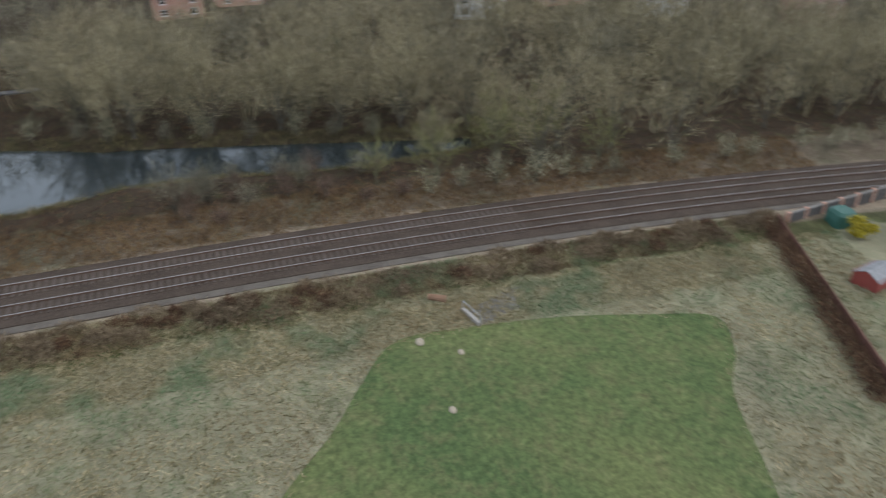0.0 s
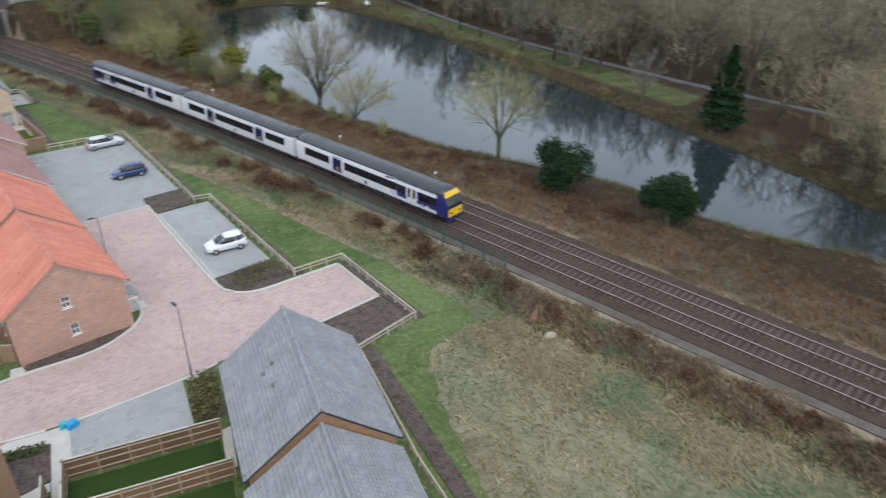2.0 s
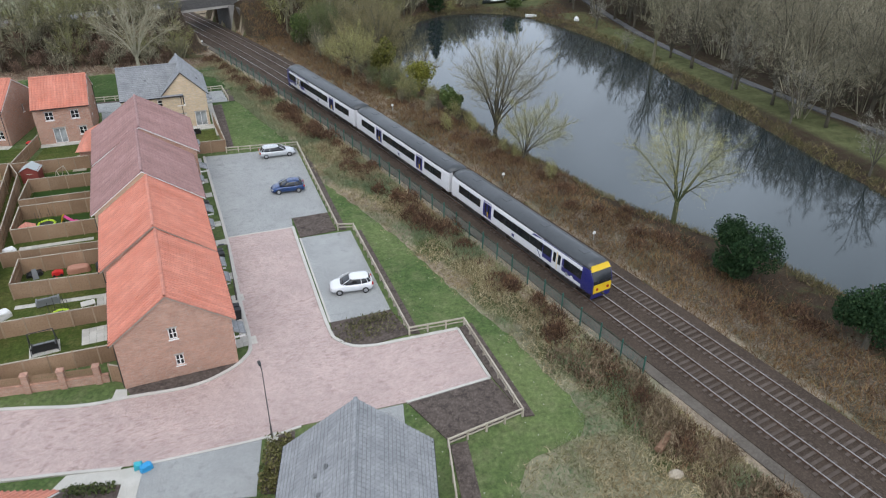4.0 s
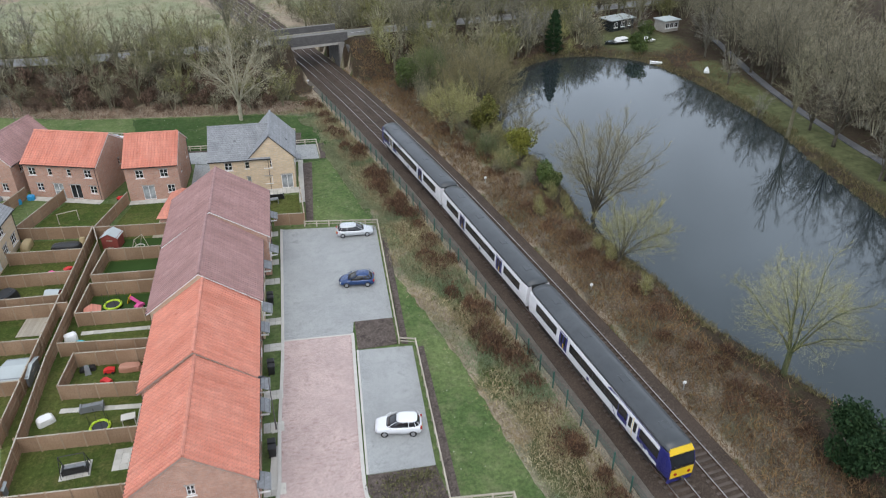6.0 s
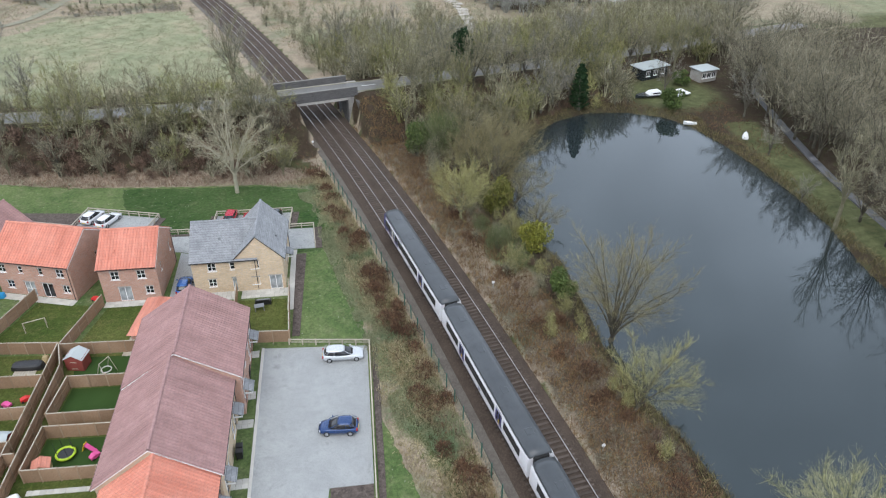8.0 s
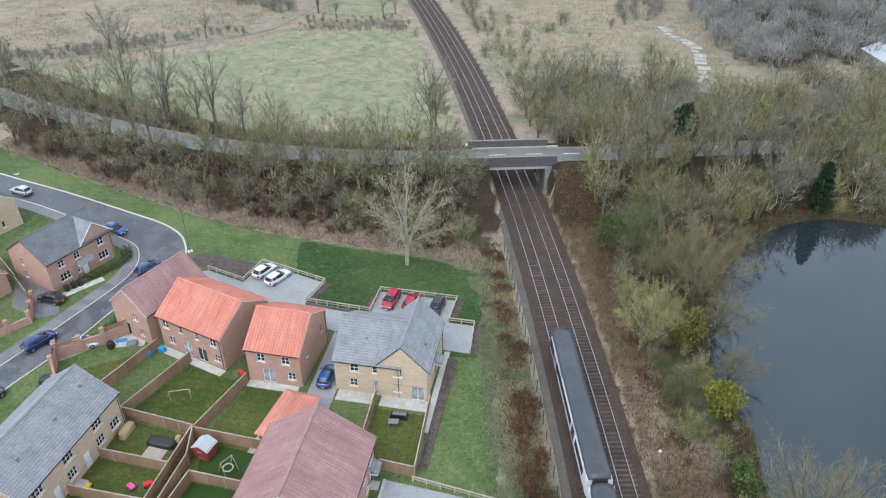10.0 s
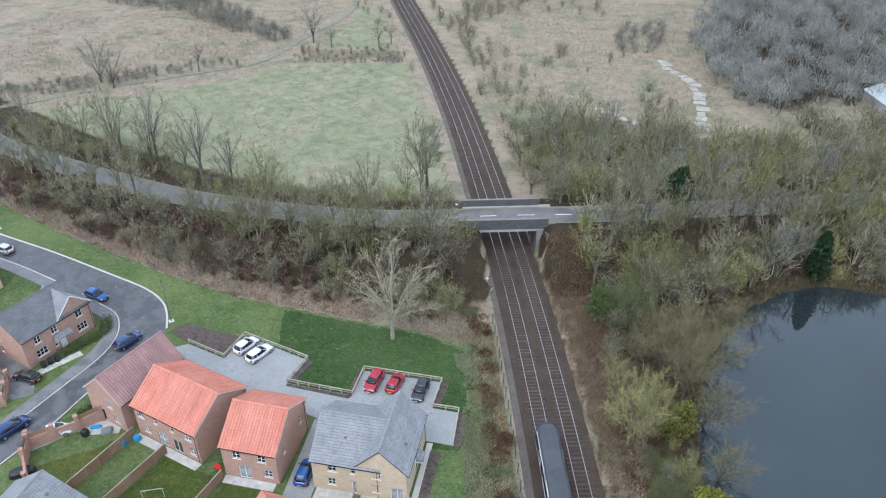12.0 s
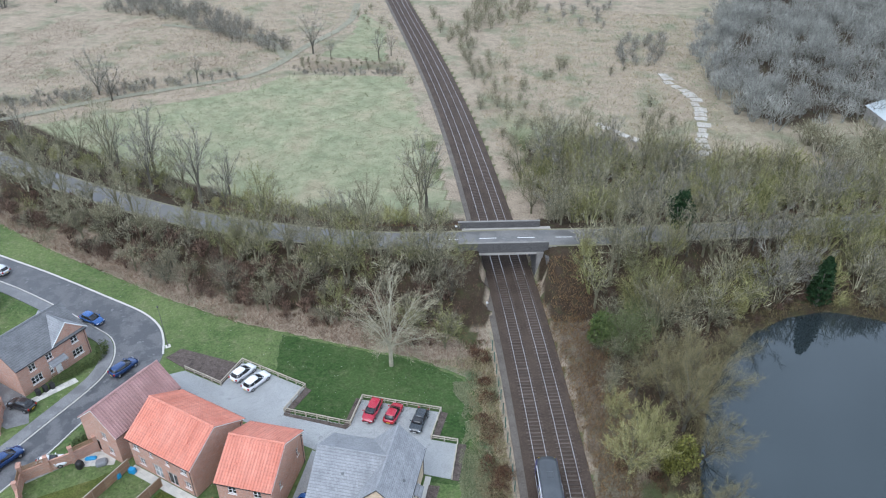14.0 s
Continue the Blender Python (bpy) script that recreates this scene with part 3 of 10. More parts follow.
litter = np.maximum(0.45 * west_bush, np.maximum(step(GD + ragged, 9, 14) * (GP > 0.5), (1 - step(GR, 14, 20)) * (np.abs(GD) > 5)))
litter = np.where((GP < 2.0) & (GP > -6), np.maximum(litter, 0.8), litter)
litter = litter * (1 - 0.8 * straw * (GR > 16))
litter = np.maximum(litter, 0.56 * step(GD, 3.5, 5) * (1 - step(GD, 14, 18)) * (GY < 66))
litter = np.where((GY > 122) & (GX < 44 + 0.1 * (GY - 150)), 0.25 * litter, litter)
litter = np.where((GY > 116) & (GX > 30), 0.4, litter)
NE_WOOD = [(46, 150), (58, 141), (75, 150), (125, 142), (140, 300), (70, 300), (60, 262), (43, 196)]
ne = poly_dist(GX, GY, NE_WOOD) + 1.6 * ragged
litter = np.where((GY > 122) & (GX > 10) & (GX < 140), np.minimum(litter, 0.35), litter)
litter = np.maximum(litter, 0.75 * (1 - step(ne, -9.0, 0.0)))
path_grass = np.exp(-((GX - (74.8 + 0.045 * GY)) / 4.0) ** 2) * (GY < 58) * (GY > -40)
path_grass = np.maximum(path_grass, np.exp(-((GX - 71) / 12) ** 2 - ((GY - 75) / 12) ** 2))
path_grass = np.maximum(path_grass, np.exp(-((GX - 21) / 4) ** 2 - ((GY - 19) / 8) ** 2))
litter, straw = litter * (1 - path_grass), straw * (1 - path_grass)
straw = np.maximum(straw, 0.95 * (np.abs(GD) < 8.0) * (np.abs(GD) > 4.0))
PLOT = [(-77, 163), (-44, 168.5), (-47, 180), (-80, 175)]
litter = np.maximum(litter, 0.45 * (1 - step(poly_dist(GX, GY, PLOT) + ragged, -2.0, 1.5)))
pale = 1 - step(meadow + 1.5 * ragged, -4.0, 3.0)
pale = np.maximum(pale, 0.75 * step(-GD + ragged, 9.8, 11.5) * (1 - step(GY, 42, 50)))
straw = np.maximum(straw, 0.9 * step(GY, 116, 126) * (GX > 8) * (GX < 150))
pale = np.maximum(pale, 0.62 * step(GY, 118, 135) * (np.abs(GD) > 6))
straw = np.where(GY > 112, 0.66 * straw, straw)
pale = np.maximum(pale, 0.8 * (GR > 10) * (GR < 34) * (GY > 76) * (GD < -8))
straw = straw * np.where(GY < 44, 1 - np.where(GY < -50, 0.55, 0.3) * (GD < -8), 1.0)
lawn_gap = poly_dist(GX, GY, ESTATE_N) + 0.8 * ragged
front = (1 - step(lawn_gap, 5.0, 8.0)) * (lawn_gap > -1) * (GY > 43) * (GD < -9)
straw, litter = np.maximum(straw, 0.9 * front), litter * (1 - 0.75 * front)
cover = np.stack([straw, litter, pale, np.ones_like(straw)], -1).reshape(-1, 4).astype(np.float32)
att = ground_mesh.color_attributes.new("cover", 'FLOAT_COLOR', 'POINT')
att.data.foreach_set("color", cover.ravel())

gm, N, L, P = node_mat("rough_winter_ground")
vec = place(N)
at = N.new("ShaderNodeAttribute")
at.attribute_name = "cover"
sep = N.new("ShaderNodeSeparateColor")
L.new(at.outputs["Color"], sep.inputs[0])
nb, nm, nf = noise_node(N, L, vec, 0.09, 5), noise_node(N, L, vec, 0.55, 6, 0.7), noise_node(N, L, vec, 5.0, 6, 0.75)
strands = N.new("ShaderNodeVectorMath")
strands.operation = 'MULTIPLY'
strands.inputs[1].default_value = (3.0, 0.9, 1.0)
L.new(vec, strands.inputs[0])
ns = noise_node(N, L, strands.outputs[0], 2.2, 6, 0.8)
green = ramp(N, L, nm, [(0.3, (0.06, 0.072, 0.03)), (0.7, (0.14, 0.145, 0.07))])
straw_c = ramp(N, L, ns, [(0.3, (0.15, 0.115, 0.084)), (0.5, (0.31, 0.252, 0.185)), (0.72, (0.47, 0.4, 0.305))])
straw_c = mixed(N, L, ramp(N, L, nb, [(0.5, (0, 0, 0)), (0.66, (0.7, 0.7, 0.7))]), straw_c, ramp(N, L, nf, [(0.3, (0.09, 0.12, 0.065)), (0.7, (0.2, 0.225, 0.14))]))
litter_c = ramp(N, L, nf, [(0.3, (0.024, 0.018, 0.013)), (0.55, (0.06, 0.044, 0.03)), (0.75, (0.13, 0.098, 0.064))])
litter_c = mixed(N, L, ramp(N, L, nm, [(0.5, (0, 0, 0)), (0.7, (0.6, 0.6, 0.6))]), litter_c, (0.075, 0.085, 0.035))
pale_c = ramp(N, L, nb, [(0.36, (0.2, 0.225, 0.13)), (0.52, (0.255, 0.262, 0.16)), (0.66, (0.31, 0.272, 0.18))])
pale_c = mixed(N, L, 0.55, pale_c, mixed(N, L, 1.0, pale_c, ramp(N, L, noise_node(N, L, vec, 2.3, 5, 0.75), [(0.34, (0.6, 0.62, 0.6)), (0.5, (1.0, 1.0, 1.0)), (0.66, (1.4, 1.36, 1.3))]), 'MULTIPLY'))
pale_c = mixed(N, L, 0.3, pale_c, ramp(N, L, nf, [(0.3, (0.16, 0.175, 0.1)), (0.7, (0.4, 0.37, 0.26))]))
edge = mathn(N, L, 'MULTIPLY', mathn(N, L, 'SUBTRACT', nf, 0.5), 0.9)


def weight(sock):
    return ramp(N, L, mathn(N, L, 'ADD', sock, edge), [(0.35, (0, 0, 0)), (0.65, (1, 1, 1))])


col = mixed(N, L, weight(sep.outputs[2]), green, pale_c)
col = mixed(N, L, weight(sep.outputs[0]), col, straw_c)
col = mixed(N, L, weight(sep.outputs[1]), col, litter_c)
nt = noise_node(N, L, vec, 0.28, 6, 0.75)
col = mixed(N, L, 0.45, col, mixed(N, L, 1.0, col, ramp(N, L, nt, [(0.36, (0.55, 0.54, 0.52)), (0.5, (1.0, 1.0, 1.0)), (0.64, (1.4, 1.4, 1.42))]), 'MULTIPLY'))
L.new(col, P.inputs["Base Color"])
P.inputs["Roughness"].default_value, P.inputs["Specular IOR Level"].default_value = 0.95, 0.1
bumped(N, L, P, ns, 0.9, 0.12)
ground = tagged(part("ground", ground_mesh, gm), "rough winter ground of straw, leaf litter and grass", "ground", kind="structure")

# ---- pond ----
wm, N, L, P = node_mat("dark_pond_water")
P.inputs["Base Color"].default_value = (0.021, 0.028, 0.03, 1)
P.inputs["Specular Tint"].default_value = (0.86, 0.97, 1.0, 1)
P.inputs["Roughness"].default_value, P.inputs["IOR"].default_value = 0.04, 1.7
vec = place(N)
n1, n2 = noise_node(N, L, vec, 1.6, 3), noise_node(N, L, vec, 0.05, 3)
L.new(ramp(N, L, n2, [(0.4, (0.015,) * 3), (0.62, (0.06,) * 3)]), P.inputs["Roughness"])
bumped(N, L, P, n1, 0.05, 0.02)
big_pond = [(x + (3 if x > 50 else -3), y + (4 if y > 0 else -4)) for x, y in POND]
tagged(sheet("water", big_pond, WATER_Z, wm), "still grey pond water mirroring sky and trees", "water", kind="structure")

# ---- estate: lawns, roads, parking ----
def ragged_edge(poly, size=0.22):
    """The polygon with its straight sides broken up like a mown edge."""
    out = []
    for (ax, ay), (bx, by) in zip(poly, poly[1:] + poly[:1]):
        n = max(1, int(math.hypot(bx - ax, by - ay) / 0.8))
        for k in range(n):
            j = size * (math.sin(3.1 * (ax + ay) + 1.7 * k) * 0.5 + random.uniform(-0.6, 0.6)) if k else 0.0
            t, ln = k / n, math.hypot(bx - ax, by - ay)
            out.append((ax + (bx - ax) * t - (by - ay) / ln * j, ay + (by - ay) * t + (bx - ax) / ln * j))
    return out


tagged(sheet("lawn", ragged_edge(ESTATE_N), 0.0, M["lawn"]), "short mown green lawn round the new houses", "lawn", kind="structure")
M["dark_turf"] = grass_mat("dark_mown_turf", (0.034, 0.068, 0.02), (0.062, 0.1, 0.034), (0.1, 0.12, 0.055), 3.0, 0.6)
tagged(sheet("lawn", ragged_edge([(-37, 46.2), (-24, 44.8), (-14.8, 44.0), (-7.4, 41.2), (-5.0, 36), (-4.2, 24), (-5.2, 22), (-8.6, 22), (-9, 28.6), (-29, 28.6), (-34.6, 36.4)]), 0.008, M["dark_turf"]), "darker green turf behind the houses", "lawn", kind="structure")
fl = sheet("cut_grass", ragged_edge([(p.x, p.y) for p in smooth_line([(x, y, 0) for x, y in FIELD], 1.0)[:-1]], 0.3), 0.05, M["playfield"])
tagged(fl, "mown field grass with a straw border", "grass", kind="structure")
ROADP = [(-34.9, -42.1), (-26.8, -44.6), (-23.3, -45.0), (-18.5, -45.5), (-15.6, -44.7), (-13.9, -43.4), (-13.2, -41.5), (-13.0, -34), (-12.5, -22.2), (-5.4, -22.5), (-6.0, -33), (-6.5, -42.4),
         (-6.1, -44.1), (-5.2, -45.3), (-3.6, -45.9), (-1, -46.1), (4.1, -46.4), (3.9, -53.4), (-3.3, -53.6), (-11.4, -53.0), (-14.3, -53.2), (-22.3, -52.6), (-24, -52.3), (-27.2, -51.4), (-34.6, -49.6), (-60, -43), (-60, -36)]
tagged(sheet("road", ROADP, 0.05, M["pink"], 0.05), "brindle pink block-paved access road with damp patches", "road", kind="structure")
tagged(sheet("car_park", [(-12.3, 1.2), (-0.15, -0.1), (-0.95, -20.5), (-5.1, -20.4), (-5.4, -22.5), (-12.5, -22.2)], 0.046, M["greyblock"], 0.05), "grey block-paved parking court", "pavement", kind="structure")
tagged(sheet("parking_bays", [(-5.2, -25.2), (0.3, -25.6), (-0.45, -41.4), (-6.1, -41.3)], 0.046, M["greyblock"], 0.05), "grey block-paved parking bays", "pavement", kind="structure")
tagged(sheet("driveway", [(-23.2, -56.2), (-22.6, -52.7), (-14.3, -53.2), (-15.6, -58.4)], 0.046, M["greyblock"], 0.05), "grey block-paved driveway", "pavement", kind="structure")
tagged(sheet("driveway", [(-9.8, -53.2), (-3.6, -53.7), (-5.0, -58.5), (-8.8, -58.6)], 0.044, M["greyblock"], 0.05), "grey block-paved driveway", "pavement", kind="structure")


def planting_bed(pts, z=0.09):
    tagged(sheet("planting_bed", pts, z, M["mulch"], 0.1), "planting bed of dark bark mulch", "planting bed", kind="structure")


planting_bed([(-5.0, -20.45), (-1.0, -20.55), (-1.15, -25.0), (-5.15, -25.1)])
planting_bed([(-6.1, -41.4), (-0.45, -41.5), (-0.05, -45.5), (-4.0, -45.75), (-5.6, -44.6), (-6.3, -43)])
planting_bed([(-3.2, -53.8), (3.95, -53.6), (4.35, -57.9), (-1.8, -58.8)])
planting_bed([(0.3, -0.5), (1.0, -0.5), (-0.05, -25.2), (-0.7, -25.0)])
planting_bed([(0.75, -25.9), (1.4, -25.9), (0.8, -45.8), (0.05, -45.6)])
planting_bed([(4.3, -46.3), (5.6, -46.1), (5.2, -58.6), (4.4, -58.4), (4.1, -53.5)])
planting_bed([(-23.2, -44.0), (-15.0, -42.9), (-14.6, -44.0), (-15.4, -44.7), (-18.5, -45.25), (-22.9, -44.9)])
planting_bed([(-28.8, -56.9), (-28.4, -53.2), (-26.7, -53.0), (-23.9, -54.05), (-24.75, -57.4), (-26.4, -57.6)])
planting_bed([(-13.9, -53.45), (-11.9, -53.35), (-13.3, -59.1), (-15.3, -58.3)], 0.05)
tagged(sheet("path", [(-22.35, -52.75), (-23.75, -52.6), (-27.3, -51.75), (-28.4, -53.0), (-26.7, -52.9), (-23.85, -53.95), (-24.85, -57.7), (-25.8, -61.4), (-25.25, -61.5), (-24.15, -58.1), (-23.15, -56.1)], 0.07, M["slab"], 0.07), "pale slab path beside a drive", "path", kind="structure")
tagged(sheet("path", [(-24.9, -57.6), (-28.0, -57.2), (-26.5, -58.5), (-25.05, -58.3)], 0.064, M["slab"], 0.06), "pale slabs at a side gate", "path", kind="structure")
tagged(sheet("path", [(-14.4, -60.2), (-13.7, -60.2), (-15.0, -63.9), (-15.7, -63.9)], 0.06, M["slab"], 0.06), "narrow pale path along a house wall", "path", kind="structure")
tagged(sheet("path", [(-24.3, -44.7), (-24.0, -43.7), (-23.2, -43.95), (-23.2, -44.9)], 0.06, M["slab"], 0.06), "pale slab at a side gate", "path", kind="structure")
tagged(sheet("path", [(-13.7, -36.6), (-13.1, -36.6), (-13.35, -41.1), (-13.95, -41.1)], 0.06, M["slab"], 0.06), "pale paved strip beside a gable", "path", kind="structure")
planting_bed([(-1.9, -59.0), (-0.6, -59.1), (-4.4, -74.8), (-6.2, -82), (-7.2, -81.6), (-4.6, -70)])
planting_bed([(-8.6, 21.5), (-7.2, 21.6), (-8.0, 3.0), (-8.9, 3.0)])
planting_bed([(-48, 35.9), (-52.4, 37.9), (-51, 40.2), (-41.3, 38.6), (-40.6, 38.9), (-41.6, 33.8)])
planting_bed([(-29.4, 35.4), (-28.4, 35), (-29.9, 30.1), (-30.7, 30.2)])
planting_bed([(-30.7, 30.1), (-30.6, 29.6), (-21.4, 28.7), (-21, 29.3)])
planting_bed([(-21.0, 29.4), (-21.9, 29.2), (-21.6, 34.6), (-20.7, 34.6)])
planting_bed([(-9.3, 34.1), (-8.3, 34), (-8.7, 29.4), (-9.6, 29)])
planting_bed([(-6.0, 28.8), (-4.9, 28.8), (-5, 22.8), (-5.9, 22.8)])
tagged(sheet("parking_court", [(-51.2, 33.9), (-48.2, 35.7), (-41.6, 33.6), (-40.5, 38.9), (-29.5, 35.3), (-30.8, 30.2), (-21.0, 29.4), (-20.7, 34.5), (-9.4, 34.0), (-9.8, 28.9), (-6.2, 28.7), (-6.0, 22.9), (-9.3, 23.1), (-21.3, 23.4), (-24.7, 24.6), (-35, 27.5), (-43, 29.5), (-50, 32)], 0.046, M["greyblock"], 0.05), "grey block-paved rear parking court", "pavement", kind="structure")

tagged(sheet("driveway", [(-24.7, 24.4), (-21.35, 23.3), (-21.2, 10.2), (-24.6, 10.2)], 0.046, M["greyblock"], 0.05), "grey block-paved drive between two houses", "pavement", kind="structure")
tagged(sheet("path", [(-9.25, 22.8), (-8.5, 22.8), (-8.8, 8.5), (-9.6, 8.5)], 0.06, M["slab"], 0.06), "pale paved side path", "path", kind="structure")
tagged(sheet("driveway", [(-76.2, 29.2), (-72.3, 30.2), (-67.0, 25.9), (-64.3, 22.2), (-66.6, 20.7), (-72, 22.5)], 0.04, M["footway"], 0.05), "grey tarmac drive beside a corner house", "pavement", kind="structure")
tagged(sheet("driveway", [(-59.3, 13.6), (-58.2, 16.6), (-54.4, 18.8), (-54.2, 17.2), (-58.2, 13.0)], 0.05, M["greyblock"], 0.05), "pale block-paved drive by a wall", "pavement", kind="structure")
# tarmac estate road with its bend, footways and kerbs
N_EDGE = [(-130, 70.5), (-112, 63.6), (-98.2, 59.3), (-83.6, 55.1), (-69.8, 50.5), (-61.9, 47.7), (-57.5, 45), (-55.0, 42), (-53.2, 38.5)]
E_EDGE = [(-52.8, 36.5), (-54, 32), (-56.7, 25.6), (-58.3, 18), (-59.8, 13), (-62, 6), (-64.5, -4), (-68, -18)]
W_EDGE = [(-72.5, -15), (-69, -1), (-66.8, 6), (-64.2, 13.9), (-61.8, 22.5), (-59.8, 30), (-59.6, 34), (-60.6, 37.5), (-63, 40.6), (-67, 42.6), (-74, 45.6), (-84.8, 49.6), (-92.5, 51.9), (-112, 57.5), (-128, 64)]
n_line, e_line, w_line = (smooth_line([(x, y, 0) for x, y in e], 1.0) for e in (N_EDGE, E_EDGE, W_EDGE))
tagged(sheet("road", [(p.x, p.y) for p in n_line + e_line + w_line], 0.03, M["asphalt"]), "dark damp tarmac estate road", "road", kind="structure")
tagged(ribbon("pavement", w_line, 1.9, M["footway"], 0.12, 0.12, side=-1.15), "grey tarmac footway", "pavement", kind="structure")


def kerb_line(pts, width=0.28, z=0.13):
    line = smooth_line([(x, y, 0) for x, y in pts], 0.6) if len(pts) > 2 else [Vector((*p, 0)) for p in pts]
    return tagged(ribbon("kerb", line, width, M["kerb"], z, 0.14), "pale concrete kerb", "kerb", kind="structure")


kerb_line(N_EDGE, 0.3)
kerb_line(E_EDGE, 0.18)
kerb_line(W_EDGE, 0.18)
kerb_line([(-60, -36), (-34.9, -42.1), (-26.8, -44.6), (-23.3, -45.0), (-18.5, -45.5), (-15.6, -44.7), (-13.9, -43.4), (-13.2, -41.5), (-13.0, -34), (-12.5, -22.2), (-12.2, 1.2)], 0.3)
kerb_line([(-5.4, -22.4), (-6.0, -33), (-6.45, -42.3), (-6.1, -44.1), (-5.2, -45.3), (-3.6, -45.9), (-1, -46.1), (4.1, -46.4)], 0.3)
kerb_line([(4.1, -46.4), (3.9, -53.45)], 0.22)
kerb_line([(3.9, -53.45), (-3.3, -53.65)], 0.22)
kerb_line([(-12.5, -22.2), (-5.4, -22.5)], 0.18, 0.07)
kerb_line([(-5.2, -25.2), (-6.1, -41.3)], 0.18, 0.07)
kerb_line([(-60, -43.2), (-34.6, -49.8), (-27.2, -51.6), (-23.8, -52.5)], 0.25)
kerb_line([(-22.5, -52.7), (-14.3, -53.25), (-11.4, -53.1)], 0.2, 0.08)

# ---- railway ----
ys = np.arange(-210, 300, 3.0)


def along(d, z, w, name, material, label, category="", thick=0.0, y0=-210, y1=300):
    pts = [by_track(float(y), d, z) for y in ys if y0 <= y <= y1]
    return tagged(ribbon(name, pts, w, material, None, thick), label, category or name, kind="structure")


along(0.0, 0.12, 8.3, "ballast", M["ballast"], "brown rusty railway ballast", thick=0.25)
along(-4.5, 0.05, 1.3, "cess_path", M["cess"], "grey stone path beside the railway", "path", thick=0.2)


def track(d):
    th = thing("railway_track", Matrix.Identity(4), "worn steel rails on concrete sleepers in brown ballast", "railway track", "two tracks")
    for side in (-0.8, 0.8):
        line = [by_track(float(y), d + side) for y in np.arange(-210, 300, 3.0)]
        for nm, w, z, t, mt in (("rail", 0.12, 0.31, 0.16, M["rail"]), ("rail_head", 0.085, 0.33, 0.03, M["railtop"])):
            s = ribbon(nm, line, w, mt, z, t)
            s.parent = th
    return th


tracks = [track(-1.8), track(1.8)]
sl = Shape()
sl.box(-1.25, -0.13, 0.0, 1.25, 0.13, 0.17)
sleeper_mesh = sl.mesh("sleeper")
sleeper_mesh.materials.append(M["sleeper"])
rest = {0: Shape(), 1: Shape()}
y = -120.0
while y < 250:
    for k, d in enumerate((-1.8, 1.8)):
        p = by_track(y, d, 0.02 + 0.015 * random.random())
        m = Matrix.Translation(p) @ Matrix.Rotation(-math.atan(float(track_slope(y))), 4, 'Z')
        if -48 < y < 48:
            ob = new("sleeper", sleeper_mesh)
            ob.matrix_world, ob.parent = m, tracks[k]
        else:
            rest[k].box(-1.25, -0.13, 0.0, 1.25, 0.13, 0.17, m)
    y += 0.65
for k in (0, 1):
    tagged(part("sleeper_bed", rest[k], M["sleeper"], tracks[k]), kind="stuff")

M["mud"] = surface("muddy_track", (0.2, 0.19, 0.13), (0.3, 0.28, 0.19), (0.14, 0.12, 0.08), 0.3, 3.0, 0.9, 0.4, 0.05)

# ---- road bridge over the railway ----
ang = math.atan2(2.95, 13.2)
BR = Matrix.Translation((-4.4, 71.9, 0)) @ Matrix.Rotation(ang, 4, 'Z')
M["stone_cap"] = surface("weathered_coping", (0.2, 0.19, 0.175), (0.28, 0.265, 0.245), (0.13, 0.12, 0.11), 0.8, 6.0, 0.9, 0.3, 0.02)
bridge = thing("road_bridge", BR, "road bridge with dark brick parapets and a pale concrete beam", "bridge")
s = Shape()
s.box(-7.5, -3.2, 5.15, 8.5, 3.6, 5.9)
part("deck", s, M["concrete"], bridge)
s = Shape()
s.box(-6.0, -3.75, 4.75, 5.6, -3.2, 5.25)
part("edge_beam", s, M["concrete"], bridge, "pale concrete beam")
for y0, x0, x1 in ((-3.6, -8.8, 7.0), (3.6, -8.2, 6.6)):
    s = Shape()
    s.box(x0, y0 - 0.2, 5.25, x1, y0 + 0.2, 7.15)
    part("parapet", s, M["dark_brick"], bridge)
    s = Shape()
    s.box(x0 - 0.03, y0 - 0.23, 7.15, x1 + 0.03, y0 + 0.23, 7.23)
    part("coping", s, M["stone_cap"], bridge)
for x0, x1 in ((-8.2, -5.3), (4.9, 7.8)):
    s = Shape()
    s.box(x0, -3.7, -0.2, x1, 3.7, 5.15)
    part("abutment", s, M["dark_brick"], bridge)
for sgn, x0 in ((-1, -6.6), (1, 6.2)):
    s = Shape()
    a = Vector((x0, -3.7, 0))
    b = a + Vector((sgn * 2.8, -5.0, 0))
    s.loft([[a + Vector((0, 0, -0.3)), a + Vector((sgn * 0.5, 0, -0.3)), a + Vector((sgn * 0.5, 0, 5.0)), a + Vector((0, 0, 5.0))],
            [b + Vector((0, 0, -0.3)), b + Vector((sgn * 0.5, 0, -0.3)), b + Vector((sgn * 0.5, 0, 1.6)), b + Vector((0, 0, 1.6))]])
    part("wing_wall", s, M["dark_brick"], bridge)
for x0 in (-6.35, 5.05):
    s = Shape()
    s.box(x0, -4.05, -0.2, x0 + 1.05, -3.72, 4.9)
    s.box(x0 - 0.08, -4.12, 4.9, x0 + 1.13, -3.65, 5.15)
    part("pier", s, M["stone_cap"], bridge, "grey stone pier")
s = Shape()
s.box(-8.75, 3.3, 6.3, -8.35, 3.36, 6.7)
part("sign_plate", s, M["white"], bridge, "small white sign plate")
rl = [Vector((p.x, p.y, p.z + 0.04)) for p in ROAD_LINE]
tagged(ribbon("road", rl, 5.0, M["oldroad"]), "worn grey lane with pale centre dashes", "road", kind="structure")
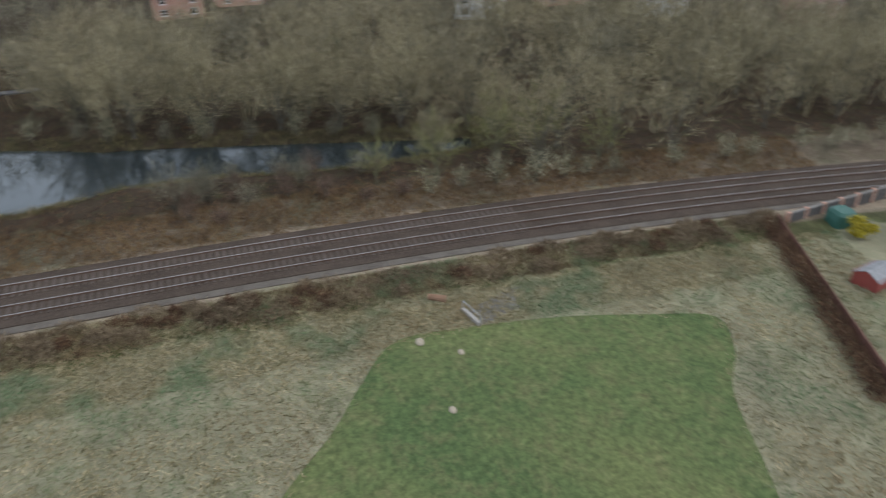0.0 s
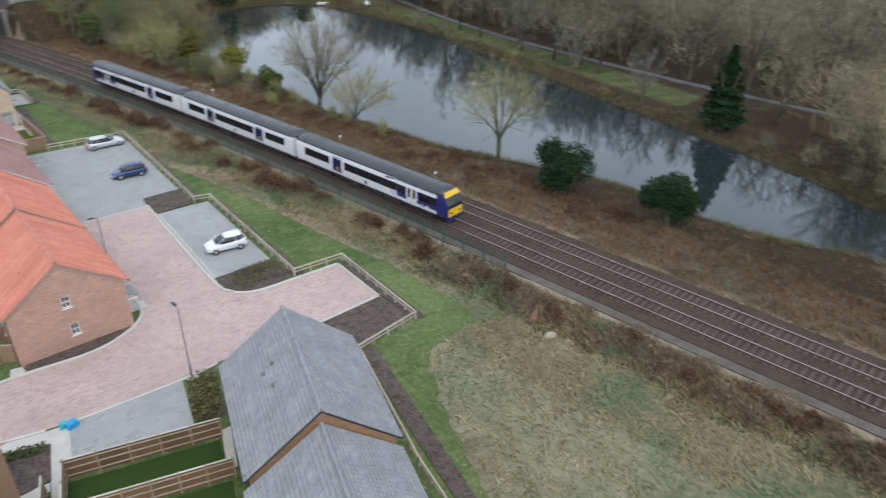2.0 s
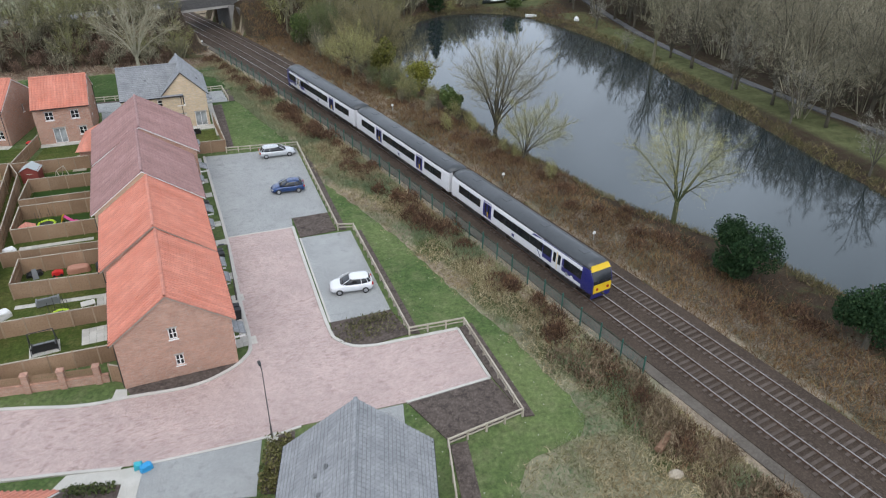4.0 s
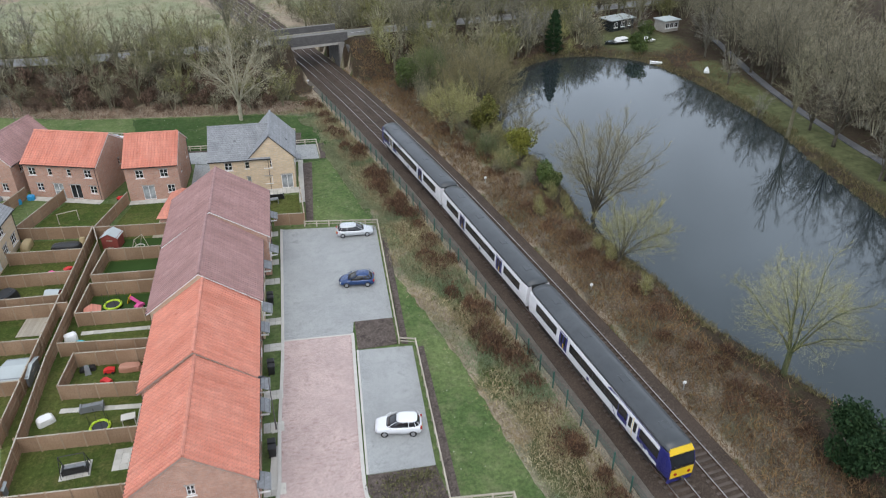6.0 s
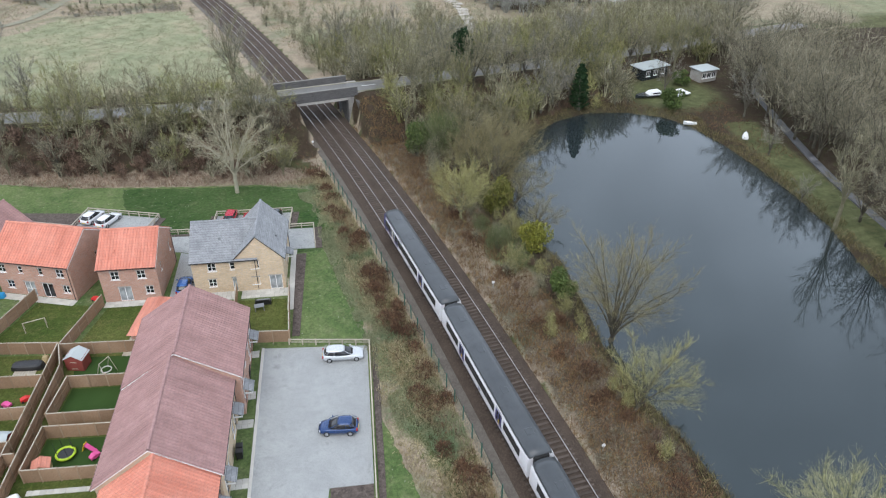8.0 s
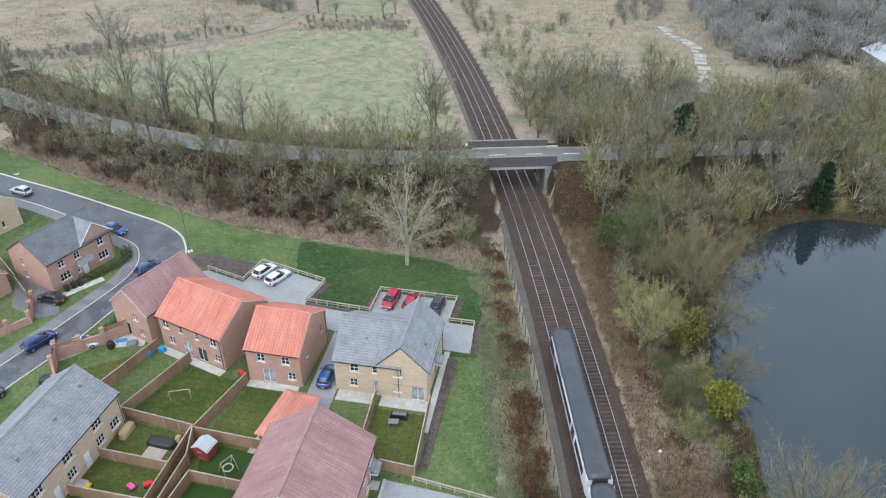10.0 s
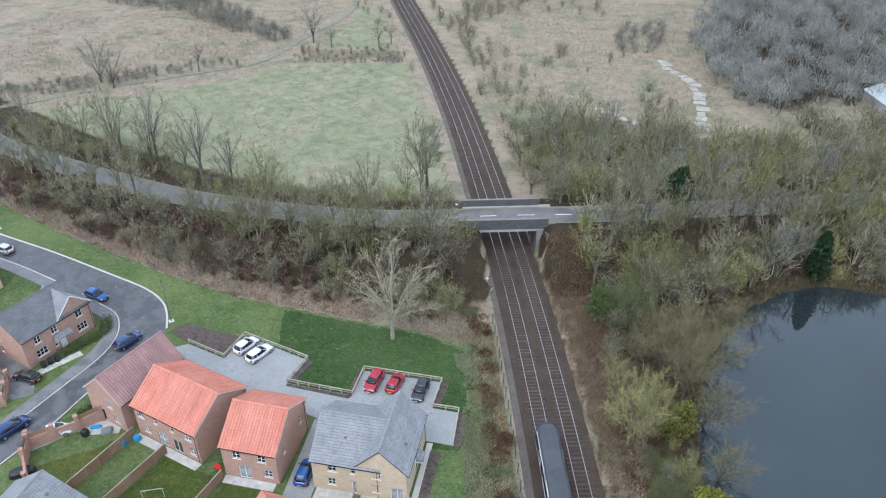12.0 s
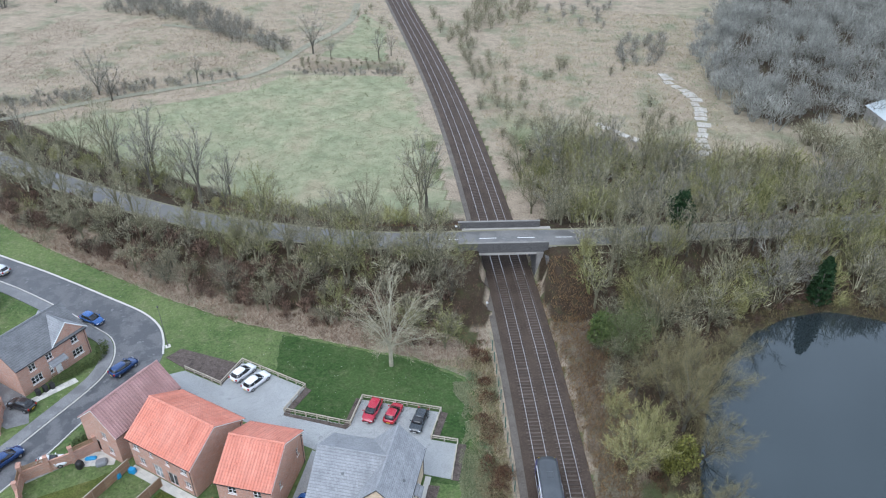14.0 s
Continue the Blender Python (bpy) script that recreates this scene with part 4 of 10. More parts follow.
tagged(ribbon("verge", [p - Vector((0, 0, 0.02)) for p in rl], 5.9, M["mud"]), "gritty road edge", "verge", kind="structure")
s = Shape()
i = 0
while i < len(rl) - 1:
    a, b = rl[i], rl[i + 1]
    if not -16 < a.x < 7:
        i += 1
        continue
    d = (b - a).normalized()
    nrm = Vector((d.y, -d.x, 0)) * 0.08
    up = Vector((0, 0, 0.02))
    b = a + d * 3.0
    s.quad(a - nrm + up, a + nrm + up, b + nrm + up, b - nrm + up)
    i += 3
tagged(part("road_marking", s, M["white"]), "worn white centre dashes", "road marking", kind="structure")
# lane by the pond and tracks through the meadows
tagged(ribbon("path", [Vector((p.x, p.y, 0.12)) for p in smooth_line([(84, -60, 0), (80, -30, 0), (78.5, 0, 0), (79.5, 23, 0), (83, 45, 0), (90, 75, 0)], 2)], 1.5, M["asphalt"], 0.22, 0.3), "grey lane behind the pond", "path", kind="structure")


def draped(name, pts, width, material, lift, label, category):
    line = smooth_line([(x, y, 0) for x, y in pts], 1.5)
    zz = land(np.array([p.x for p in line]), np.array([p.y for p in line]))
    line = [Vector((p.x, p.y, float(h) + lift)) for p, h in zip(line, zz)]
    tagged(ribbon(name, line, width, material), label, category, kind="structure")


M["farm"] = surface("wet_farm_track", (0.17, 0.165, 0.11), (0.25, 0.235, 0.165), (0.33, 0.31, 0.24), 0.5, 3.0, 0.8, 0.4, 0.05)
M["chalk"] = surface("pale_rubble", (0.34, 0.31, 0.26), (0.5, 0.47, 0.42), (0.22, 0.2, 0.15), 0.35, 2.0, 0.9, 0.4, 0.05)
draped("path", [(-160, 100), (-140, 114.7), (-120, 133.5), (-100, 149), (-88.5, 159), (-84, 172), (-82, 186), (-77, 206), (-76, 222), (-80, 245)], 2.6, M["farm"], 0.14, "muddy farm track along the meadow", "path")
draped("path", [(-85, 176), (-92, 188), (-102, 195), (-118, 199), (-140, 202)], 2.2, M["farm"], 0.14, "muddy side track into the scrub", "path")


def slab_run(pts, width, n, label):
    """Broken concrete slabs laid end to end, heaved and half grown over."""
    line = smooth_line([(x, y, 0) for x, y in pts], 0.5)
    run = thing("slab_track", Matrix.Identity(4), label, "track")
    size = len(line) / n
    for k in range(n):
        a, b = line[int(k * size)], line[min(len(line) - 1, int((k + random.uniform(0.75, 0.97)) * size))]
        d = b - a
        m = Matrix.Translation((a.x + random.uniform(-0.3, 0.3), a.y, float(land(a.x, a.y)) + 0.03)) @ Matrix.Rotation(math.atan2(-d.x, d.y) + random.uniform(-0.06, 0.06), 4, 'Z')
        w, ln = width / 2 * random.uniform(0.6, 1.1), d.length
        o = random.uniform(-0.2, 0.2) * width
        q = Shape()
        ring = [(o - w, random.uniform(0, 0.4)), (o - w * 0.3, random.uniform(-0.2, 0.3)), (o + w, random.uniform(0, 0.4)), (o + w * random.uniform(0.85, 1.1), ln * 0.55), (o + w * 0.9, ln), (o, ln - random.uniform(0, 0.5)), (o - w * random.uniform(0.8, 1.1), ln)]
        q.loft([[(x, y, -0.2) for x, y in ring], [(x, y, 0.1 + random.uniform(0, 0.05)) for x, y in ring]])
        part("slab", q, M["chalk"], run).matrix_local = m


slab_run([(31.5, 182), (34, 173.3), (38.5, 163), (38.8, 148), (37.4, 134), (38.3, 126)], 3.2, 17, "broken pale concrete slabs of an old track")
slab_run([(12, 140), (15, 137.8), (22.4, 131.5), (31.3, 126.8), (38.3, 126.5)], 2.0, 11, "half-buried pale concrete slabs")

# ---- houses ----
M["verge_grey"] = surface("mortared_verge", (0.3, 0.26, 0.22), (0.4, 0.35, 0.3), (0.2, 0.17, 0.15), 0.8, 9.0, 0.9, 0.2, 0.01)
M["blind_glass"] = glass_mat("pale_blind_behind_glass", (0.22, 0.235, 0.24))


def wall_shape(w, h, holes, apex=None, reveal=0.13):
    """An upright wall from x = -w/2 to w/2, its face at y = 0, with openings (u, z, width, height) cut through."""
    s = Shape()
    us = sorted({-w / 2, w / 2, *[v for u, z, a, b in holes for v in (u - a / 2, u + a / 2)]})
    zs = sorted({0.0, h, *[v for u, z, a, b in holes for v in (z, z + b)]})
    for i in range(len(us) - 1):
        for j in range(len(zs) - 1):
            cu, cz = (us[i] + us[i + 1]) / 2, (zs[j] + zs[j + 1]) / 2
            if any(abs(cu - u) < a / 2 and z < cz < z + b for u, z, a, b in holes):
                continue
            s.quad((us[i], 0, zs[j]), (us[i + 1], 0, zs[j]), (us[i + 1], 0, zs[j + 1]), (us[i], 0, zs[j + 1]))
    for u, z, a, b in holes:
        c = [(u - a / 2, z), (u + a / 2, z), (u + a / 2, z + b), (u - a / 2, z + b)]
        for k in range(4):
            (x0, z0), (x1, z1) = c[k], c[(k + 1) % 4]
            s.quad((x0, 0, z0), (x0, 0.25, z0), (x1, 0.25, z1), (x1, 0, z1))
    t = 0.25
    s.quad((-w / 2, t, 0), (-w / 2, t, h), (-w / 2, 0, h), (-w / 2, 0, 0))
    s.quad((w / 2, 0, 0), (w / 2, 0, h), (w / 2, t, h), (w / 2, t, 0))
    if apex:
        ax, az = apex
        s.add([(-w / 2, 0, h), (w / 2, 0, h), (ax, 0, az)], [(0, 1, 2)])
        s.add([(-w / 2, t, h), (w / 2, t, h), (ax, t, az)], [(2, 1, 0)])
    return s


def window_part(parent, m, w, h, cols=2, rows=1, door=False, pane="glass"):
    """A white frame set back in its opening, its bars, panes and sill."""
    s = Shape()
    e, d0, d1 = 0.07, 0.09, 0.16
    o, i_ = (w / 2, 0.0, h), (w / 2 - e, e, h - e)
    loops = [[(-a, d, z0), (a, d, z0), (a, d, z1), (-a, d, z1)] for (a, z0, z1), d in ((o, d0), (o, d1), (i_, d1), (i_, d0), (o, d0))]
    s.loft(loops, caps=False)
    name = "patio_door" if door else "window"
    ob = part(name, s, M["white"], parent, "white double patio door" if door else "white framed window")
    ob.matrix_local = m
    for k in range(1, cols):
        x = -w / 2 + w * k / cols
        q = Shape()
        q.box(x - 0.035, d0, e, x + 0.035, d1, h - e)
        part("mullion", q, M["white"], ob)
    for k in range(1, rows):
        z = h * k / rows
        q = Shape()
        q.box(-w / 2 + e, d0 + 0.005, z - 0.025, w / 2 - e, d1 - 0.005, z + 0.025)
        part("glazing_bar", q, M["white"], ob)
    g = Shape()
    g.box(-w / 2 + 0.03, 0.12, 0.03, w / 2 - 0.03, 0.135, h - 0.03)
    part("pane", g, M[pane], ob)
    if not door:
        c = Shape()
        c.box(-w / 2 - 0.08, -0.07, -0.08, w / 2 + 0.08, 0.1, -0.005)
        part("sill", c, M["white"], ob)
    return ob


def door_part(parent, m, w, h, material):
    s = Shape()
    s.box(-w / 2, 0.1, 0, w / 2, 0.16, h)
    for z0, z1 in ((0.25, 0.85), (1.0, 1.8)):
        for x0 in (-w / 2 + 0.13, 0.06):
            s.box(x0, 0.075, z0, x0 + w / 2 - 0.19, 0.1, z1)
    ob = part("door", s, material, parent, "panelled front door")
    ob.matrix_local = m
    k = Shape()
    k.box(w / 2 - 0.14, 0.03, 0.98, w / 2 - 0.09, 0.1, 1.12)
    part("handle", k, M["steel"], ob)
    return ob


def roof_shape(w, run, rise, roll=0.075, tile=0.38, course=0.36):
    """A slope of tiles from the eave (y = 0, z = 0) up to the ridge (y = run, z = rise), along x; each course steps over the next."""
    L0 = math.hypot(run, rise)
    cols, rows = max(2, round(w / tile)), max(2, round(L0 / course))
    prof = []
    for c in range(cols):
        x = -w / 2 + w * c / cols
        k = w / cols
        prof += [(x, 0.0), (x + 0.5 * k, 0.0), (x + 0.64 * k, roll), (x + 0.86 * k, roll)] if roll > 0.03 else [(x, 0.0), (x + 0.06 * k, roll), (x + 0.94 * k, roll)]
    prof.append((w / 2, 0.0))
    up, out = Vector((0, run, rise)) / L0, Vector((0, -rise, run)) / L0
    verts, faces, n = [], [], len(prof)
    for r in range(rows):
        for e, lift in ((0.0, 0.035), (1.0, 0.0)):
            base = up * (L0 * (r + e) / rows)
            for x, hgt in prof:
                p = base + out * (hgt + lift + 0.03)
                verts.append((x, p.y, p.z))
    for r in range(2 * rows - 1):
        for k in range(n - 1):
            a = r * n + k
            faces.append((a, a + 1, a + n + 1, a + n))
    s = Shape()
    s.v, s.f = verts, faces
    # underside and edge
    lo = [Vector((x, 0, 0)) - out * 0.05 + up * u for x in (-w / 2, w / 2) for u in (0.0, L0)]
    hi = [p + out * 0.075 for p in lo]
    s.quad(lo[0], lo[1], lo[3], lo[2])
    s.quad(lo[0], lo[2], hi[2], hi[0])
    s.quad(lo[0], hi[0], hi[1], lo[1])
    s.quad(lo[2], lo[3], hi[3], hi[2])
    return s


def pitched_roof(h, W, D, eave, ridge, tile_mat, over=0.32, verge=0.14, roll=0.075, tile=0.38, ridge_y=0.0, barge="white"):
    """Both slopes, the ridge tiles, barge boards, gutters of a roof whose ridge runs along x."""
    for sgn in (-1, 1):
        half = D / 2 + over + sgn * ridge_y * -1
        slope = (ridge - eave) / (D / 2 - sgn * ridge_y)
        run = D / 2 - sgn * ridge_y + over
        s = roof_shape(W + 2 * verge, run, slope * run, roll, tile)
        ob = part("roof", s, tile_mat, h)
        ob.matrix_local = Matrix.Translation((0, sgn * (D / 2 + over), eave - slope * over)) @ (Matrix.Rotation(math.pi, 4, 'Z') if sgn > 0 else Matrix.Identity(4))
        g = Shape()
        ring = [(-0.07, 0.05), (-0.07, -0.02), (-0.03, -0.06), (0.03, -0.06), (0.07, -0.02), (0.07, 0.05), (0.05, 0.05), (0.04, -0.01), (-0.04, -0.01), (-0.05, 0.05)]
        y0, z0 = sgn * (D / 2 + over + 0.03), eave - slope * over - 0.03
        g.loft([[(x, y0 + a, z0 + b) for a, b in ring] for x in (-W / 2 - verge, W / 2 + verge)])
        part("gutter", g, M["black"], h)
        for e in (-1, 1):
            b = Shape()
            y1, z1, y2, z2 = sgn * (D / 2 + over), eave - slope * over, ridge_y, ridge
            x = e * (W / 2 + verge - 0.02)
            lo0, hi0, lo1, hi1 = (y1, z1 - 0.12), (y1, z1 - 0.01), (y2, z2 - 0.12), (y2, z2 - 0.01)
            b.loft([[(x - 0.03, *lo0), (x + 0.03, *lo0), (x + 0.03, *hi0), (x - 0.03, *hi0)], [(x - 0.03, *lo1), (x + 0.03, *lo1), (x + 0.03, *hi1), (x - 0.03, *hi1)]])
            part("barge_board", b, M[barge], h)
    n = max(4, round((W + 2 * verge) / 0.45))
    for k in range(n):
        c = Shape()
        x0 = -W / 2 - verge + (W + 2 * verge) * k / n
        ring = [(0.15 * math.cos(a), 0.13 * math.sin(a)) for a in [math.pi * q / 5 for q in range(6)]]
        c.loft([[(x, ridge_y + a, ridge + 0.05 + b) for a, b in ring] for x in (x0, x0 + (W + 2 * verge) / n - 0.015)], closed=False, caps=False)
        if n <= 40:
            part("ridge_tile", c, tile_mat, h)


SIDES = {"S": 0, "E": 90, "N": 180, "W": 270}


def house(cx, cy, rot, W, D, eave, ridge, wall, tiles, openings, label, roll=0.075, tile=0.38, barge="white", ridge_y=0.0, group="new brick houses", front_door="black", pipes=("S",), gable_e=True, gable_w=True, z0=0.0, over=0.32, name="house"):
    """openings: side -> list of (u, z, width, height, kind, columns, rows)."""
    h = thing(name, pose(cx, cy, z0, 0, 0, rot), label, "house", group)
    for side, turn in SIDES.items():
        along_x = side in "SN"
        w = W if along_x else D - 0.5
        holes = [(u, z, a, b) for u, z, a, b, *_ in openings.get(side, ())]
        sg = 1 if side == "E" else -1
        apex = None if along_x else (sg * ridge_y, ridge - 0.04)
        s = wall_shape(w, eave if along_x else eave + 0.25 / (D / 2) * (ridge - eave), holes, apex)
        ob = part("wall", s, wall, h)
        m = Matrix.Rotation(radians(turn), 4, 'Z') @ Matrix.Translation((0, -(D / 2 if along_x else W / 2), 0))
        ob.matrix_local = m
        for u, z, a, b, kind, *bars in openings.get(side, ()):
            mm = m @ Matrix.Translation((u, 0, z))
            c, r = (bars + [2, 2])[:2] if bars else (2, 2)
            if kind == "door":
                door_part(h, mm, a, b, M[front_door])
            else:
                window_part(h, mm, a, b, c, r, kind in ("patio", "blind"), "blind_glass" if kind == "blind" else "glass")
            if kind in ("win", "patio", "blind"):
                li = Shape()
                li.box(-a / 2 - 0.1, -0.015, b, a / 2 + 0.1, 0.08, b + 0.16)
                o = part("lintel", li, M["concrete"], h)
                o.matrix_local = mm
        if side in pipes:
            p = Shape()
            p.tube((w / 2 - 0.25, -0.08, 0.05), (w / 2 - 0.25, -0.08, eave - 0.2), 0.04, 0.04, 8)
            p.tube((w / 2 - 0.25, -0.08, eave - 0.2), (w / 2 - 0.25, -over, eave - 0.1), 0.04, 0.04, 8)
            o = part("downpipe", p, M["black"], h)
            o.matrix_local = m
    pitched_roof(h, W, D, eave, ridge, tiles, roll=roll, tile=tile, barge=barge, ridge_y=ridge_y, over=over)
    return h


def canopy(h, u, D, z=2.35, w=1.7, material=None):
    """A small lean-to porch roof over a front door on the S side."""
    s = Shape()
    s.loft([[(u - w / 2, -D / 2 - 1.0, z), (u + w / 2, -D / 2 - 1.0, z), (u + w / 2, -D / 2 - 1.0, z + 0.08), (u - w / 2, -D / 2 - 1.0, z + 0.08)],
            [(u - w / 2, -D / 2 + 0.02, z + 0.45), (u + w / 2, -D / 2 + 0.02, z + 0.45), (u + w / 2, -D / 2 + 0.02, z + 0.55), (u - w / 2, -D / 2 + 0.02, z + 0.55)]])
    part("porch_roof", s, material or M["slate_tile"], h, "lean-to grey porch roof")
    for x in (u - w / 2 + 0.12, u + w / 2 - 0.12):
        b = Shape()
        b.box(x - 0.05, -D / 2 - 0.9, z - 0.25, x + 0.05, -D / 2, z - 0.12)
        b.box(x - 0.05, -D / 2 - 0.08, z - 0.9, x + 0.05, -D / 2, z + 0.3)
        part("porch_bracket", b, M["white"], h)


def roof_vents(h, spots, tile_mat):
    for x, y, z in spots:
        s = Shape()
        s.loft([[(x - 0.16, y - 0.16, z - 0.05), (x + 0.16, y - 0.16, z - 0.05), (x + 0.16, y + 0.16, z + 0.05), (x - 0.16, y + 0.16, z + 0.05)],
                [(x - 0.12, y - 0.06, z + 0.14), (x + 0.12, y - 0.06, z + 0.14), (x + 0.12, y + 0.1, z + 0.16), (x - 0.12, y + 0.1, z + 0.16)]])
        part("roof_vent", s, tile_mat, h)


PAIR = {"S": [(-4.2, 0.02, 0.95, 2.1, "door"), (-2.4, 0.95, 1.3, 1.2, "win", 2, 2), (4.2, 0.02, 0.95, 2.1, "door"), (2.4, 0.95, 1.3, 1.2, "win", 2, 2), (-4.2, 3.2, 1.0, 1.2, "win", 2, 2), (-1.6, 3.2, 1.0, 1.2, "win", 2, 2), (4.2, 3.2, 1.0, 1.2, "win", 2, 2), (1.6, 3.2, 1.0, 1.2, "win", 2, 2)],
        "N": [(-3.9, 0.02, 1.6, 2.1, "patio"), (3.9, 0.02, 1.6, 2.1, "patio"), (-1.4, 0.95, 1.0, 1.1, "win", 2, 2), (1.4, 0.95, 1.0, 1.1, "win", 2, 2), (-3.9, 3.2, 1.0, 1.2, "win", 2, 2), (-1.4, 3.2, 1.0, 1.2, "win", 2, 2), (3.9, 3.2, 1.0, 1.2, "win", 2, 2), (1.4, 3.2, 1.0, 1.2, "win", 2, 2)]}
GABLE = {**PAIR, "W": [(0.0, 1.15, 0.62, 1.0, "win", 2, 2), (-0.12, 3.75, 0.62, 1.0, "win", 2, 2)]}
RED, BUFF = M["red_brick"], M["buff_brick"]
# terrace of four stepped blocks beside the parking court: ridge along the row
for y0, y1, xw, xe, rx, eave, ridge, wall, tiles, op, what in (
        (-9.3, 2.2, -24.8, -13.1, -19.1, 5.4, 9.0, RED, M["plum_tile"], PAIR, "plum tiled roof"),
        (-21.4, -9.3, -24.9, -13.9, -19.45, 5.0, 8.72, BUFF, M["plum_tile"], PAIR, "plum tiled roof and buff gable"),
        (-32.7, -21.4, -24.2, -14.2, -19.1, 4.8, 8.2, RED, M["orange_tile"], PAIR, "bright terracotta roof"),
        (-43.9, -32.7, -23.6, -14.2, -19.0, 4.65, 7.82, RED, M["orange_tile"], GABLE, "bright terracotta roof and small gable windows")):
    D = xe - xw - 0.64
    cx = (xw + xe) / 2
    hz = house(cx, (y0 + y1) / 2, 90, y1 - y0, D, eave, ridge, wall, tiles, op, f"red brick terraced pair with {what}" if wall is RED else f"pair of brick terraced houses with {what}", ridge_y=-(rx - cx), pipes=("S", "N"), barge="verge_grey" if ridge < 8.5 else "white")
    for u in (-4.2, 4.2):
        canopy(hz, u, D)
    roof_vents(hz, [(-2.6, D / 4, (eave + ridge) / 2 + 0.1), (2.2, D / 4, (eave + ridge) / 2 + 0.1)], tiles)

# grey-roofed pair at the bend, turned with its road, and the one behind it
hz = house(-10.7, -66.05, 72, 10.6, 8.7, 5.0, 8.45, M["orange_brick"], M["slate_tile"], {"S": [(-3, 0.9, 1.3, 1.2, "win"), (2.5, 0.02, 0.95, 2.1, "door"), (-3, 3.2, 1.1, 1.2, "win"), (2.5, 3.2, 1.1, 1.2, "win")], "N": [(-3, 0.9, 1.3, 1.2, "win"), (-3, 3.2, 1.1, 1.2, "win"), (2.5, 3.2, 1.1, 1.2, "win")]},
           "orange brick house with a slate-grey tiled roof", roll=0.02, tile=0.33, pipes=("S", "N"), barge="black")
roof_vents(hz, [(1.0, 2.2, 6.75), (1.2, 1.6, 7.25), (-0.6, 1.9, 7.0)], M["darkslate"])
house(-14.2, -76.4, 72, 10.0, 8.7, 4.6, 7.85, M["orange_brick"], M["slate_tile"], {"S": [(-3, 0.9, 1.3, 1.2, "win"), (-3, 3.0, 1.1, 1.2, "win")]}, "orange brick house with a slate-grey tiled roof", roll=0.02, tile=0.33, barge="black")
house(-32.75, -60.75, -20.0, 9.8, 8.8, 5.0, 8.0, M["orange_brick"], M["orange_tile"], {"N": [(-2.5, 3.0, 1.1, 1.2, "win"), (2.5, 3.0, 1.1, 1.2, "win")], "S": [(2.5, 3.0, 1.1, 1.2, "win")]}, "brick house with a bright terracotta roof", pipes=("N",))

# detached houses at the head of the gardens
BACK = {"S": [(-3.6, 0.95, 1.0, 1.1, "win"), (-0.9, 0.02, 1.5, 2.1, "blind"), (1.6, 0.02, 1.6, 2.1, "patio", 2, 1), (4.2, 0.95, 1.0, 1.1, "win"), (-4.2, 3.3, 1.05, 1.15, "win"), (-1.6, 3.4, 0.6, 1.0, "win", 1, 2), (1.2, 3.4, 0.6, 1.0, "win", 1, 2), (3.9, 3.3, 1.05, 1.15, "win")], "E": [(1.2, 2.9, 0.5, 0.95, "win", 1, 2)], "N": [(-3, 3.2, 1.1, 1.2, "win"), (3, 3.2, 1.1, 1.2, "win")]}
hz = house(-39.75, 20.85, -18.6, 10.7, 9.1, 5.2, 8.0, RED, M["orange_tile"], BACK, "red brick semi-detached pair with a bright terracotta roof", pipes=("S", "E"))
roof_vents(hz, [(-3.0, -2.6, 6.6), (3.2, -2.6, 6.6)], M["orange_tile"])
BACKB = {"S": [(-0.8, 0.02, 1.6, 2.1, "blind", 2, 1), (2.2, 0.95, 1.0, 1.1, "win"), (-1.6, 3.3, 1.05, 1.15, "win"), (1.6, 3.3, 1.05, 1.15, "win")], "E": [(-2.4, 3.0, 0.5, 0.95, "win", 1, 2), (2.8, 2.9, 0.6, 1.2, "win", 1, 2)], "N": [(-1.5, 3.2, 1.1, 1.2, "win"), (1.5, 3.2, 1.1, 1.2, "win")]}
hz = house(-28.75, 18.25, -2.5, 7.0, 9.3, 5.2, 8.0, RED, M["orange_tile"], BACKB, "narrow detached red brick house with a terracotta roof", pipes=("E",))
roof_vents(hz, [(-1.6, -2.9, 6.5)], M["orange_tile"])
# buff house with a cross gable and slate-grey roof
G2S = {"S": [(-1.8, 0.95, 1.0, 1.1, "win"), (1.5, 0.02, 1.6, 2.1, "blind", 2, 1), (-1.6, 3.3, 1.05, 1.15, "win"), (1.0, 3.4, 0.7, 1.0, "win", 1, 2)], "W": [(0, 3.2, 0.6, 1.0, "win", 1, 2)], "N": [(-2, 3.2, 1.1, 1.2, "win")]}
G2W = {"W": [(-0.6, 0.95, 0.95, 1.1, "win"), (1.9, 0.02, 1.6, 2.1, "blind", 2, 1), (-0.5, 3.35, 1.05, 1.15, "win")], "S": [(-2.5, 3.2, 1.0, 1.1, "win"), (2.0, 0.9, 1.0, 1.1, "win"), (0.2, 0.02, 0.95, 2.1, "door"), (2.6, 3.2, 1.0, 1.1, "win")], "E": [(0, 3.2, 1.1, 1.2, "win")]}
hz = house(-17.05, 18.4, -1.5, 8.2, 9.4, 5.0, 8.05, BUFF, M["slate_tile"], G2S, "buff brick house with a slate-grey tiled roof", roll=0.02, tile=0.33, barge="black", pipes=("S",))
roof_vents(hz, [(-0.5, -2.3, 6.65)], M["darkslate"])
wing = house(-12.75, 18.35, 88.5, 9.7, 6.1, 5.0, 8.1, BUFF, M["slate_tile"], G2W, "buff brick house with its gable to the garden and slate-grey roof", roll=0.02, tile=0.33, barge="black", pipes=("S",))
canopy(wing, 0.2, 6.1)
roof_vents(wing, [(-1.4, -2.2, 6.0)], M["darkslate"])
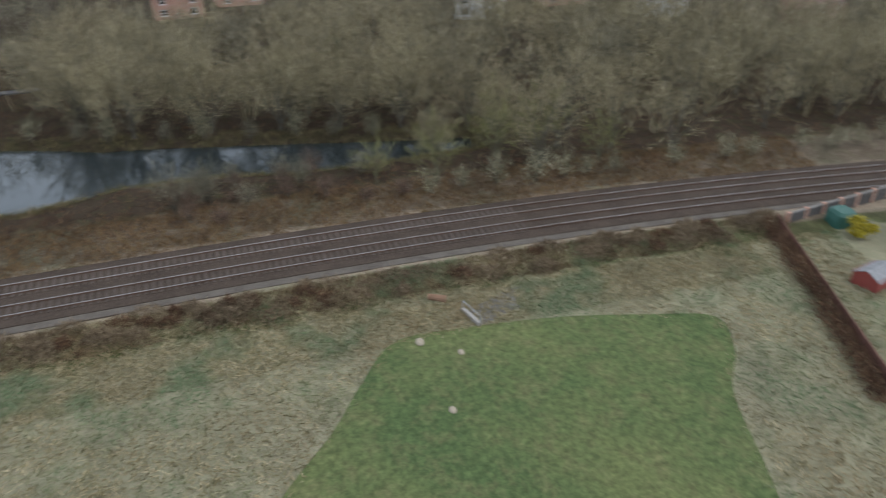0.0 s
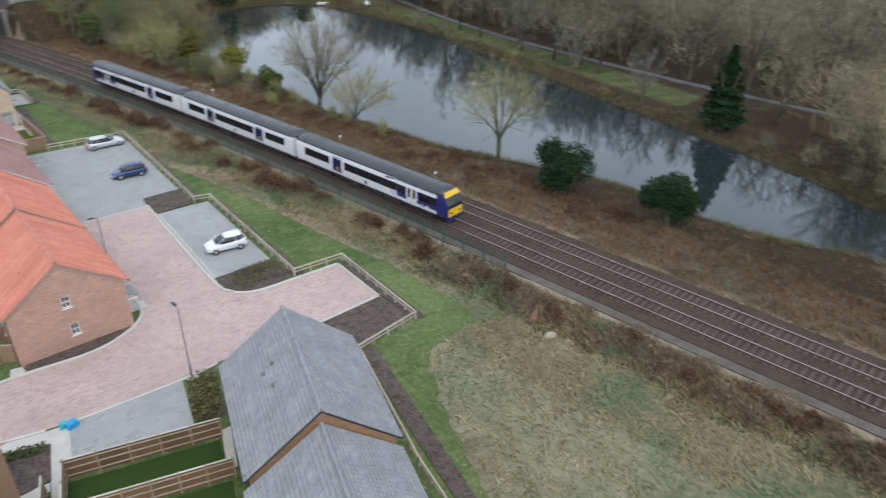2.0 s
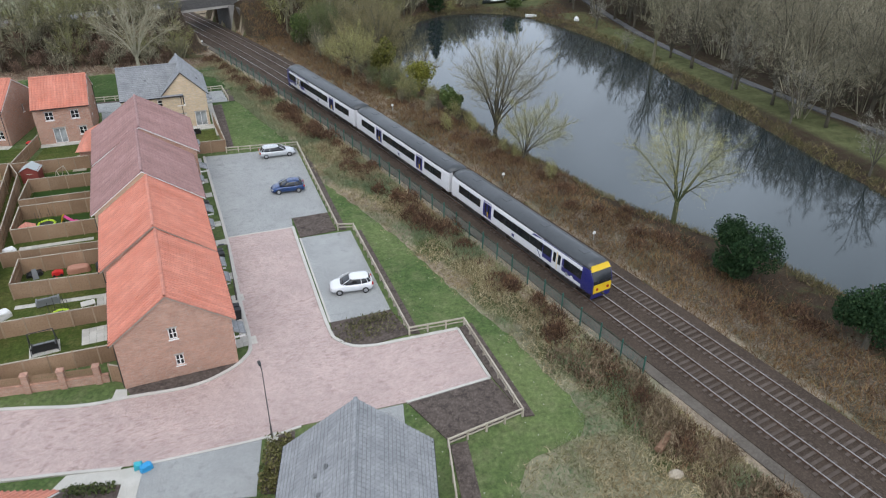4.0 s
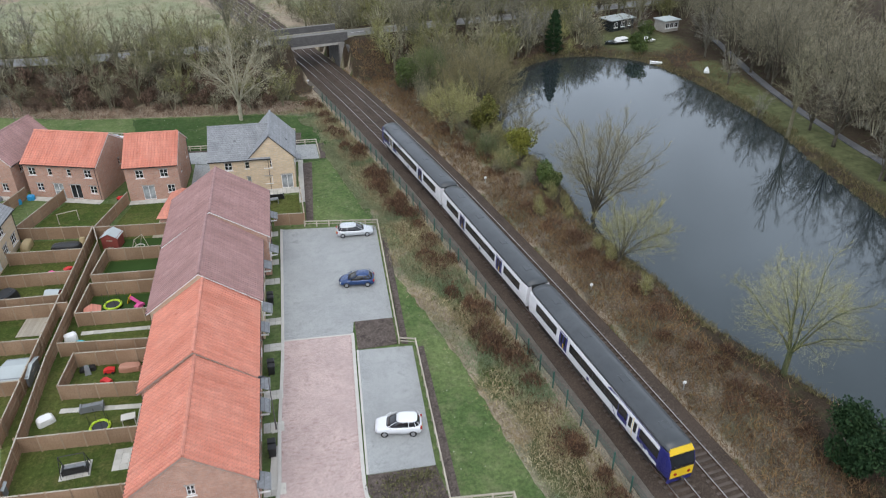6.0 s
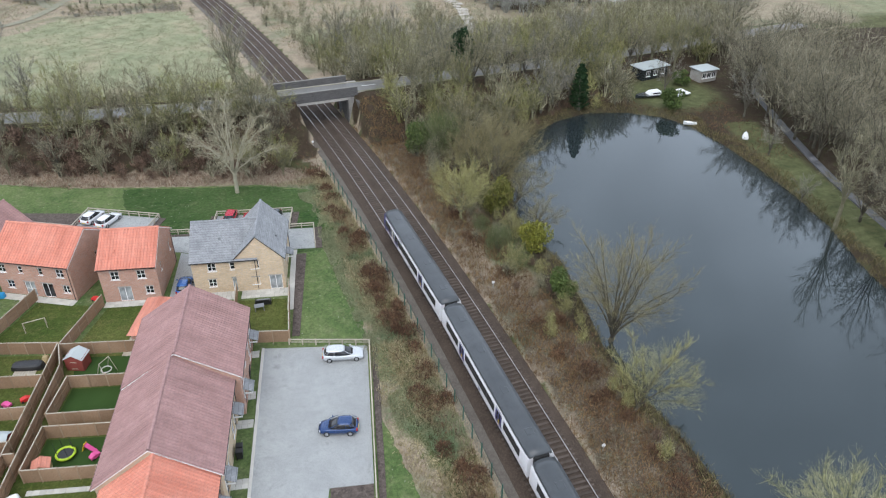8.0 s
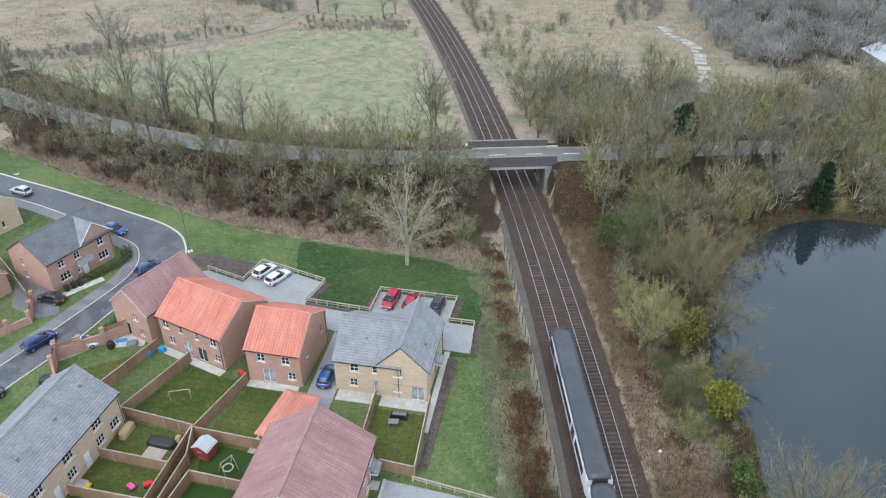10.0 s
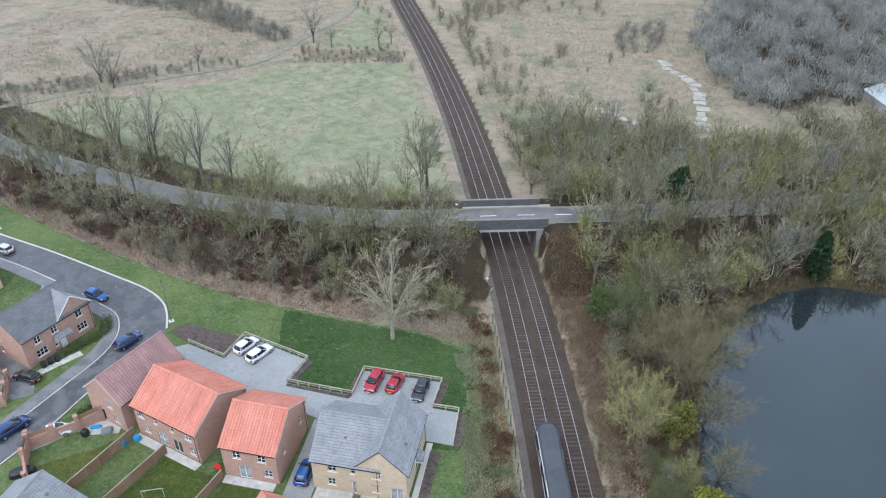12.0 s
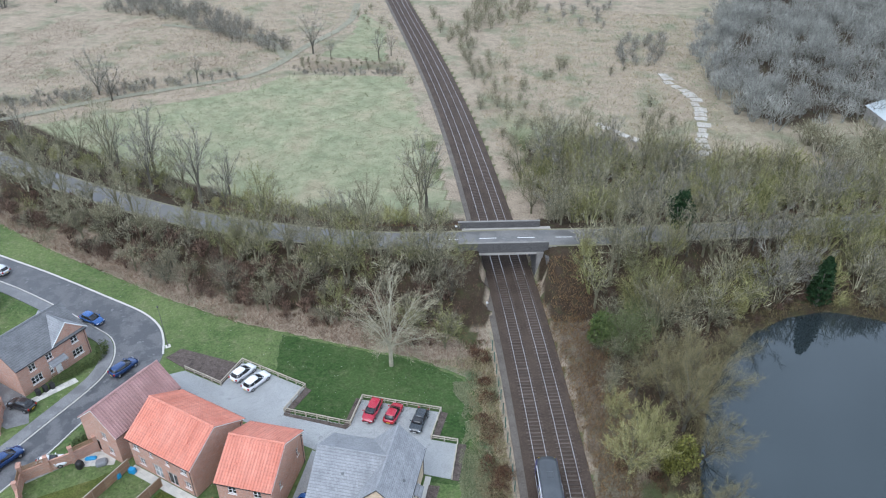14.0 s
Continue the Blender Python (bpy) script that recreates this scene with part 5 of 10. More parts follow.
# garage with a small hipped terracotta roof behind the terrace
gar = thing("garage", pose(-24.6, 6.6, 0, 0, 0, -8), "small brick garage with a hipped terracotta roof", "garage")
s = Shape()
s.box(-2.0, -3.4, 0, 2.0, 3.4, 2.3)
part("wall", s, RED, gar)
s = Shape()
s.add([(-2.35, -3.75, 2.25), (2.35, -3.75, 2.25), (2.35, 3.75, 2.25), (-2.35, 3.75, 2.25), (0, -1.5, 3.9), (0, 1.7, 3.9)], [(0, 1, 4), (1, 2, 5, 4), (2, 3, 5), (3, 0, 4, 5), (3, 2, 1, 0)])
part("roof", s, M["orange_tile"], gar)
# houses across the tarmac road
house(-49.1, 24.0, 70, 10.4, 6.6, 5.1, 8.0, RED, M["plum_tile"], {"W": [(-1.4, 0.02, 1.5, 2.1, "patio", 2, 1), (1.6, 0.95, 0.9, 1.1, "win"), (0.9, 3.2, 0.9, 1.15, "win")], "S": [(-3, 3.2, 1, 1.1, "win")], "N": [(0, 3.2, 1, 1.1, "win")]}, "red brick house with a plum tiled roof by the bend", pipes=("S",))
H1 = house(-70.2, 33.4, 70.5, 11.2, 8.6, 5.0, 7.8, RED, M["darkslate"], {"S": [(-3.2, 0.9, 1.7, 1.2, "win", 3, 2), (0.2, 0.02, 1.0, 2.1, "door"), (-0.9, 0.9, 0.5, 1.2, "win", 1, 2), (3.6, 0.9, 1.7, 1.2, "win", 3, 2), (-3.3, 3.2, 1.0, 1.1, "win"), (-0.6, 3.2, 1.0, 1.1, "win"), (3.6, 3.3, 1.1, 1.2, "win")], "W": [(-1.5, 0.9, 0.6, 1.1, "win", 1, 2), (-1.5, 3.1, 0.6, 1.1, "win", 1, 2)]}, "red brick corner house with a weathered grey roof", roll=0.02, tile=0.33, front_door="white", barge="black")
w2 = Shape()
w2.add([(-2.7, 0, 4.95), (2.7, 0, 4.95), (0, 0, 7.5)], [(0, 1, 2)])
part("gable_wall", w2, RED, H1, "red brick gable").matrix_local = Matrix.Translation((3.0, -4.33, 0))
for sgn in (-1, 1):
    o = part("roof", roof_shape(6.0, 3.0, 2.75, 0.02, 0.33), M["slate_tile"], H1)
    o.matrix_local = Matrix.Translation((3.0 + sgn * 3.0, -1.55, 4.8)) @ Matrix.Rotation(math.radians(90 if sgn > 0 else -90), 4, 'Z')
    b = Shape()
    x1, x2 = 3.0 + sgn * 3.0, 3.0
    b.loft([[(x1, -4.58, 4.72), (x1, -4.52, 4.72), (x1, -4.52, 4.9), (x1, -4.58, 4.9)], [(x2, -4.58, 7.47), (x2, -4.52, 7.47), (x2, -4.52, 7.65), (x2, -4.58, 7.65)]])
    part("barge_board", b, M["white"], H1)
canopy(H1, 0.2, 8.6, 2.35, 2.6)
REARB = {"S": [(-6.0, 0.95, 1.5, 1.2, "win", 3, 2), (-3.6, 0.02, 0.95, 2.1, "door"), (-1.2, 0.95, 1.3, 1.2, "win", 3, 2), (1.2, 0.02, 0.95, 2.1, "door"), (3.6, 0.95, 1.3, 1.2, "win", 3, 2), (6.2, 0.95, 1.5, 1.2, "win", 3, 2), (-5.6, 3.25, 1.5, 1.1, "win", 3, 2), (-1.0, 3.25, 1.5, 1.1, "win", 3, 2), (3.8, 3.25, 1.5, 1.1, "win", 3, 2)]}
hz = house(-48.9, -3.0, 86, 15.4, 8.8, 5.0, 8.0, BUFF, M["slate_tile"], REARB, "buff brick terrace of three with a weathered grey roof", roll=0.03, tile=0.33, front_door="white", barge="white", pipes=("S", "S"))
roof_vents(hz, [(-4.5, -2.2, 6.7), (1.0, -2.2, 6.7), (5.8, -1.8, 7.0)], M["darkslate"])
house(-49.2, -20.3, 89, 13.6, 8.8, 5.0, 8.0, RED, M["plum_tile"], {"S": [(4.8, 0.95, 1.1, 1.2, "win"), (2.0, 0.02, 1.0, 2.1, "door"), (4.8, 3.2, 1.0, 1.1, "win"), (1.0, 3.2, 1.0, 1.1, "win"), (-4.8, 3.2, 1.0, 1.1, "win"), (-4.8, 0.95, 1.0, 1.1, "win")]}, "red brick house with a plum tiled roof", front_door="white")
house(-91.5, 41.5, -20, 9.6, 9.0, 5.0, 8.0, BUFF, M["darkslate"], {"E": [(-1.8, 3.0, 0.6, 1.1, "win", 1, 2), (1.4, 0.9, 0.6, 1.1, "win", 1, 2)], "S": [(-2.5, 0.9, 1.2, 1.2, "win"), (2.5, 3.2, 1.2, 1.2, "win")]}, "buff brick house beside the estate road")
house(-79.3, 24.0, -20, 8.0, 7.0, 3.4, 5.6, RED, M["plum_tile"], {"S": [(0, 0.02, 2.4, 2.1, "patio", 3, 1)]}, "low brick garage block with a plum tiled roof")
# roofs seen far off through the trees
for x, y, r, wl, tl in ((131, -76, 10, RED, M["darkslate"]), (141, -88, 15, RED, M["plum_tile"]), (118, -139, -20, M["white"], M["darkslate"]), (113, -178, -20, M["white"], M["darkslate"]), (99, -205, 20, RED, M["plum_tile"]), (128, -160, 5, RED, M["darkslate"])):
    house(x, y, r + 90, 10, 8, 5.0, 7.8, wl, tl, {"N": [(-3, 3.2, 1.2, 1.2, "win"), (3, 3.2, 1.2, 1.2, "win"), (-3, 0.9, 1.4, 1.2, "win"), (3, 0.9, 1.4, 1.2, "win")]}, "distant house half hidden behind bare trees", group="distant houses", tile=0.5)

# ---- train ----
M["train_white"] = paint("white_coach_paint", (0.74, 0.74, 0.76), 0.3, coat=0.2, dirt=0.12)
M["train_blue"] = paint("deep_blue_coach_paint", (0.022, 0.024, 0.15), 0.3, coat=0.3, dirt=0.2)
M["train_roof"] = surface("grimy_coach_roof", (0.045, 0.05, 0.055), (0.07, 0.077, 0.083), (0.035, 0.038, 0.041), 0.25, 2.0, 0.36, 0.08, 0.01, 0.5, local=True)
M["train_yellow"] = paint("warning_yellow", (0.75, 0.5, 0.02), 0.4, dirt=0.15)
M["underframe"] = surface("sooty_underframe", (0.045, 0.04, 0.038), (0.075, 0.065, 0.058), (0.03, 0.028, 0.026), 1.0, 8.0, 0.8, 0.3, 0.02, local=True)
M["train_glass"] = glass_mat("tinted_coach_glass", (0.008, 0.009, 0.011), 0.06)


def side_x(z):
    """Half width of the coach at a height above the rail."""
    return float(np.interp(z, [0.85, 1.1, 1.9, 2.9, 3.2], [1.27, 1.33, 1.36, 1.31, 1.24]))


def side_panel(y0, y1, z0, z1, sgn, lift=0.006, slant=0.0):
    """A panel that follows the coach's side; slant leans its far end."""
    s = Shape()
    zs = [z0 + (z1 - z0) * k / 4 for k in range(5)]
    rings = [[(sgn * (side_x(z) + lift), y0, z), (sgn * (side_x(z) + lift), y1 + slant * (z - z0), z)] for z in zs]
    back = [[(sgn * (side_x(z) - 0.02), y0, z), (sgn * (side_x(z) - 0.02), y1 + slant * (z - z0), z)] for z in reversed(zs)]
    s.loft(rings + back, closed=False, caps=False)
    return s


def coach(m, cab, label):
    """A 23 m coach along local y; cab: +1 or -1 for a driving cab at that end, 0 for none."""
    c = thing("train_coach", m, label, "train coach", "three coaches of the train")
    HL = 11.78
    prof = [0.85, 1.1, 1.9, 2.9, 3.2]
    def ring(y, k=1.0, dz=0.0, top=3.2):
        zs = [z if z <= top else top for z in prof]
        return [(-side_x(z) * k, y, z + dz) for z in zs] + [(side_x(z) * k, y, z + dz) for z in reversed(zs)]
    ends = [-HL, HL]
    st = [ring(-HL), ring(-HL + 1.4), ring(0), ring(HL - 1.4), ring(HL)]
    if cab:
        nose = [ring(cab * (HL - 1.2), 1.004), ring(cab * (HL - 0.3), 0.95), ring(cab * (HL + 0.15), 0.84, 0.0, 2.2)]
        st = [ring(-cab * HL), ring(0), ring(cab * (HL - 1.2))]
        n_ = Shape()
        n_.loft(nose)
        part("cab_shell", n_, M["train_blue"], c, "deep blue cab shell")
    s = Shape()
    s.loft(st)
    part("body", s, M["train_white"], c)
    r = Shape()
    arc = [(1.24, 3.2), (1.18, 3.36), (1.0, 3.53), (0.7, 3.67), (0.35, 3.74), (0, 3.76)]
    arc = arc + [(-x, z) for x, z in arc[-2::-1]]
    y_lo, y_hi = (-HL + (0.45 if cab == -1 else 0), HL - (0.45 if cab == 1 else 0))
    ringr = lambda y, k=1.0, d=0.0: [(x * k, y, 3.2 + (z - 3.2) * k + d) for x, z in arc]
    r.loft([ringr(y_lo, 0.93), ringr(y_lo + 0.8), ringr(y_hi - 0.8), ringr(y_hi, 0.93)], closed=True)
    part("roof", r, M["train_roof"], c, smooth=True)
    for yv in (-9.2, -3.4, 3.0, 8.6):
        v = Shape()
        v.loft([[(-0.42, yv - 0.5, 3.7), (0.42, yv - 0.5, 3.7), (0.42, yv + 0.5, 3.7), (-0.42, yv + 0.5, 3.7)], [(-0.34, yv - 0.4, 3.79), (0.34, yv - 0.4, 3.79), (0.34, yv + 0.4, 3.79), (-0.34, yv + 0.4, 3.79)]])
        part("roof_vent", v, M["train_roof"], c)
    for sgn in (-1, 1):
        g = Shape()
        g.box(sgn * 1.14 - 0.02, y_lo + 0.4, 3.3, sgn * 1.14 + 0.02, y_hi - 0.4, 3.42)
        part("rain_strip", g, M["train_roof"], c)
        if cab == 0:
            doors = (-5.2, 5.2)
            bands = ((-10.2, -6.4), (-4.1, 4.1), (6.4, 10.2))
        else:
            e = cab
            doors = (e * -4.6,)
            bands = tuple(tuple(sorted((e * a, e * b))) for a, b in ((-10.2, -5.9), (-3.4, 4.9)))
            part("cab_panel", side_panel(*sorted((e * 4.9, e * (HL - 0.75))), 0.87, 3.18, sgn, 0.008), M["train_blue"], c, "deep blue cab side")
            sw = Shape()
            pts = [(e * 4.9, 0.9), (e * 4.9, 3.15), (e * 3.4, 3.15), (e * 3.1, 2.95), (e * 4.1, 1.75), (e * 4.6, 1.1)]
            sw.add([(sgn * (side_x(z) + 0.008), y, z) for y, z in pts], [tuple(range(len(pts)))])
            part("cab_sweep", sw, M["train_blue"], c, "curved blue sweep")
            part("window_band", side_panel(*sorted((e * 5.0, e * 6.2)), 1.85, 2.75, sgn, 0.014), M["train_glass"], c)
            part("window_band", side_panel(*sorted((e * 8.1, e * 10.6)), 1.85, 2.75, sgn, 0.014), M["train_glass"], c)
            for yy, mt in ((9.3, M["white"]), (8.6, M["steel"])):
                em = Shape()
                ring2 = [(sgn * (side_x(1.35) + 0.014), e * yy + 0.22 * math.cos(a), 1.35 + 0.2 * math.sin(a)) for a in [k * math.pi / 5 for k in range(10)]]
                em.add(ring2, [tuple(range(10))])
                part("emblem", em, mt, c)
            d = part("door", side_panel(*sorted((e * 6.35, e * 7.85)), 0.95, 3.0, sgn, 0.02), M["train_white"], c, "white double sliding door")
            for a, b in ((6.55, 6.95), (7.25, 7.65)):
                part("pane", side_panel(*sorted((e * a, e * b)), 1.75, 2.75, sgn, 0.03), M["train_glass"], d)
            part("edge_strip", side_panel(*sorted((e * 7.07, e * 7.13)), 0.98, 2.95, sgn, 0.03), M["train_yellow"], d)
        for y in doors:
            d = part("door", side_panel(y - 0.75, y + 0.75, 0.95, 3.0, sgn, 0.012), M["train_blue"], c, "deep blue double sliding door")
            for a in (-0.45, 0.12):
                part("pane", side_panel(y + a, y + a + 0.33, 1.75, 2.75, sgn, 0.022), M["train_glass"], d)
            part("notice", side_panel(y - 0.16, y + 0.02, 1.35, 1.9, sgn, 0.024), M["train_yellow"], d)
        for a, b in bands:
            part("window_band", side_panel(a, b, 1.85, 2.75, sgn, 0.012), M["train_glass"], c)
            n = max(2, round((b - a) / 1.9))
            for k in range(1, n):
                y = a + (b - a) * k / n
                part("mullion", side_panel(y - 0.03, y + 0.03, 1.85, 2.75, sgn, 0.016), M["black"], c)
        part("crest", side_panel(-0.3, 0.1, 1.2, 1.55, sgn, 0.012), M["train_blue"], c)
        part("sole_bar", side_panel(-HL + 0.6, HL - 0.6, 0.86, 0.98, sgn, 0.004), M["underframe"], c)
    for yb in (-7.9, 7.9):
        b = Shape()
        b.box(-1.15, yb - 1.9, 0.42, 1.15, yb + 1.9, 0.7)
        for sx in (-1.05, 1.05):
            b.box(sx - 0.1, yb - 1.7, 0.28, sx + 0.1, yb + 1.7, 0.62)
        bo = part("bogie", b, M["underframe"], c)
        for yw in (yb - 1.3, yb + 1.3):
            for sx in (-0.75, 0.75):
                w = Shape()
                w.tube((sx - 0.06, yw, 0.42), (sx + 0.06, yw, 0.42), 0.42, 0.42, 16)
                part("wheel", w, M["rail"], bo)
    for y0, y1, wd in ((-5.2, -2.6, 1.15), (-2.2, 0.8, 1.05), (1.3, 3.0, 1.15), (3.4, 5.4, 0.95)):
        b = Shape()
        b.box(-wd, y0, 0.3, wd, y1, 0.86)
        part("underfloor_box", b, M["underframe"], c)
    for e in (-1, 1):
        if e == cab:
            f = Shape()
            k = 0.82
            yf = e * (HL + 0.17)
            f.box(-1.02, min(yf, yf + e * 0.05), 0.95, 1.02, max(yf, yf + e * 0.05), 1.8)
            part("front_panel", f, M["train_yellow"], c, "yellow warning panel")
            f = Shape()
            pts = [(-1.02, e * (HL + 0.19), 1.84), (1.02, e * (HL + 0.19), 1.84), (1.04, e * (HL + 0.19), 2.2), (1.1, e * (HL - 0.2), 3.0), (-1.1, e * (HL - 0.2), 3.0), (-1.04, e * (HL + 0.19), 2.2)]
            ptb = [(x, y - e * 0.25, z) for x, y, z in pts]
            f.loft([pts, ptb])
            part("windscreen", f, M["train_glass"], c, "dark wraparound windscreen")
            f = Shape()
            pts = [(-1.12, e * (HL - 0.16), 3.03), (1.12, e * (HL - 0.16), 3.03), (0.95, e * (HL - 0.42), 3.5), (-0.95, e * (HL - 0.42), 3.5)]
            f.loft([pts, [(x, y - e * 0.2, z) for x, y, z in pts]])
            part("cab_brow", f, M["train_yellow"], c, "yellow panel above the windscreen")
            for sx in (-0.62, 0.62):
                h = Shape()
                h.tube((sx, e * (HL + 0.2), 1.35), (sx, e * (HL + 0.27), 1.35), 0.14, 0.13, 12)
                part("headlight" if e > 0 else "tail_light", h, M["lamp_clear"] if e > 0 else M["lamp_red"], c)
            h = Shape()
            h.tube((0, e * HL, 0.85), (0, e * (HL + 0.55), 0.85), 0.14, 0.1, 8)
            part("coupler", h, M["underframe"], c)
            h = Shape()
            h.box(-1.1, min(e * HL, e * (HL + 0.1)), 0.35, 1.1, max(e * HL, e * (HL + 0.1)), 0.84)
            part("valance", h, M["train_blue"], c)
        else:
            g = Shape()
            for k in range(4):
                g.box(-0.75 + 0.03 * (k % 2), e * (HL + 0.02 + k * 0.07) - 0.03, 0.95, 0.75 - 0.03 * (k % 2), e * (HL + 0.02 + k * 0.07) + 0.03, 3.35 - 0.04 * (k % 2))
            part("gangway", g, M["rubber"], c, "black rubber gangway bellows")
    return c


def coach_pose(y):
    a, b = by_track(y - 7.9, -1.8, 0.33), by_track(y + 7.9, -1.8, 0.33)
    d = b - a
    return Matrix.Translation((a + b) / 2) @ Matrix.Rotation(math.atan2(-d.x, d.y), 4, 'Z')


for k, cb, lb in ((0, 1, "blue-ended white train coach with a driving cab"), (1, 0, "white middle train coach with blue doors"), (2, -1, "blue-ended white train coach with yellow nose")):
    coach(coach_pose(14.0 - 24.6 * k) @ Matrix.Scale(1.025, 4), cb, lb)

# ---- cars ----
PAINTS = {"white": (0.75, 0.76, 0.78), "silver": (0.55, 0.57, 0.59), "navy": (0.008, 0.042, 0.15), "red": (0.38, 0.008, 0.03), "charcoal": (0.03, 0.038, 0.045), "blue": (0.02, 0.1, 0.32), "black": (0.015, 0.017, 0.02)}
for k, v in PAINTS.items():
    M["car_" + k] = paint("car_paint_" + k, v, 0.25, 0.25 if k in ("silver", "charcoal", "blue", "navy") else 0.0, 0.8, 0.12)


def car(x, y, heading, colour, style, label, L=4.2, W=1.78, H=1.5):
    """A parked car, its nose towards local +y. style: hatch, estate or suv."""
    c = thing("car", pose(x, y, 0.05, 0, 0, heading), label, "car", "parked cars")
    pm, h = M["car_" + colour], L / 2
    low = 0.2 if style != "suv" else 0.26
    belt = 0.9 if style != "suv" else 1.02
    hw = W / 2
    tail = belt + (0.03 if style == "hatch" else 0.05)

    def ring(y, z0, z1, w):
        """A rounded cross-section of the lower body."""
        zm = z0 + (z1 - z0) * 0.55
        half = [(0.0, z0), (w * 0.8, z0), (w * 0.95, z0 + 0.08), (w, zm), (w * 0.985, z1 - 0.16), (w * 0.93, z1 - 0.05), (w * 0.8, z1), (w * 0.4, z1 + 0.015)]
        return [(x, y, z) for x, z in half] + [(0.0, y, z1 + 0.02)] + [(-x, y, z) for x, z in half[:0:-1]]

    st = [(-h, low + 0.28, tail - 0.34, hw * 0.72), (-h + 0.05, low + 0.12, tail - 0.14, hw * 0.84), (-h + 0.2, low + 0.03, tail - 0.02, hw * 0.93), (-h + 0.6, low, tail + 0.01, hw * 0.985), (-0.3, low, belt + 0.02, hw), (h - 1.5, low, belt, hw),
          (h - 0.95, low, belt - 0.04, hw * 0.985), (h - 0.5, low, belt - 0.13, hw * 0.95), (h - 0.2, low + 0.03, belt - 0.25, hw * 0.86), (h - 0.05, low + 0.1, belt - 0.37, hw * 0.72), (h, low + 0.18, belt - 0.46, hw * 0.58)]
    s = Shape()
    s.loft([ring(*q) for q in st])
    part("body", s, pm, c, smooth=True)
    # glazed cabin, rounded in plan, under a crowned roof
    y0, y1, y2, y3 = {"hatch": (-h + 0.16, -h + 0.62, h - 2.0, h - 0.98), "estate": (-h + 0.14, -h + 0.5, h - 2.2, h - 1.15), "suv": (-h + 0.14, -h + 0.42, h - 1.95, h - 0.98)}[style]

    def plan(f, z, k=1.0):
        """The cabin's outline at a share f of the way up to the roof."""
        a, b = y0 + (y1 - y0) * f ** 1.3, y3 + (y2 - y3) * f
        w = hw * (0.92 - 0.2 * f ** 1.2) * k
        m, n = (a + b) / 2, (b - a) / 2 * k
        pts = []
        for q in range(20):
            t = 2 * math.pi * (q + 0.5) / 20
            pts.append((w * math.copysign(abs(math.cos(t)) ** 0.42, math.cos(t)), m + n * math.copysign(abs(math.sin(t)) ** 0.5, math.sin(t)), z))
        return pts

    zr = lambda f: belt - 0.03 + (H - 0.1 - belt + 0.03) * f
    g = Shape()
    g.loft([plan(f, zr(f)) for f in (0, 0.35, 0.7, 0.97)])
    part("window", g, M["train_glass"], c, "dark car glazing", smooth=True)
    r = Shape()
    r.loft([plan(0.93, zr(0.93), 1.012), plan(1.0, zr(1.0), 1.0), plan(1.0, H - 0.05, 0.93), plan(1.0, H - 0.01, 0.75), plan(1.0, H + 0.01, 0.4)])
    part("roof", r, pm, c, smooth=True)
    ym = (y1 + y2) / 2
    for sx in (-1, 1):
        for (ya, za), (yb, zb) in (((y3, belt - 0.02), (y2, H - 0.05)), ((ym - 0.15, belt), (ym - 0.1, H - 0.05)), ((y0 + 0.35, tail), (y1 + 0.3, H - 0.06)), ((y0, tail), (y1, H - 0.06))):
            p = Shape()
            p.tube((sx * hw * 0.905, ya, za), (sx * hw * 0.725, yb, zb), 0.03, 0.022, 5)
            part("pillar", p, pm, c)
        mr = Shape()
        mr.loft([[(sx * (hw - 0.02), y3 - 0.45, belt), (sx * (hw - 0.02), y3 - 0.33, belt), (sx * (hw - 0.02), y3 - 0.33, belt + 0.12), (sx * (hw - 0.02), y3 - 0.45, belt + 0.12)], [(sx * (hw + 0.17), y3 - 0.42, belt + 0.02), (sx * (hw + 0.17), y3 - 0.33, belt + 0.02), (sx * (hw + 0.17), y3 - 0.33, belt + 0.14), (sx * (hw + 0.17), y3 - 0.42, belt + 0.14)]])
        part("wing_mirror", mr, pm, c)
        for yw in (-h + 0.78, h - 0.85):
            w = Shape()
            w.tube((sx * (hw - 0.2), yw, 0.31), (sx * (hw + 0.01), yw, 0.31), 0.31, 0.31, 18)
            wo = part("wheel", w, M["rubber"], c)
            w = Shape()
            w.tube((sx * (hw + 0.005), yw, 0.31), (sx * (hw + 0.025), yw, 0.31), 0.2, 0.17, 12)
            part("rim", w, M["alloy"], wo)
        hl = Shape()
        hl.loft([[(sx * hw * 0.5, h - 0.08, belt - 0.42), (sx * hw * 0.85, h - 0.2, belt - 0.42), (sx * hw * 0.86, h - 0.24, belt - 0.27), (sx * hw * 0.52, h - 0.1, belt - 0.3)], [(sx * hw * 0.5, h - 0.02, belt - 0.43), (sx * hw * 0.86, h - 0.14, belt - 0.43), (sx * hw * 0.89, h - 0.2, belt - 0.27), (sx * hw * 0.52, h - 0.04, belt - 0.3)]])
        part("headlight", hl, M["lamp_clear"], c)
        tl = Shape()
        tl.box(sx * hw * 0.78 - 0.1, -h + 0.0, tail - 0.3, sx * hw * 0.78 + 0.1, -h + 0.16, tail - 0.05)
        part("tail_light", tl, M["lamp_red"], c)
    gr = Shape()
    gr.box(-hw * 0.45, h - 0.03, low + 0.16, hw * 0.45, h + 0.012, low + 0.36)
    part("grille", gr, M["black"], c)
    for e in (-1, 1):
        pl = Shape()
        pl.box(-0.26, e * (h + 0.012) - 0.012, low + 0.28 if e < 0 else low + 0.1, 0.26, e * (h + 0.012) + 0.012, low + 0.39 if e < 0 else low + 0.2)
        part("plate", pl, M["white"] if e > 0 else M["train_yellow"], c)
    return c


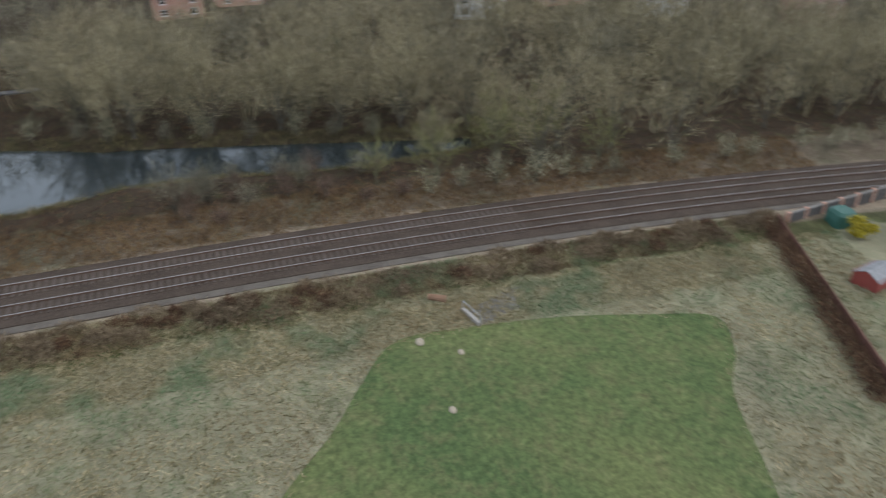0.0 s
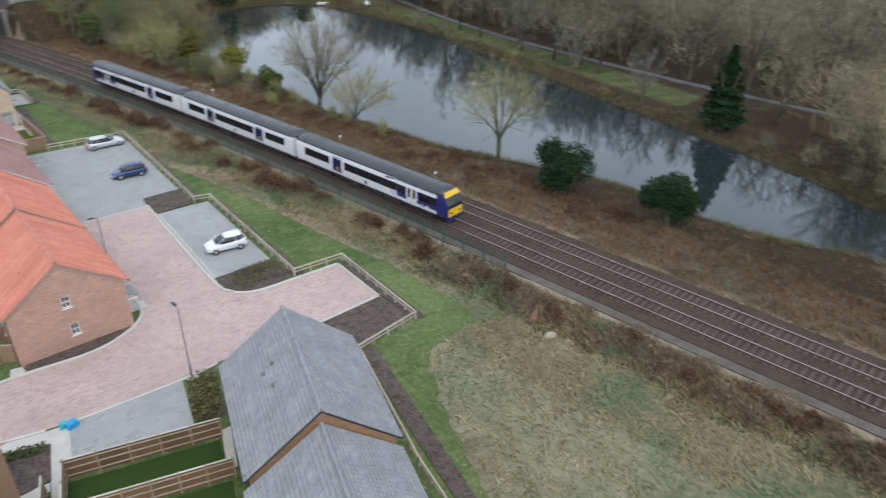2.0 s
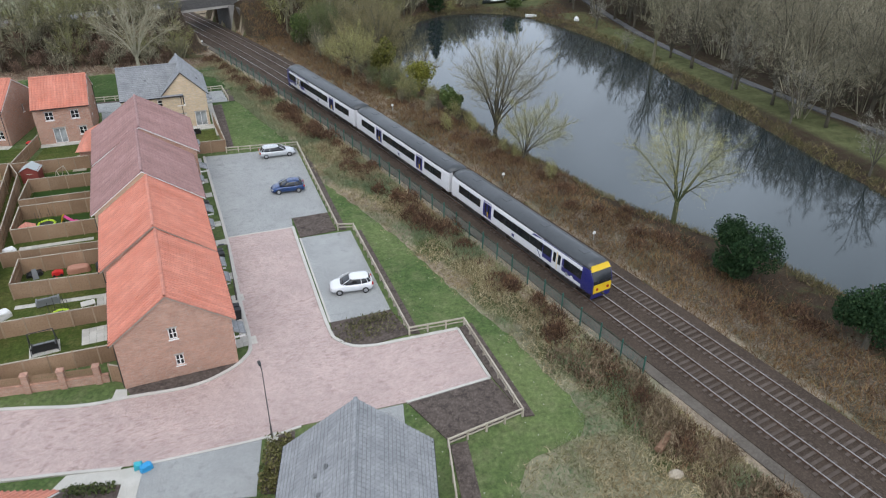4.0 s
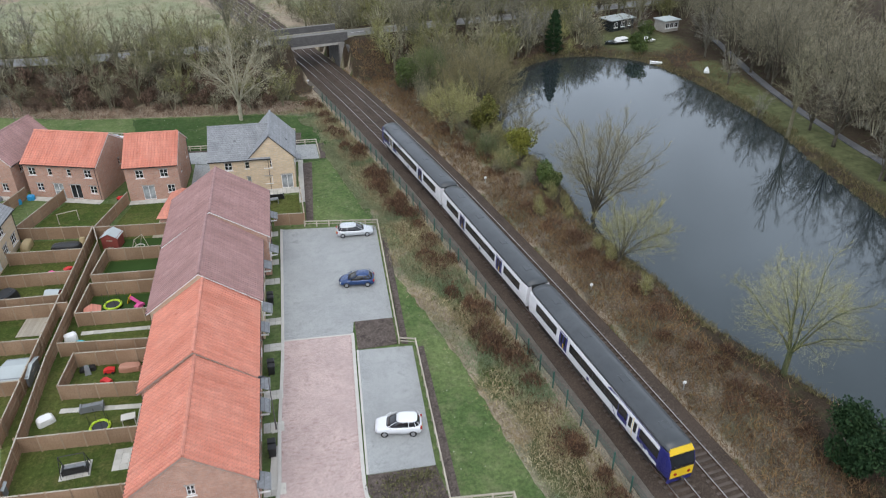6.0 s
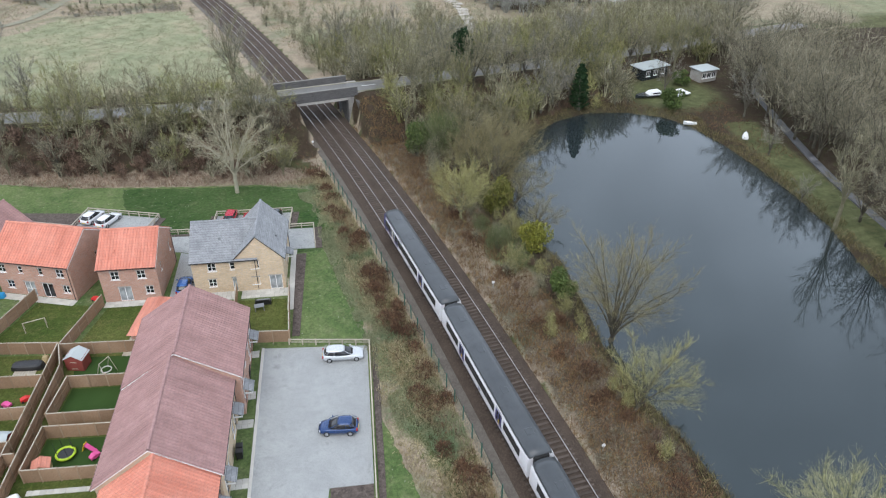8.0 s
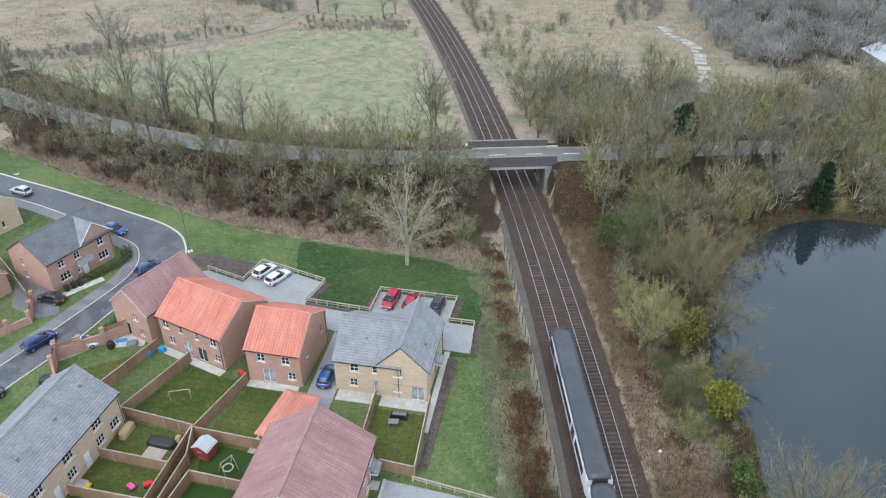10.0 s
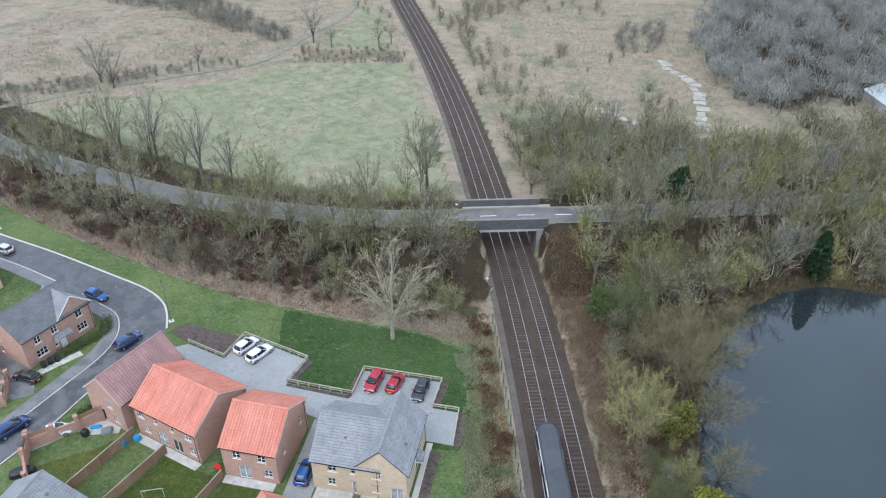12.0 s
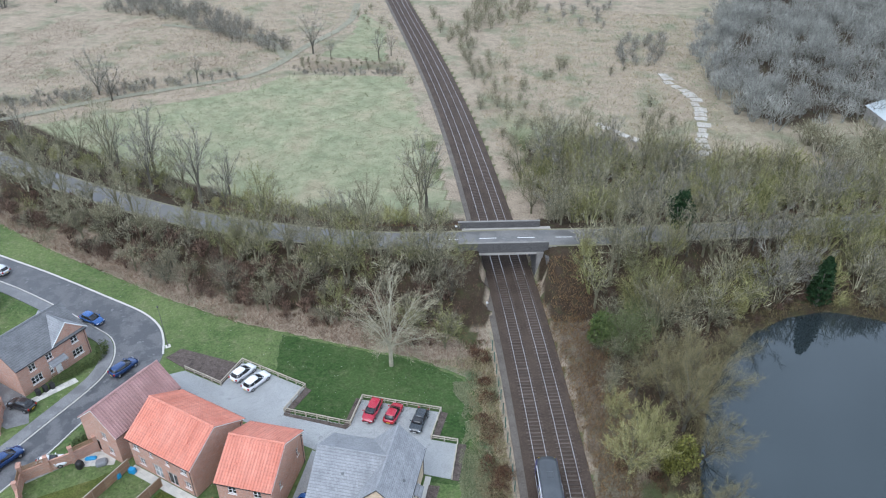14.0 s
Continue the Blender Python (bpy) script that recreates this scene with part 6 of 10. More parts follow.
def parked(a, b, colour, style, label, **kw):
    """A car with its tail at a and its nose at b."""
    (ax, ay), (bx, by) = a, b
    car((ax + bx) / 2, (ay + by) / 2, math.degrees(math.atan2(-(bx - ax), by - ay)), colour, style, label, **kw)


parked((-5.4, -1.7), (-0.6, -1.95), "silver", "estate", "silver-white estate car in the parking court", L=4.7)
parked((-1.9, -13.4), (-6.0, -12.9), "navy", "hatch", "dark blue hatchback in the parking court", L=4.0)
parked((-0.8, -37.2), (-4.9, -36.5), "white", "suv", "white compact crossover in a grey bay", L=4.1, H=1.62)
parked((-7.3, -57.8), (-7.0, -54.4), "red", "hatch", "red hatchback on a drive", L=4.0)
parked((-40.1, 34.4), (-38.4, 38.3), "white", "hatch", "white hatchback in the rear court")
parked((-37.6, 33.0), (-35.7, 37.0), "white", "estate", "white estate car in the rear court", L=4.5)
parked((-18.3, 34.3), (-18.9, 29.9), "red", "suv", "bright red car with dark roof glass", L=4.3)
parked((-15.9, 30.3), (-15.3, 34.2), "red", "hatch", "red coupe with a black rear", L=4.0)
parked((-11.6, 33.6), (-12.1, 29.4), "charcoal", "hatch", "dark grey hatchback in the rear court")
parked((-22.9, 13.2), (-22.9, 17.4), "blue", "hatch", "bright blue hatchback between two houses")
parked((-70.4, 44.6), (-66.3, 43.4), "blue", "hatch", "bright blue hatchback at the road bend")
parked((-57.9, 32.3), (-56.3, 36.2), "navy", "suv", "dark blue car on the estate road", L=4.4)
parked((-58.2, 15.3), (-55.0, 17.1), "white", "hatch", "small white car on a drive", L=3.7)
parked((-65.0, 24.4), (-69.2, 25.0), "black", "hatch", "black hatchback on a drive")
parked((-90.4, 53.3), (-95.2, 54.6), "silver", "estate", "silver estate car on the estate road", L=4.5)
parked((-90.1, 41.0), (-86.8, 43.6), "white", "suv", "white crossover on a drive")
parked((-63.7, 13.6), (-61.8, 17.8), "navy", "suv", "dark blue people carrier on the estate road", L=4.5)
parked((-62.8, 2.4), (-61.6, 6.9), "black", "estate", "black estate car at the kerb", L=4.6)

# ---- garden fences ----
pm_ = Shape()
front = [(0.02 + 1.76 * (k + e) / 13, -0.014 + 0.016 * (k % 2)) for k in range(13) for e in (0.02, 0.98)]
ringp = front + [(x, y + 0.02) for x, y in reversed(front)]
pm_.loft([[(x, y, z) for x, y in ringp] for z in (0.06, 1.72)])
panel_mesh = pm_.mesh("panel")
rm_ = Shape()
for z in (0.35, 0.95, 1.5):
    rm_.box(0.0, 0.014, z - 0.045, 1.8, 0.055, z + 0.045)
rails_mesh = rm_.mesh("rail")
cm_ = Shape()
cm_.box(-0.02, -0.05, 1.72, 1.82, 0.06, 1.765)
cap_mesh = cm_.mesh("capping")
po_ = Shape()
po_.box(-0.055, -0.055, 0, 0.055, 0.055, 1.82)
po_.add([(-0.055, -0.055, 1.82), (0.055, -0.055, 1.82), (0.055, 0.055, 1.82), (-0.055, 0.055, 1.82), (0, 0, 1.87)], [(0, 1, 4), (1, 2, 4), (2, 3, 4), (3, 0, 4)])
post_mesh = po_.mesh("post")
for me, mt in ((panel_mesh, "timber"), (rails_mesh, "timber"), (cap_mesh, "pale_timber"), (post_mesh, "post_timber")):
    me.materials.append(M[mt])


dark_panel = panel_mesh.copy()
dark_panel.materials[0] = M["brown_timber"]
dark_rails = rails_mesh.copy()
dark_rails.materials[0] = M["pale_timber"]
bright_cap = cap_mesh.copy()
bright_cap.materials[0] = M["slab"]


def garden_fence(a, b, label="close-boarded timber garden fence between lawns", high=1.0, kit=(panel_mesh, rails_mesh, cap_mesh)):
    a, b = Vector((*a, 0.0)), Vector((*b, 0.0))
    d = b - a
    n = max(1, round(d.length / 1.8))
    k = d.length / n / 1.8
    f = thing("garden_fence", Matrix.Translation(a) @ Matrix.Rotation(math.atan2(d.y, d.x), 4, 'Z'), label, "fence", "timber garden fences")
    for i in range(n + 1):
        x = i * 1.8 * k
        for me in ((post_mesh,) + tuple(kit) if i < n else (post_mesh,)):
            ob = new(me.name.split(".")[0], me)
            ob.parent = f
            ob.matrix_local = Matrix.Translation((x, 0, 0)) @ Matrix.Diagonal((1 if me is post_mesh else k, 1, high, 1))
    return f


# behind the terrace
for a, b in (((-35.0, 3.6), (-26.0, 2.9)), ((-35.1, 3.8), (-33.9, -0.2)), ((-33.9, -0.2), (-34.6, -22.2)), ((-34.6, -22.2), (-34.2, -39.4)), ((-32.5, -2.3), (-24.6, -2.9)), ((-32.6, -2.3), (-33.2, -7.9)), ((-33.2, -7.9), (-24.6, -8.4)),
             ((-33.0, -9.7), (-24.6, -10.3)), ((-33.0, -9.7), (-33.4, -15.3)), ((-33.4, -15.3), (-24.9, -15.8)), ((-34.0, -20.2), (-24.9, -21.2)), ((-32.0, -22.2), (-24.5, -22.8)), ((-32.1, -22.0), (-32.5, -26.8)), ((-32.5, -26.8), (-24.2, -27.8)),
             ((-34.5, -33.0), (-23.6, -33.6)), ((-34.2, -39.3), (-23.2, -39.9)),
             # west gardens
             ((-35.2, 3.9), (-35.6, -11.2)), ((-43.9, -1.0), (-35.2, -1.6)), ((-44.3, -6.1), (-35.4, -6.5)), ((-44.8, -11.0), (-35.7, -11.3)), ((-45.5, -12.5), (-34.6, -13.0)), ((-44.7, 5.2), (-35.2, 3.9)), ((-35.7, -11.3), (-36.2, -32)), ((-44.7, -18.6), (-35.8, -19.1)), ((-44.7, -25), (-36, -25.3)), ((-44.6, -30), (-36.1, -30.6)),
             # gardens of the detached houses
             ((-41.2, 15.6), (-44.8, 5.2)), ((-46.6, 17.5), (-50.0, 7.0)), ((-32.5, 13.0), (-35.0, 3.7)), ((-13.0, 2.4), (-9.1, 2.0)), ((-9.1, 2.0), (-9.4, 13.0)), ((-16.0, 12.9), (-15.8, 5.0))):
    garden_fence(a, b)
# new brown fences south of the access road
for a, b in (((-14.6, -60.75), (-23.9, -58.0)), ((-15.5, -64.65), (-25.1, -61.75)), ((-24.0, -58.1), (-25.0, -61.6)), ((-25.2, -62.0), (-27.0, -66.5)), ((-25.3, -58.5), (-26.5, -62.6))):
    garden_fence(a, b, "brown-stained board fence with pale rails and capping", 0.98, (dark_panel, dark_rails, bright_cap))
# across the tarmac road
for a, b in (((-82.5, 33.5), (-74.5, 27.5)), ((-74.5, 27.3), (-70.5, 24.3))):
    garden_fence(a, b)


def brick_wall(a, b, h, label, piers=()):
    a, b = Vector((*a, 0)), Vector((*b, 0))
    d = b - a
    n = d.length
    w = thing("garden_wall", Matrix.Translation(a) @ Matrix.Rotation(math.atan2(d.y, d.x), 4, 'Z'), label, "wall", "brick garden walls")
    s = Shape()
    s.box(0, -0.11, 0, n, 0.11, h)
    part("wall", s, M["red_brick"], w)
    s = Shape()
    s.box(-0.02, -0.14, h, n + 0.02, 0.14, h + 0.06)
    part("coping", s, M["red_brick"], w)
    for p in piers:
        s = Shape()
        s.box(p - 0.24, -0.24, 0, p + 0.24, 0.24, h + 0.95)
        s.box(p - 0.28, -0.28, h + 0.95, p + 0.28, 0.28, h + 1.03)
        part("pier", s, M["red_brick"], w)
    for p, q in zip(piers, piers[1:]):
        s = Shape()
        k = p + 0.3
        while k < q - 0.3:
            s.box(k, -0.02, h + 0.1, k + 0.1, 0.02, h + 0.8)
            k += 0.13
        s.box(p, 0.02, h + 0.2, q, 0.06, h + 0.28)
        s.box(p, 0.02, h + 0.62, q, 0.06, h + 0.7)
        part("infill_panel", s, M["timber"], w, "slatted timber panel between piers")
    return w


brick_wall((-35.2, -40.6), (-24.4, -42.4), 0.75, "red brick garden wall with piers and timber panels", (0.3, 2.6, 5.0, 7.6, 10.2))
garden_fence((-24.2, -42.5), (-22.9, -43.4), "timber side gate beside the terrace")
for a, b in (((-58.6, 13.3), (-54.2, 17.2)), ((-54.2, 17.2), (-52.2, 19.6)), ((-52.9, 5.6), (-57.5, 11.0)), ((-57.5, 11.0), (-58.6, 13.2))):
    brick_wall(a, b, 1.7, "red brick boundary wall by the estate road", (0.0, 3.0))
for a, b in (((-76.5, 20.0), (-71.2, 13.0)), ((-71.2, 13.0), (-66.9, 19.6)), ((-66.9, 19.6), (-69.6, 24.2))):
    brick_wall(a, b, 1.1, "buff-red garden wall by the footway", (0.0, 2.5, 5.0))

# ---- low timber rail fences ----
kp = Shape()
kp.box(-0.07, -0.07, 0, 0.07, 0.07, 0.85)
kp.add([(-0.07, -0.07, 0.85), (0.07, -0.07, 0.85), (0.07, 0.07, 0.85), (-0.07, 0.07, 0.85), (0, 0, 0.9)], [(0, 1, 4), (1, 2, 4), (2, 3, 4), (3, 0, 4)])
knee_post = kp.mesh("post")
kr = Shape()
kr.box(0, -0.06, 0.72, 1, 0.06, 0.84)
kr.box(0, -0.025, 0.36, 1, 0.025, 0.46)
knee_rail = kr.mesh("rail")
for me in (knee_post, knee_rail):
    me.materials.append(M["pale_timber"])


def rail_fence(pts, label="low weathered timber rail fence round the parking"):
    f = thing("rail_fence", Matrix.Translation((*pts[0], 0)), label, "fence", "low rail fences")
    for a, b in zip(pts, pts[1:]):
        a, b = Vector((*a, 0)), Vector((*b, 0))
        d = b - a
        n = max(1, round(d.length / 1.6))
        rot = Matrix.Rotation(math.atan2(d.y, d.x), 4, 'Z')
        for i in range(n):
            o = a + d * i / n - Vector((*pts[0], 0))
            for me, k in ((knee_post, 1), (knee_rail, d.length / n)):
                ob = new(me.name.split(".")[0], me)
                ob.parent = f
                ob.matrix_local = Matrix.Translation(o) @ rot @ Matrix.Diagonal((k, 1, 1, 1))
    ob = new("post", knee_post)
    ob.parent = f
    ob.matrix_local = Matrix.Translation(Vector((*pts[-1], 0)) - Vector((*pts[0], 0)))
    return f


rail_fence([(-9.2, 1.5), (0.1, 0.0), (-0.95, -25.0), (0.65, -25.5), (-0.15, -45.6), (4.85, -46.05), (4.3, -58.3), (-2.1, -59.1), (-5.8, -71.5), (-7.6, -80)])
rail_fence([(-48.2, 35.9), (-41.6, 33.7), (-40.5, 39.0), (-29.4, 35.4), (-30.7, 30.3), (-21.0, 29.5), (-20.7, 34.7), (-9.3, 34.2), (-9.7, 29.0), (-6.1, 28.9), (-5.9, 22.9)])

# ---- green mesh fence along the railway ----
fp = Shape()
fp.box(-0.05, -0.05, 0, 0.05, 0.05, 2.0)
mesh_post = fp.mesh("post")
fw = Shape()
for k in range(30):
    x = k / 30
    fw.quad((x - 0.003, 0, 0.05), (x + 0.003, 0, 0.05), (x + 0.003, 0, 1.85), (x - 0.003, 0, 1.85))
for k in range(10):
    z = 0.1 + k * 0.188
    fw.quad((0, 0.004, z - 0.005), (1, 0.004, z - 0.005), (1, 0.004, z + 0.005), (0, 0.004, z + 0.005))
mesh_panel = fw.mesh("mesh_panel")
mesh_post.materials.append(M["green_steel"])
mesh_panel.materials.append(M["green_steel"])
wire = thing("mesh_fence", Matrix.Identity(4), "dark green weld-mesh fence along the railway", "fence")
y = -57.0
while y < 52:
    a, b = by_track(y, -5.75), by_track(y + 2.6, -5.75)
    d = b - a
    rot = Matrix.Rotation(math.atan2(d.y, d.x), 4, 'Z')
    for me, k in ((mesh_post, 1), (mesh_panel, d.length)):
        ob = new(me.name.split(".")[0], me)
        ob.parent = wire
        ob.matrix_local = Matrix.Translation(a) @ rot @ Matrix.Diagonal((k, 1, 1, 1))
    y += 2.6

# ---- street lamps ----


M["lamp_grey"] = paint("lamp_column_grey", (0.11, 0.1, 0.1), 0.5, dirt=0.3)


def street_lamp(x, y, heading, h=6.0):
    l = thing("street_lamp", pose(x, y, 0, 0, 0, heading), "slim dark grey street lamp by the kerb", "street lamp", "street lamps")
    s = Shape()
    s.tube((0, 0, 0), (0, 0, 1.2), 0.08, 0.075, 10)
    s.tube((0, 0, 1.2), (0, 0, h), 0.045, 0.033, 10)
    part("pole", s, M["lamp_grey"], l)
    s = Shape()
    s.tube((0, 0, h), (0.35, 0, h + 0.12), 0.03, 0.03, 8)
    part("arm", s, M["black"], l)
    s = Shape()
    s.loft([[(0.3, -0.09, h + 0.08), (0.3, 0.09, h + 0.08), (0.3, 0.09, h + 0.18), (0.3, -0.09, h + 0.18)], [(0.8, -0.11, h + 0.13), (0.8, 0.11, h + 0.13), (0.8, 0.08, h + 0.19), (0.8, -0.08, h + 0.19)]])
    part("lantern", s, M["black"], l)
    s = Shape()
    s.box(-0.4, -0.4, 0.02, 0.4, 0.4, 0.07)
    part("base_slab", s, M["slab"], l)
    return l


street_lamp(-13.6, -53.45, 95, 6.4)
street_lamp(-13.3, -34.6, 180, 6.0)
street_lamp(-53.4, 40.4, 130, 7.2)
street_lamp(-98.8, 60.8, 70, 7.2)

# ---- garden things ----
for k, v, r in (("red_ply", (0.24, 0.05, 0.038), 0.7), ("lime", (0.45, 0.62, 0.03), 0.5), ("pink", (0.7, 0.09, 0.3), 0.5), ("toy_red", (0.62, 0.03, 0.03), 0.45), ("toy_green", (0.1, 0.6, 0.08), 0.45), ("toy_blue", (0.03, 0.3, 0.6), 0.45), ("toy_yellow", (0.8, 0.5, 0.03), 0.5), ("grey_plastic", (0.2, 0.21, 0.22), 0.55), ("tan_plastic", (0.42, 0.32, 0.17), 0.6), ("rattan", (0.13, 0.085, 0.055), 0.7), ("felt_roof", (0.42, 0.46, 0.46), 0.8), ("clay_plastic", (0.45, 0.22, 0.15), 0.6), ("turquoise", (0.05, 0.42, 0.5), 0.5)):
    M[k] = paint("paint_" + k, v, r, dirt=0.2)


def patio(x, y, rot, nx_, ny_, size=0.6, label="patio of pale square slabs"):
    """Slabs laid with open joints."""
    t = thing("patio", pose(x, y, 0.0, 0, 0, rot), label, "patio", "garden patios")
    s = Shape()
    g = 0.012
    s.box(g, g, 0.0, size - g, size - g, 0.05)
    me = s.mesh("slab")
    me.materials.append(M["slab"])
    for i in range(nx_):
        for j in range(ny_):
            o = new("slab", me)
            o.parent = t
            o.matrix_local = Matrix.Translation((i * size, j * size, 0.004 * random.random()))
    return t


def shed(x, y, rot, w, d, h, wall, roof, label):
    t = thing("garden_shed", pose(x, y, 0, 0, 0, rot), label, "shed", "garden sheds")
    s = Shape()
    n = round(w / 0.15)
    s.box(-w / 2, -d / 2, 0.05, w / 2, d / 2, h * 0.78)
    part("body", s, wall, t)
    for sgn in (-1, 1):
        g = Shape()
        g.add([(-w / 2, sgn * d / 2, h * 0.78), (w / 2, sgn * d / 2, h * 0.78), (0, sgn * d / 2, h)], [(0, 1, 2)])
        part("gable", g, wall, t)
        r = Shape()
        a, b = (0, h + 0.04), (sgn * (w / 2 + 0.12), h * 0.74)
        r.loft([[(a[0], y0, a[1] - 0.05), (b[0], y0, b[1] - 0.05), (b[0], y0, b[1]), (a[0], y0, a[1])] for y0 in (-d / 2 - 0.12, d / 2 + 0.12)])
        part("roof", r, roof, t)
    s = Shape()
    s.box(-0.38, -d / 2 - 0.03, 0.08, 0.38, -d / 2, h * 0.74)
    dr = part("door", s, wall, t)
    s = Shape()
    for z in (0.3, h * 0.55):
        s.box(-0.36, -d / 2 - 0.05, z, 0.36, -d / 2 - 0.03, z + 0.09)
    part("brace", s, M["pale_timber"], dr)
    return t


def wheelie_bin(x, y, rot, colour="black"):
    t = thing("wheelie_bin", pose(x, y, 0, 0, 0, rot), "dark plastic wheelie bin by the house", "bin", "wheelie bins")
    s = Shape()
    s.loft([[(-0.22, -0.25, 0.06), (0.22, -0.25, 0.06), (0.22, 0.25, 0.06), (-0.22, 0.25, 0.06)], [(-0.28, -0.33, 0.98), (0.28, -0.33, 0.98), (0.28, 0.33, 0.98), (-0.28, 0.33, 0.98)]])
    part("body", s, M[colour], t)
    s = Shape()
    s.loft([[(-0.3, -0.36, 0.98), (0.3, -0.36, 0.98), (0.3, 0.36, 0.98), (-0.3, 0.36, 0.98)], [(-0.27, -0.3, 1.07), (0.27, -0.3, 1.07), (0.27, 0.3, 1.09), (-0.27, 0.3, 1.09)]])
    part("lid", s, M[colour], t)
    for sx in (-0.24, 0.24):
        w = Shape()
        w.tube((sx - 0.03, 0.27, 0.1), (sx + 0.03, 0.27, 0.1), 0.1, 0.1, 10)
        part("wheel", w, M["rubber"], t)
    return t


def ring_shape(R, r, z, n=24, k=6):
    s = Shape()
    rings = []
    for i in range(n + 1):
        a = 2 * math.pi * i / n
        rings.append([((R + r * math.cos(b)) * math.cos(a), (R + r * math.cos(b)) * math.sin(a), z + r * math.sin(b)) for b in [2 * math.pi * q / k for q in range(k)]])
    s.loft(rings, closed=True, caps=False)
    return s


def trampoline(x, y, R=1.35, rim="lime", h=0.55):
    t = thing("trampoline", pose(x, y, 0, 0, 0, 0), "round trampoline with a lime padded rim", "trampoline")
    part("rim", ring_shape(R, 0.13, h), M[rim], t, smooth=True)
    s = Shape()
    s.tube((0, 0, h - 0.03), (0, 0, h + 0.0), R, R, 24)
    part("bed", s, M["black"], t)
    for k in range(6):
        a = k * math.pi / 3
        p = Shape()
        p.tube((R * math.cos(a), R * math.sin(a), 0), (R * math.cos(a), R * math.sin(a), h + 1.5), 0.025, 0.02, 6)
        part("pole", p, M["black"], t)


def frame_swing(x, y, rot, label, mat, w=2.0, h=1.9, seat=None):
    t = thing("swing_frame", pose(x, y, 0, 0, 0, rot), label, "swing")
    for sx in (-w / 2, w / 2):
        for sy in (-0.7, 0.7):
            p = Shape()
            p.tube((sx, sy, 0), (sx * 0.92, 0, h), 0.035, 0.035, 6)
            part("leg", p, M[mat], t)
    p = Shape()
    p.tube((-w / 2 * 0.95, 0, h), (w / 2 * 0.95, 0, h), 0.035, 0.035, 6)
    part("bar", p, M[mat], t)
    if seat:
        o = part("seat", ring_shape(0.55, 0.07, 0.6), M[seat], t, smooth=True)
        for sx in (-0.5, 0.5):
            q = Shape()
            q.tube((sx, 0, 0.62), (sx * 0.6, 0, h), 0.012, 0.012, 5)
            part("rope", q, M["black"], t)


def goal(x, y, rot):
    t = thing("football_goal", pose(x, y, 0, 0, 0, rot), "small white football goal on a lawn", "goal")
    for a, b in (((-1.2, 0, 0), (-1.2, 0, 1.5)), ((1.2, 0, 0), (1.2, 0, 1.5)), ((-1.2, 0, 1.5), (1.2, 0, 1.5)), ((-1.2, 0, 1.5), (-1.2, 1.1, 0)), ((1.2, 0, 1.5), (1.2, 1.1, 0))):
        p = Shape()
        p.tube(a, b, 0.05, 0.05, 8)
        part("bar", p, M["pale_timber"], t)


def bench_set(x, y, rot, mat="rattan", label="brown rattan garden sofa", swing=False):
    t = thing("garden_sofa", pose(x, y, 0, 0, 0, rot), label, "garden seat", "garden seats")
    s = Shape()
    s.box(-0.85, -0.4, 0.12, 0.85, 0.4, 0.42)
    part("seat", s, M[mat], t)
    s = Shape()
    s.loft([[(-0.85, 0.3, 0.4), (0.85, 0.3, 0.4), (0.85, 0.42, 0.4), (-0.85, 0.42, 0.4)], [(-0.85, 0.42, 0.9), (0.85, 0.42, 0.9), (0.85, 0.5, 0.9), (-0.85, 0.5, 0.9)]])
    part("backrest", s, M[mat], t)
    for sx in (-0.92, 0.92):
        s = Shape()
        s.box(sx - 0.07, -0.4, 0.1, sx + 0.07, 0.45, 0.62)
        part("armrest", s, M[mat], t)
    for sx in (-0.42, 0.42):
        s = Shape()
        s.box(sx - 0.39, -0.37, 0.42, sx + 0.39, 0.3, 0.54)
        part("cushion", s, M["grey_plastic"], t)


def garden_table(x, y, mat="rattan"):
    t = thing("garden_table", pose(x, y, 0, 0, 0, 8), "low garden table on the patio", "table", "garden tables")
    s = Shape()
    s.box(-0.6, -0.4, 0.66, 0.6, 0.4, 0.72)
    part("tabletop", s, M[mat], t)
    for sx in (-0.52, 0.52):
        for sy in (-0.33, 0.33):
            s = Shape()
            s.box(sx - 0.035, sy - 0.035, 0, sx + 0.035, sy + 0.035, 0.66)
            part("leg", s, M[mat], t)


def covered(x, y, rot, w, d, h, label="black weatherproof cover over garden furniture", mat="black", name="covered_furniture", category="garden cover"):
    """A sagging cover or soft heap."""
    t = thing(name, pose(x, y, 0, 0, 0, rot), label, category)
    s = Shape()
    rings = []
    for z, k in ((0.02, 1.0), (h * 0.55, 0.97), (h * 0.85, 0.9), (h, 0.7)):
        rings.append([(w / 2 * k * math.copysign(abs(math.cos(a)) ** 0.5, math.cos(a)) + random.uniform(-0.04, 0.04), d / 2 * k * math.copysign(abs(math.sin(a)) ** 0.5, math.sin(a)) + random.uniform(-0.04, 0.04), z + random.uniform(-0.04, 0.04) * (z > 0.1)) for a in [2 * math.pi * q / 14 for q in range(14)]])
    s.loft(rings)
    part("cover", s, M[mat], t)


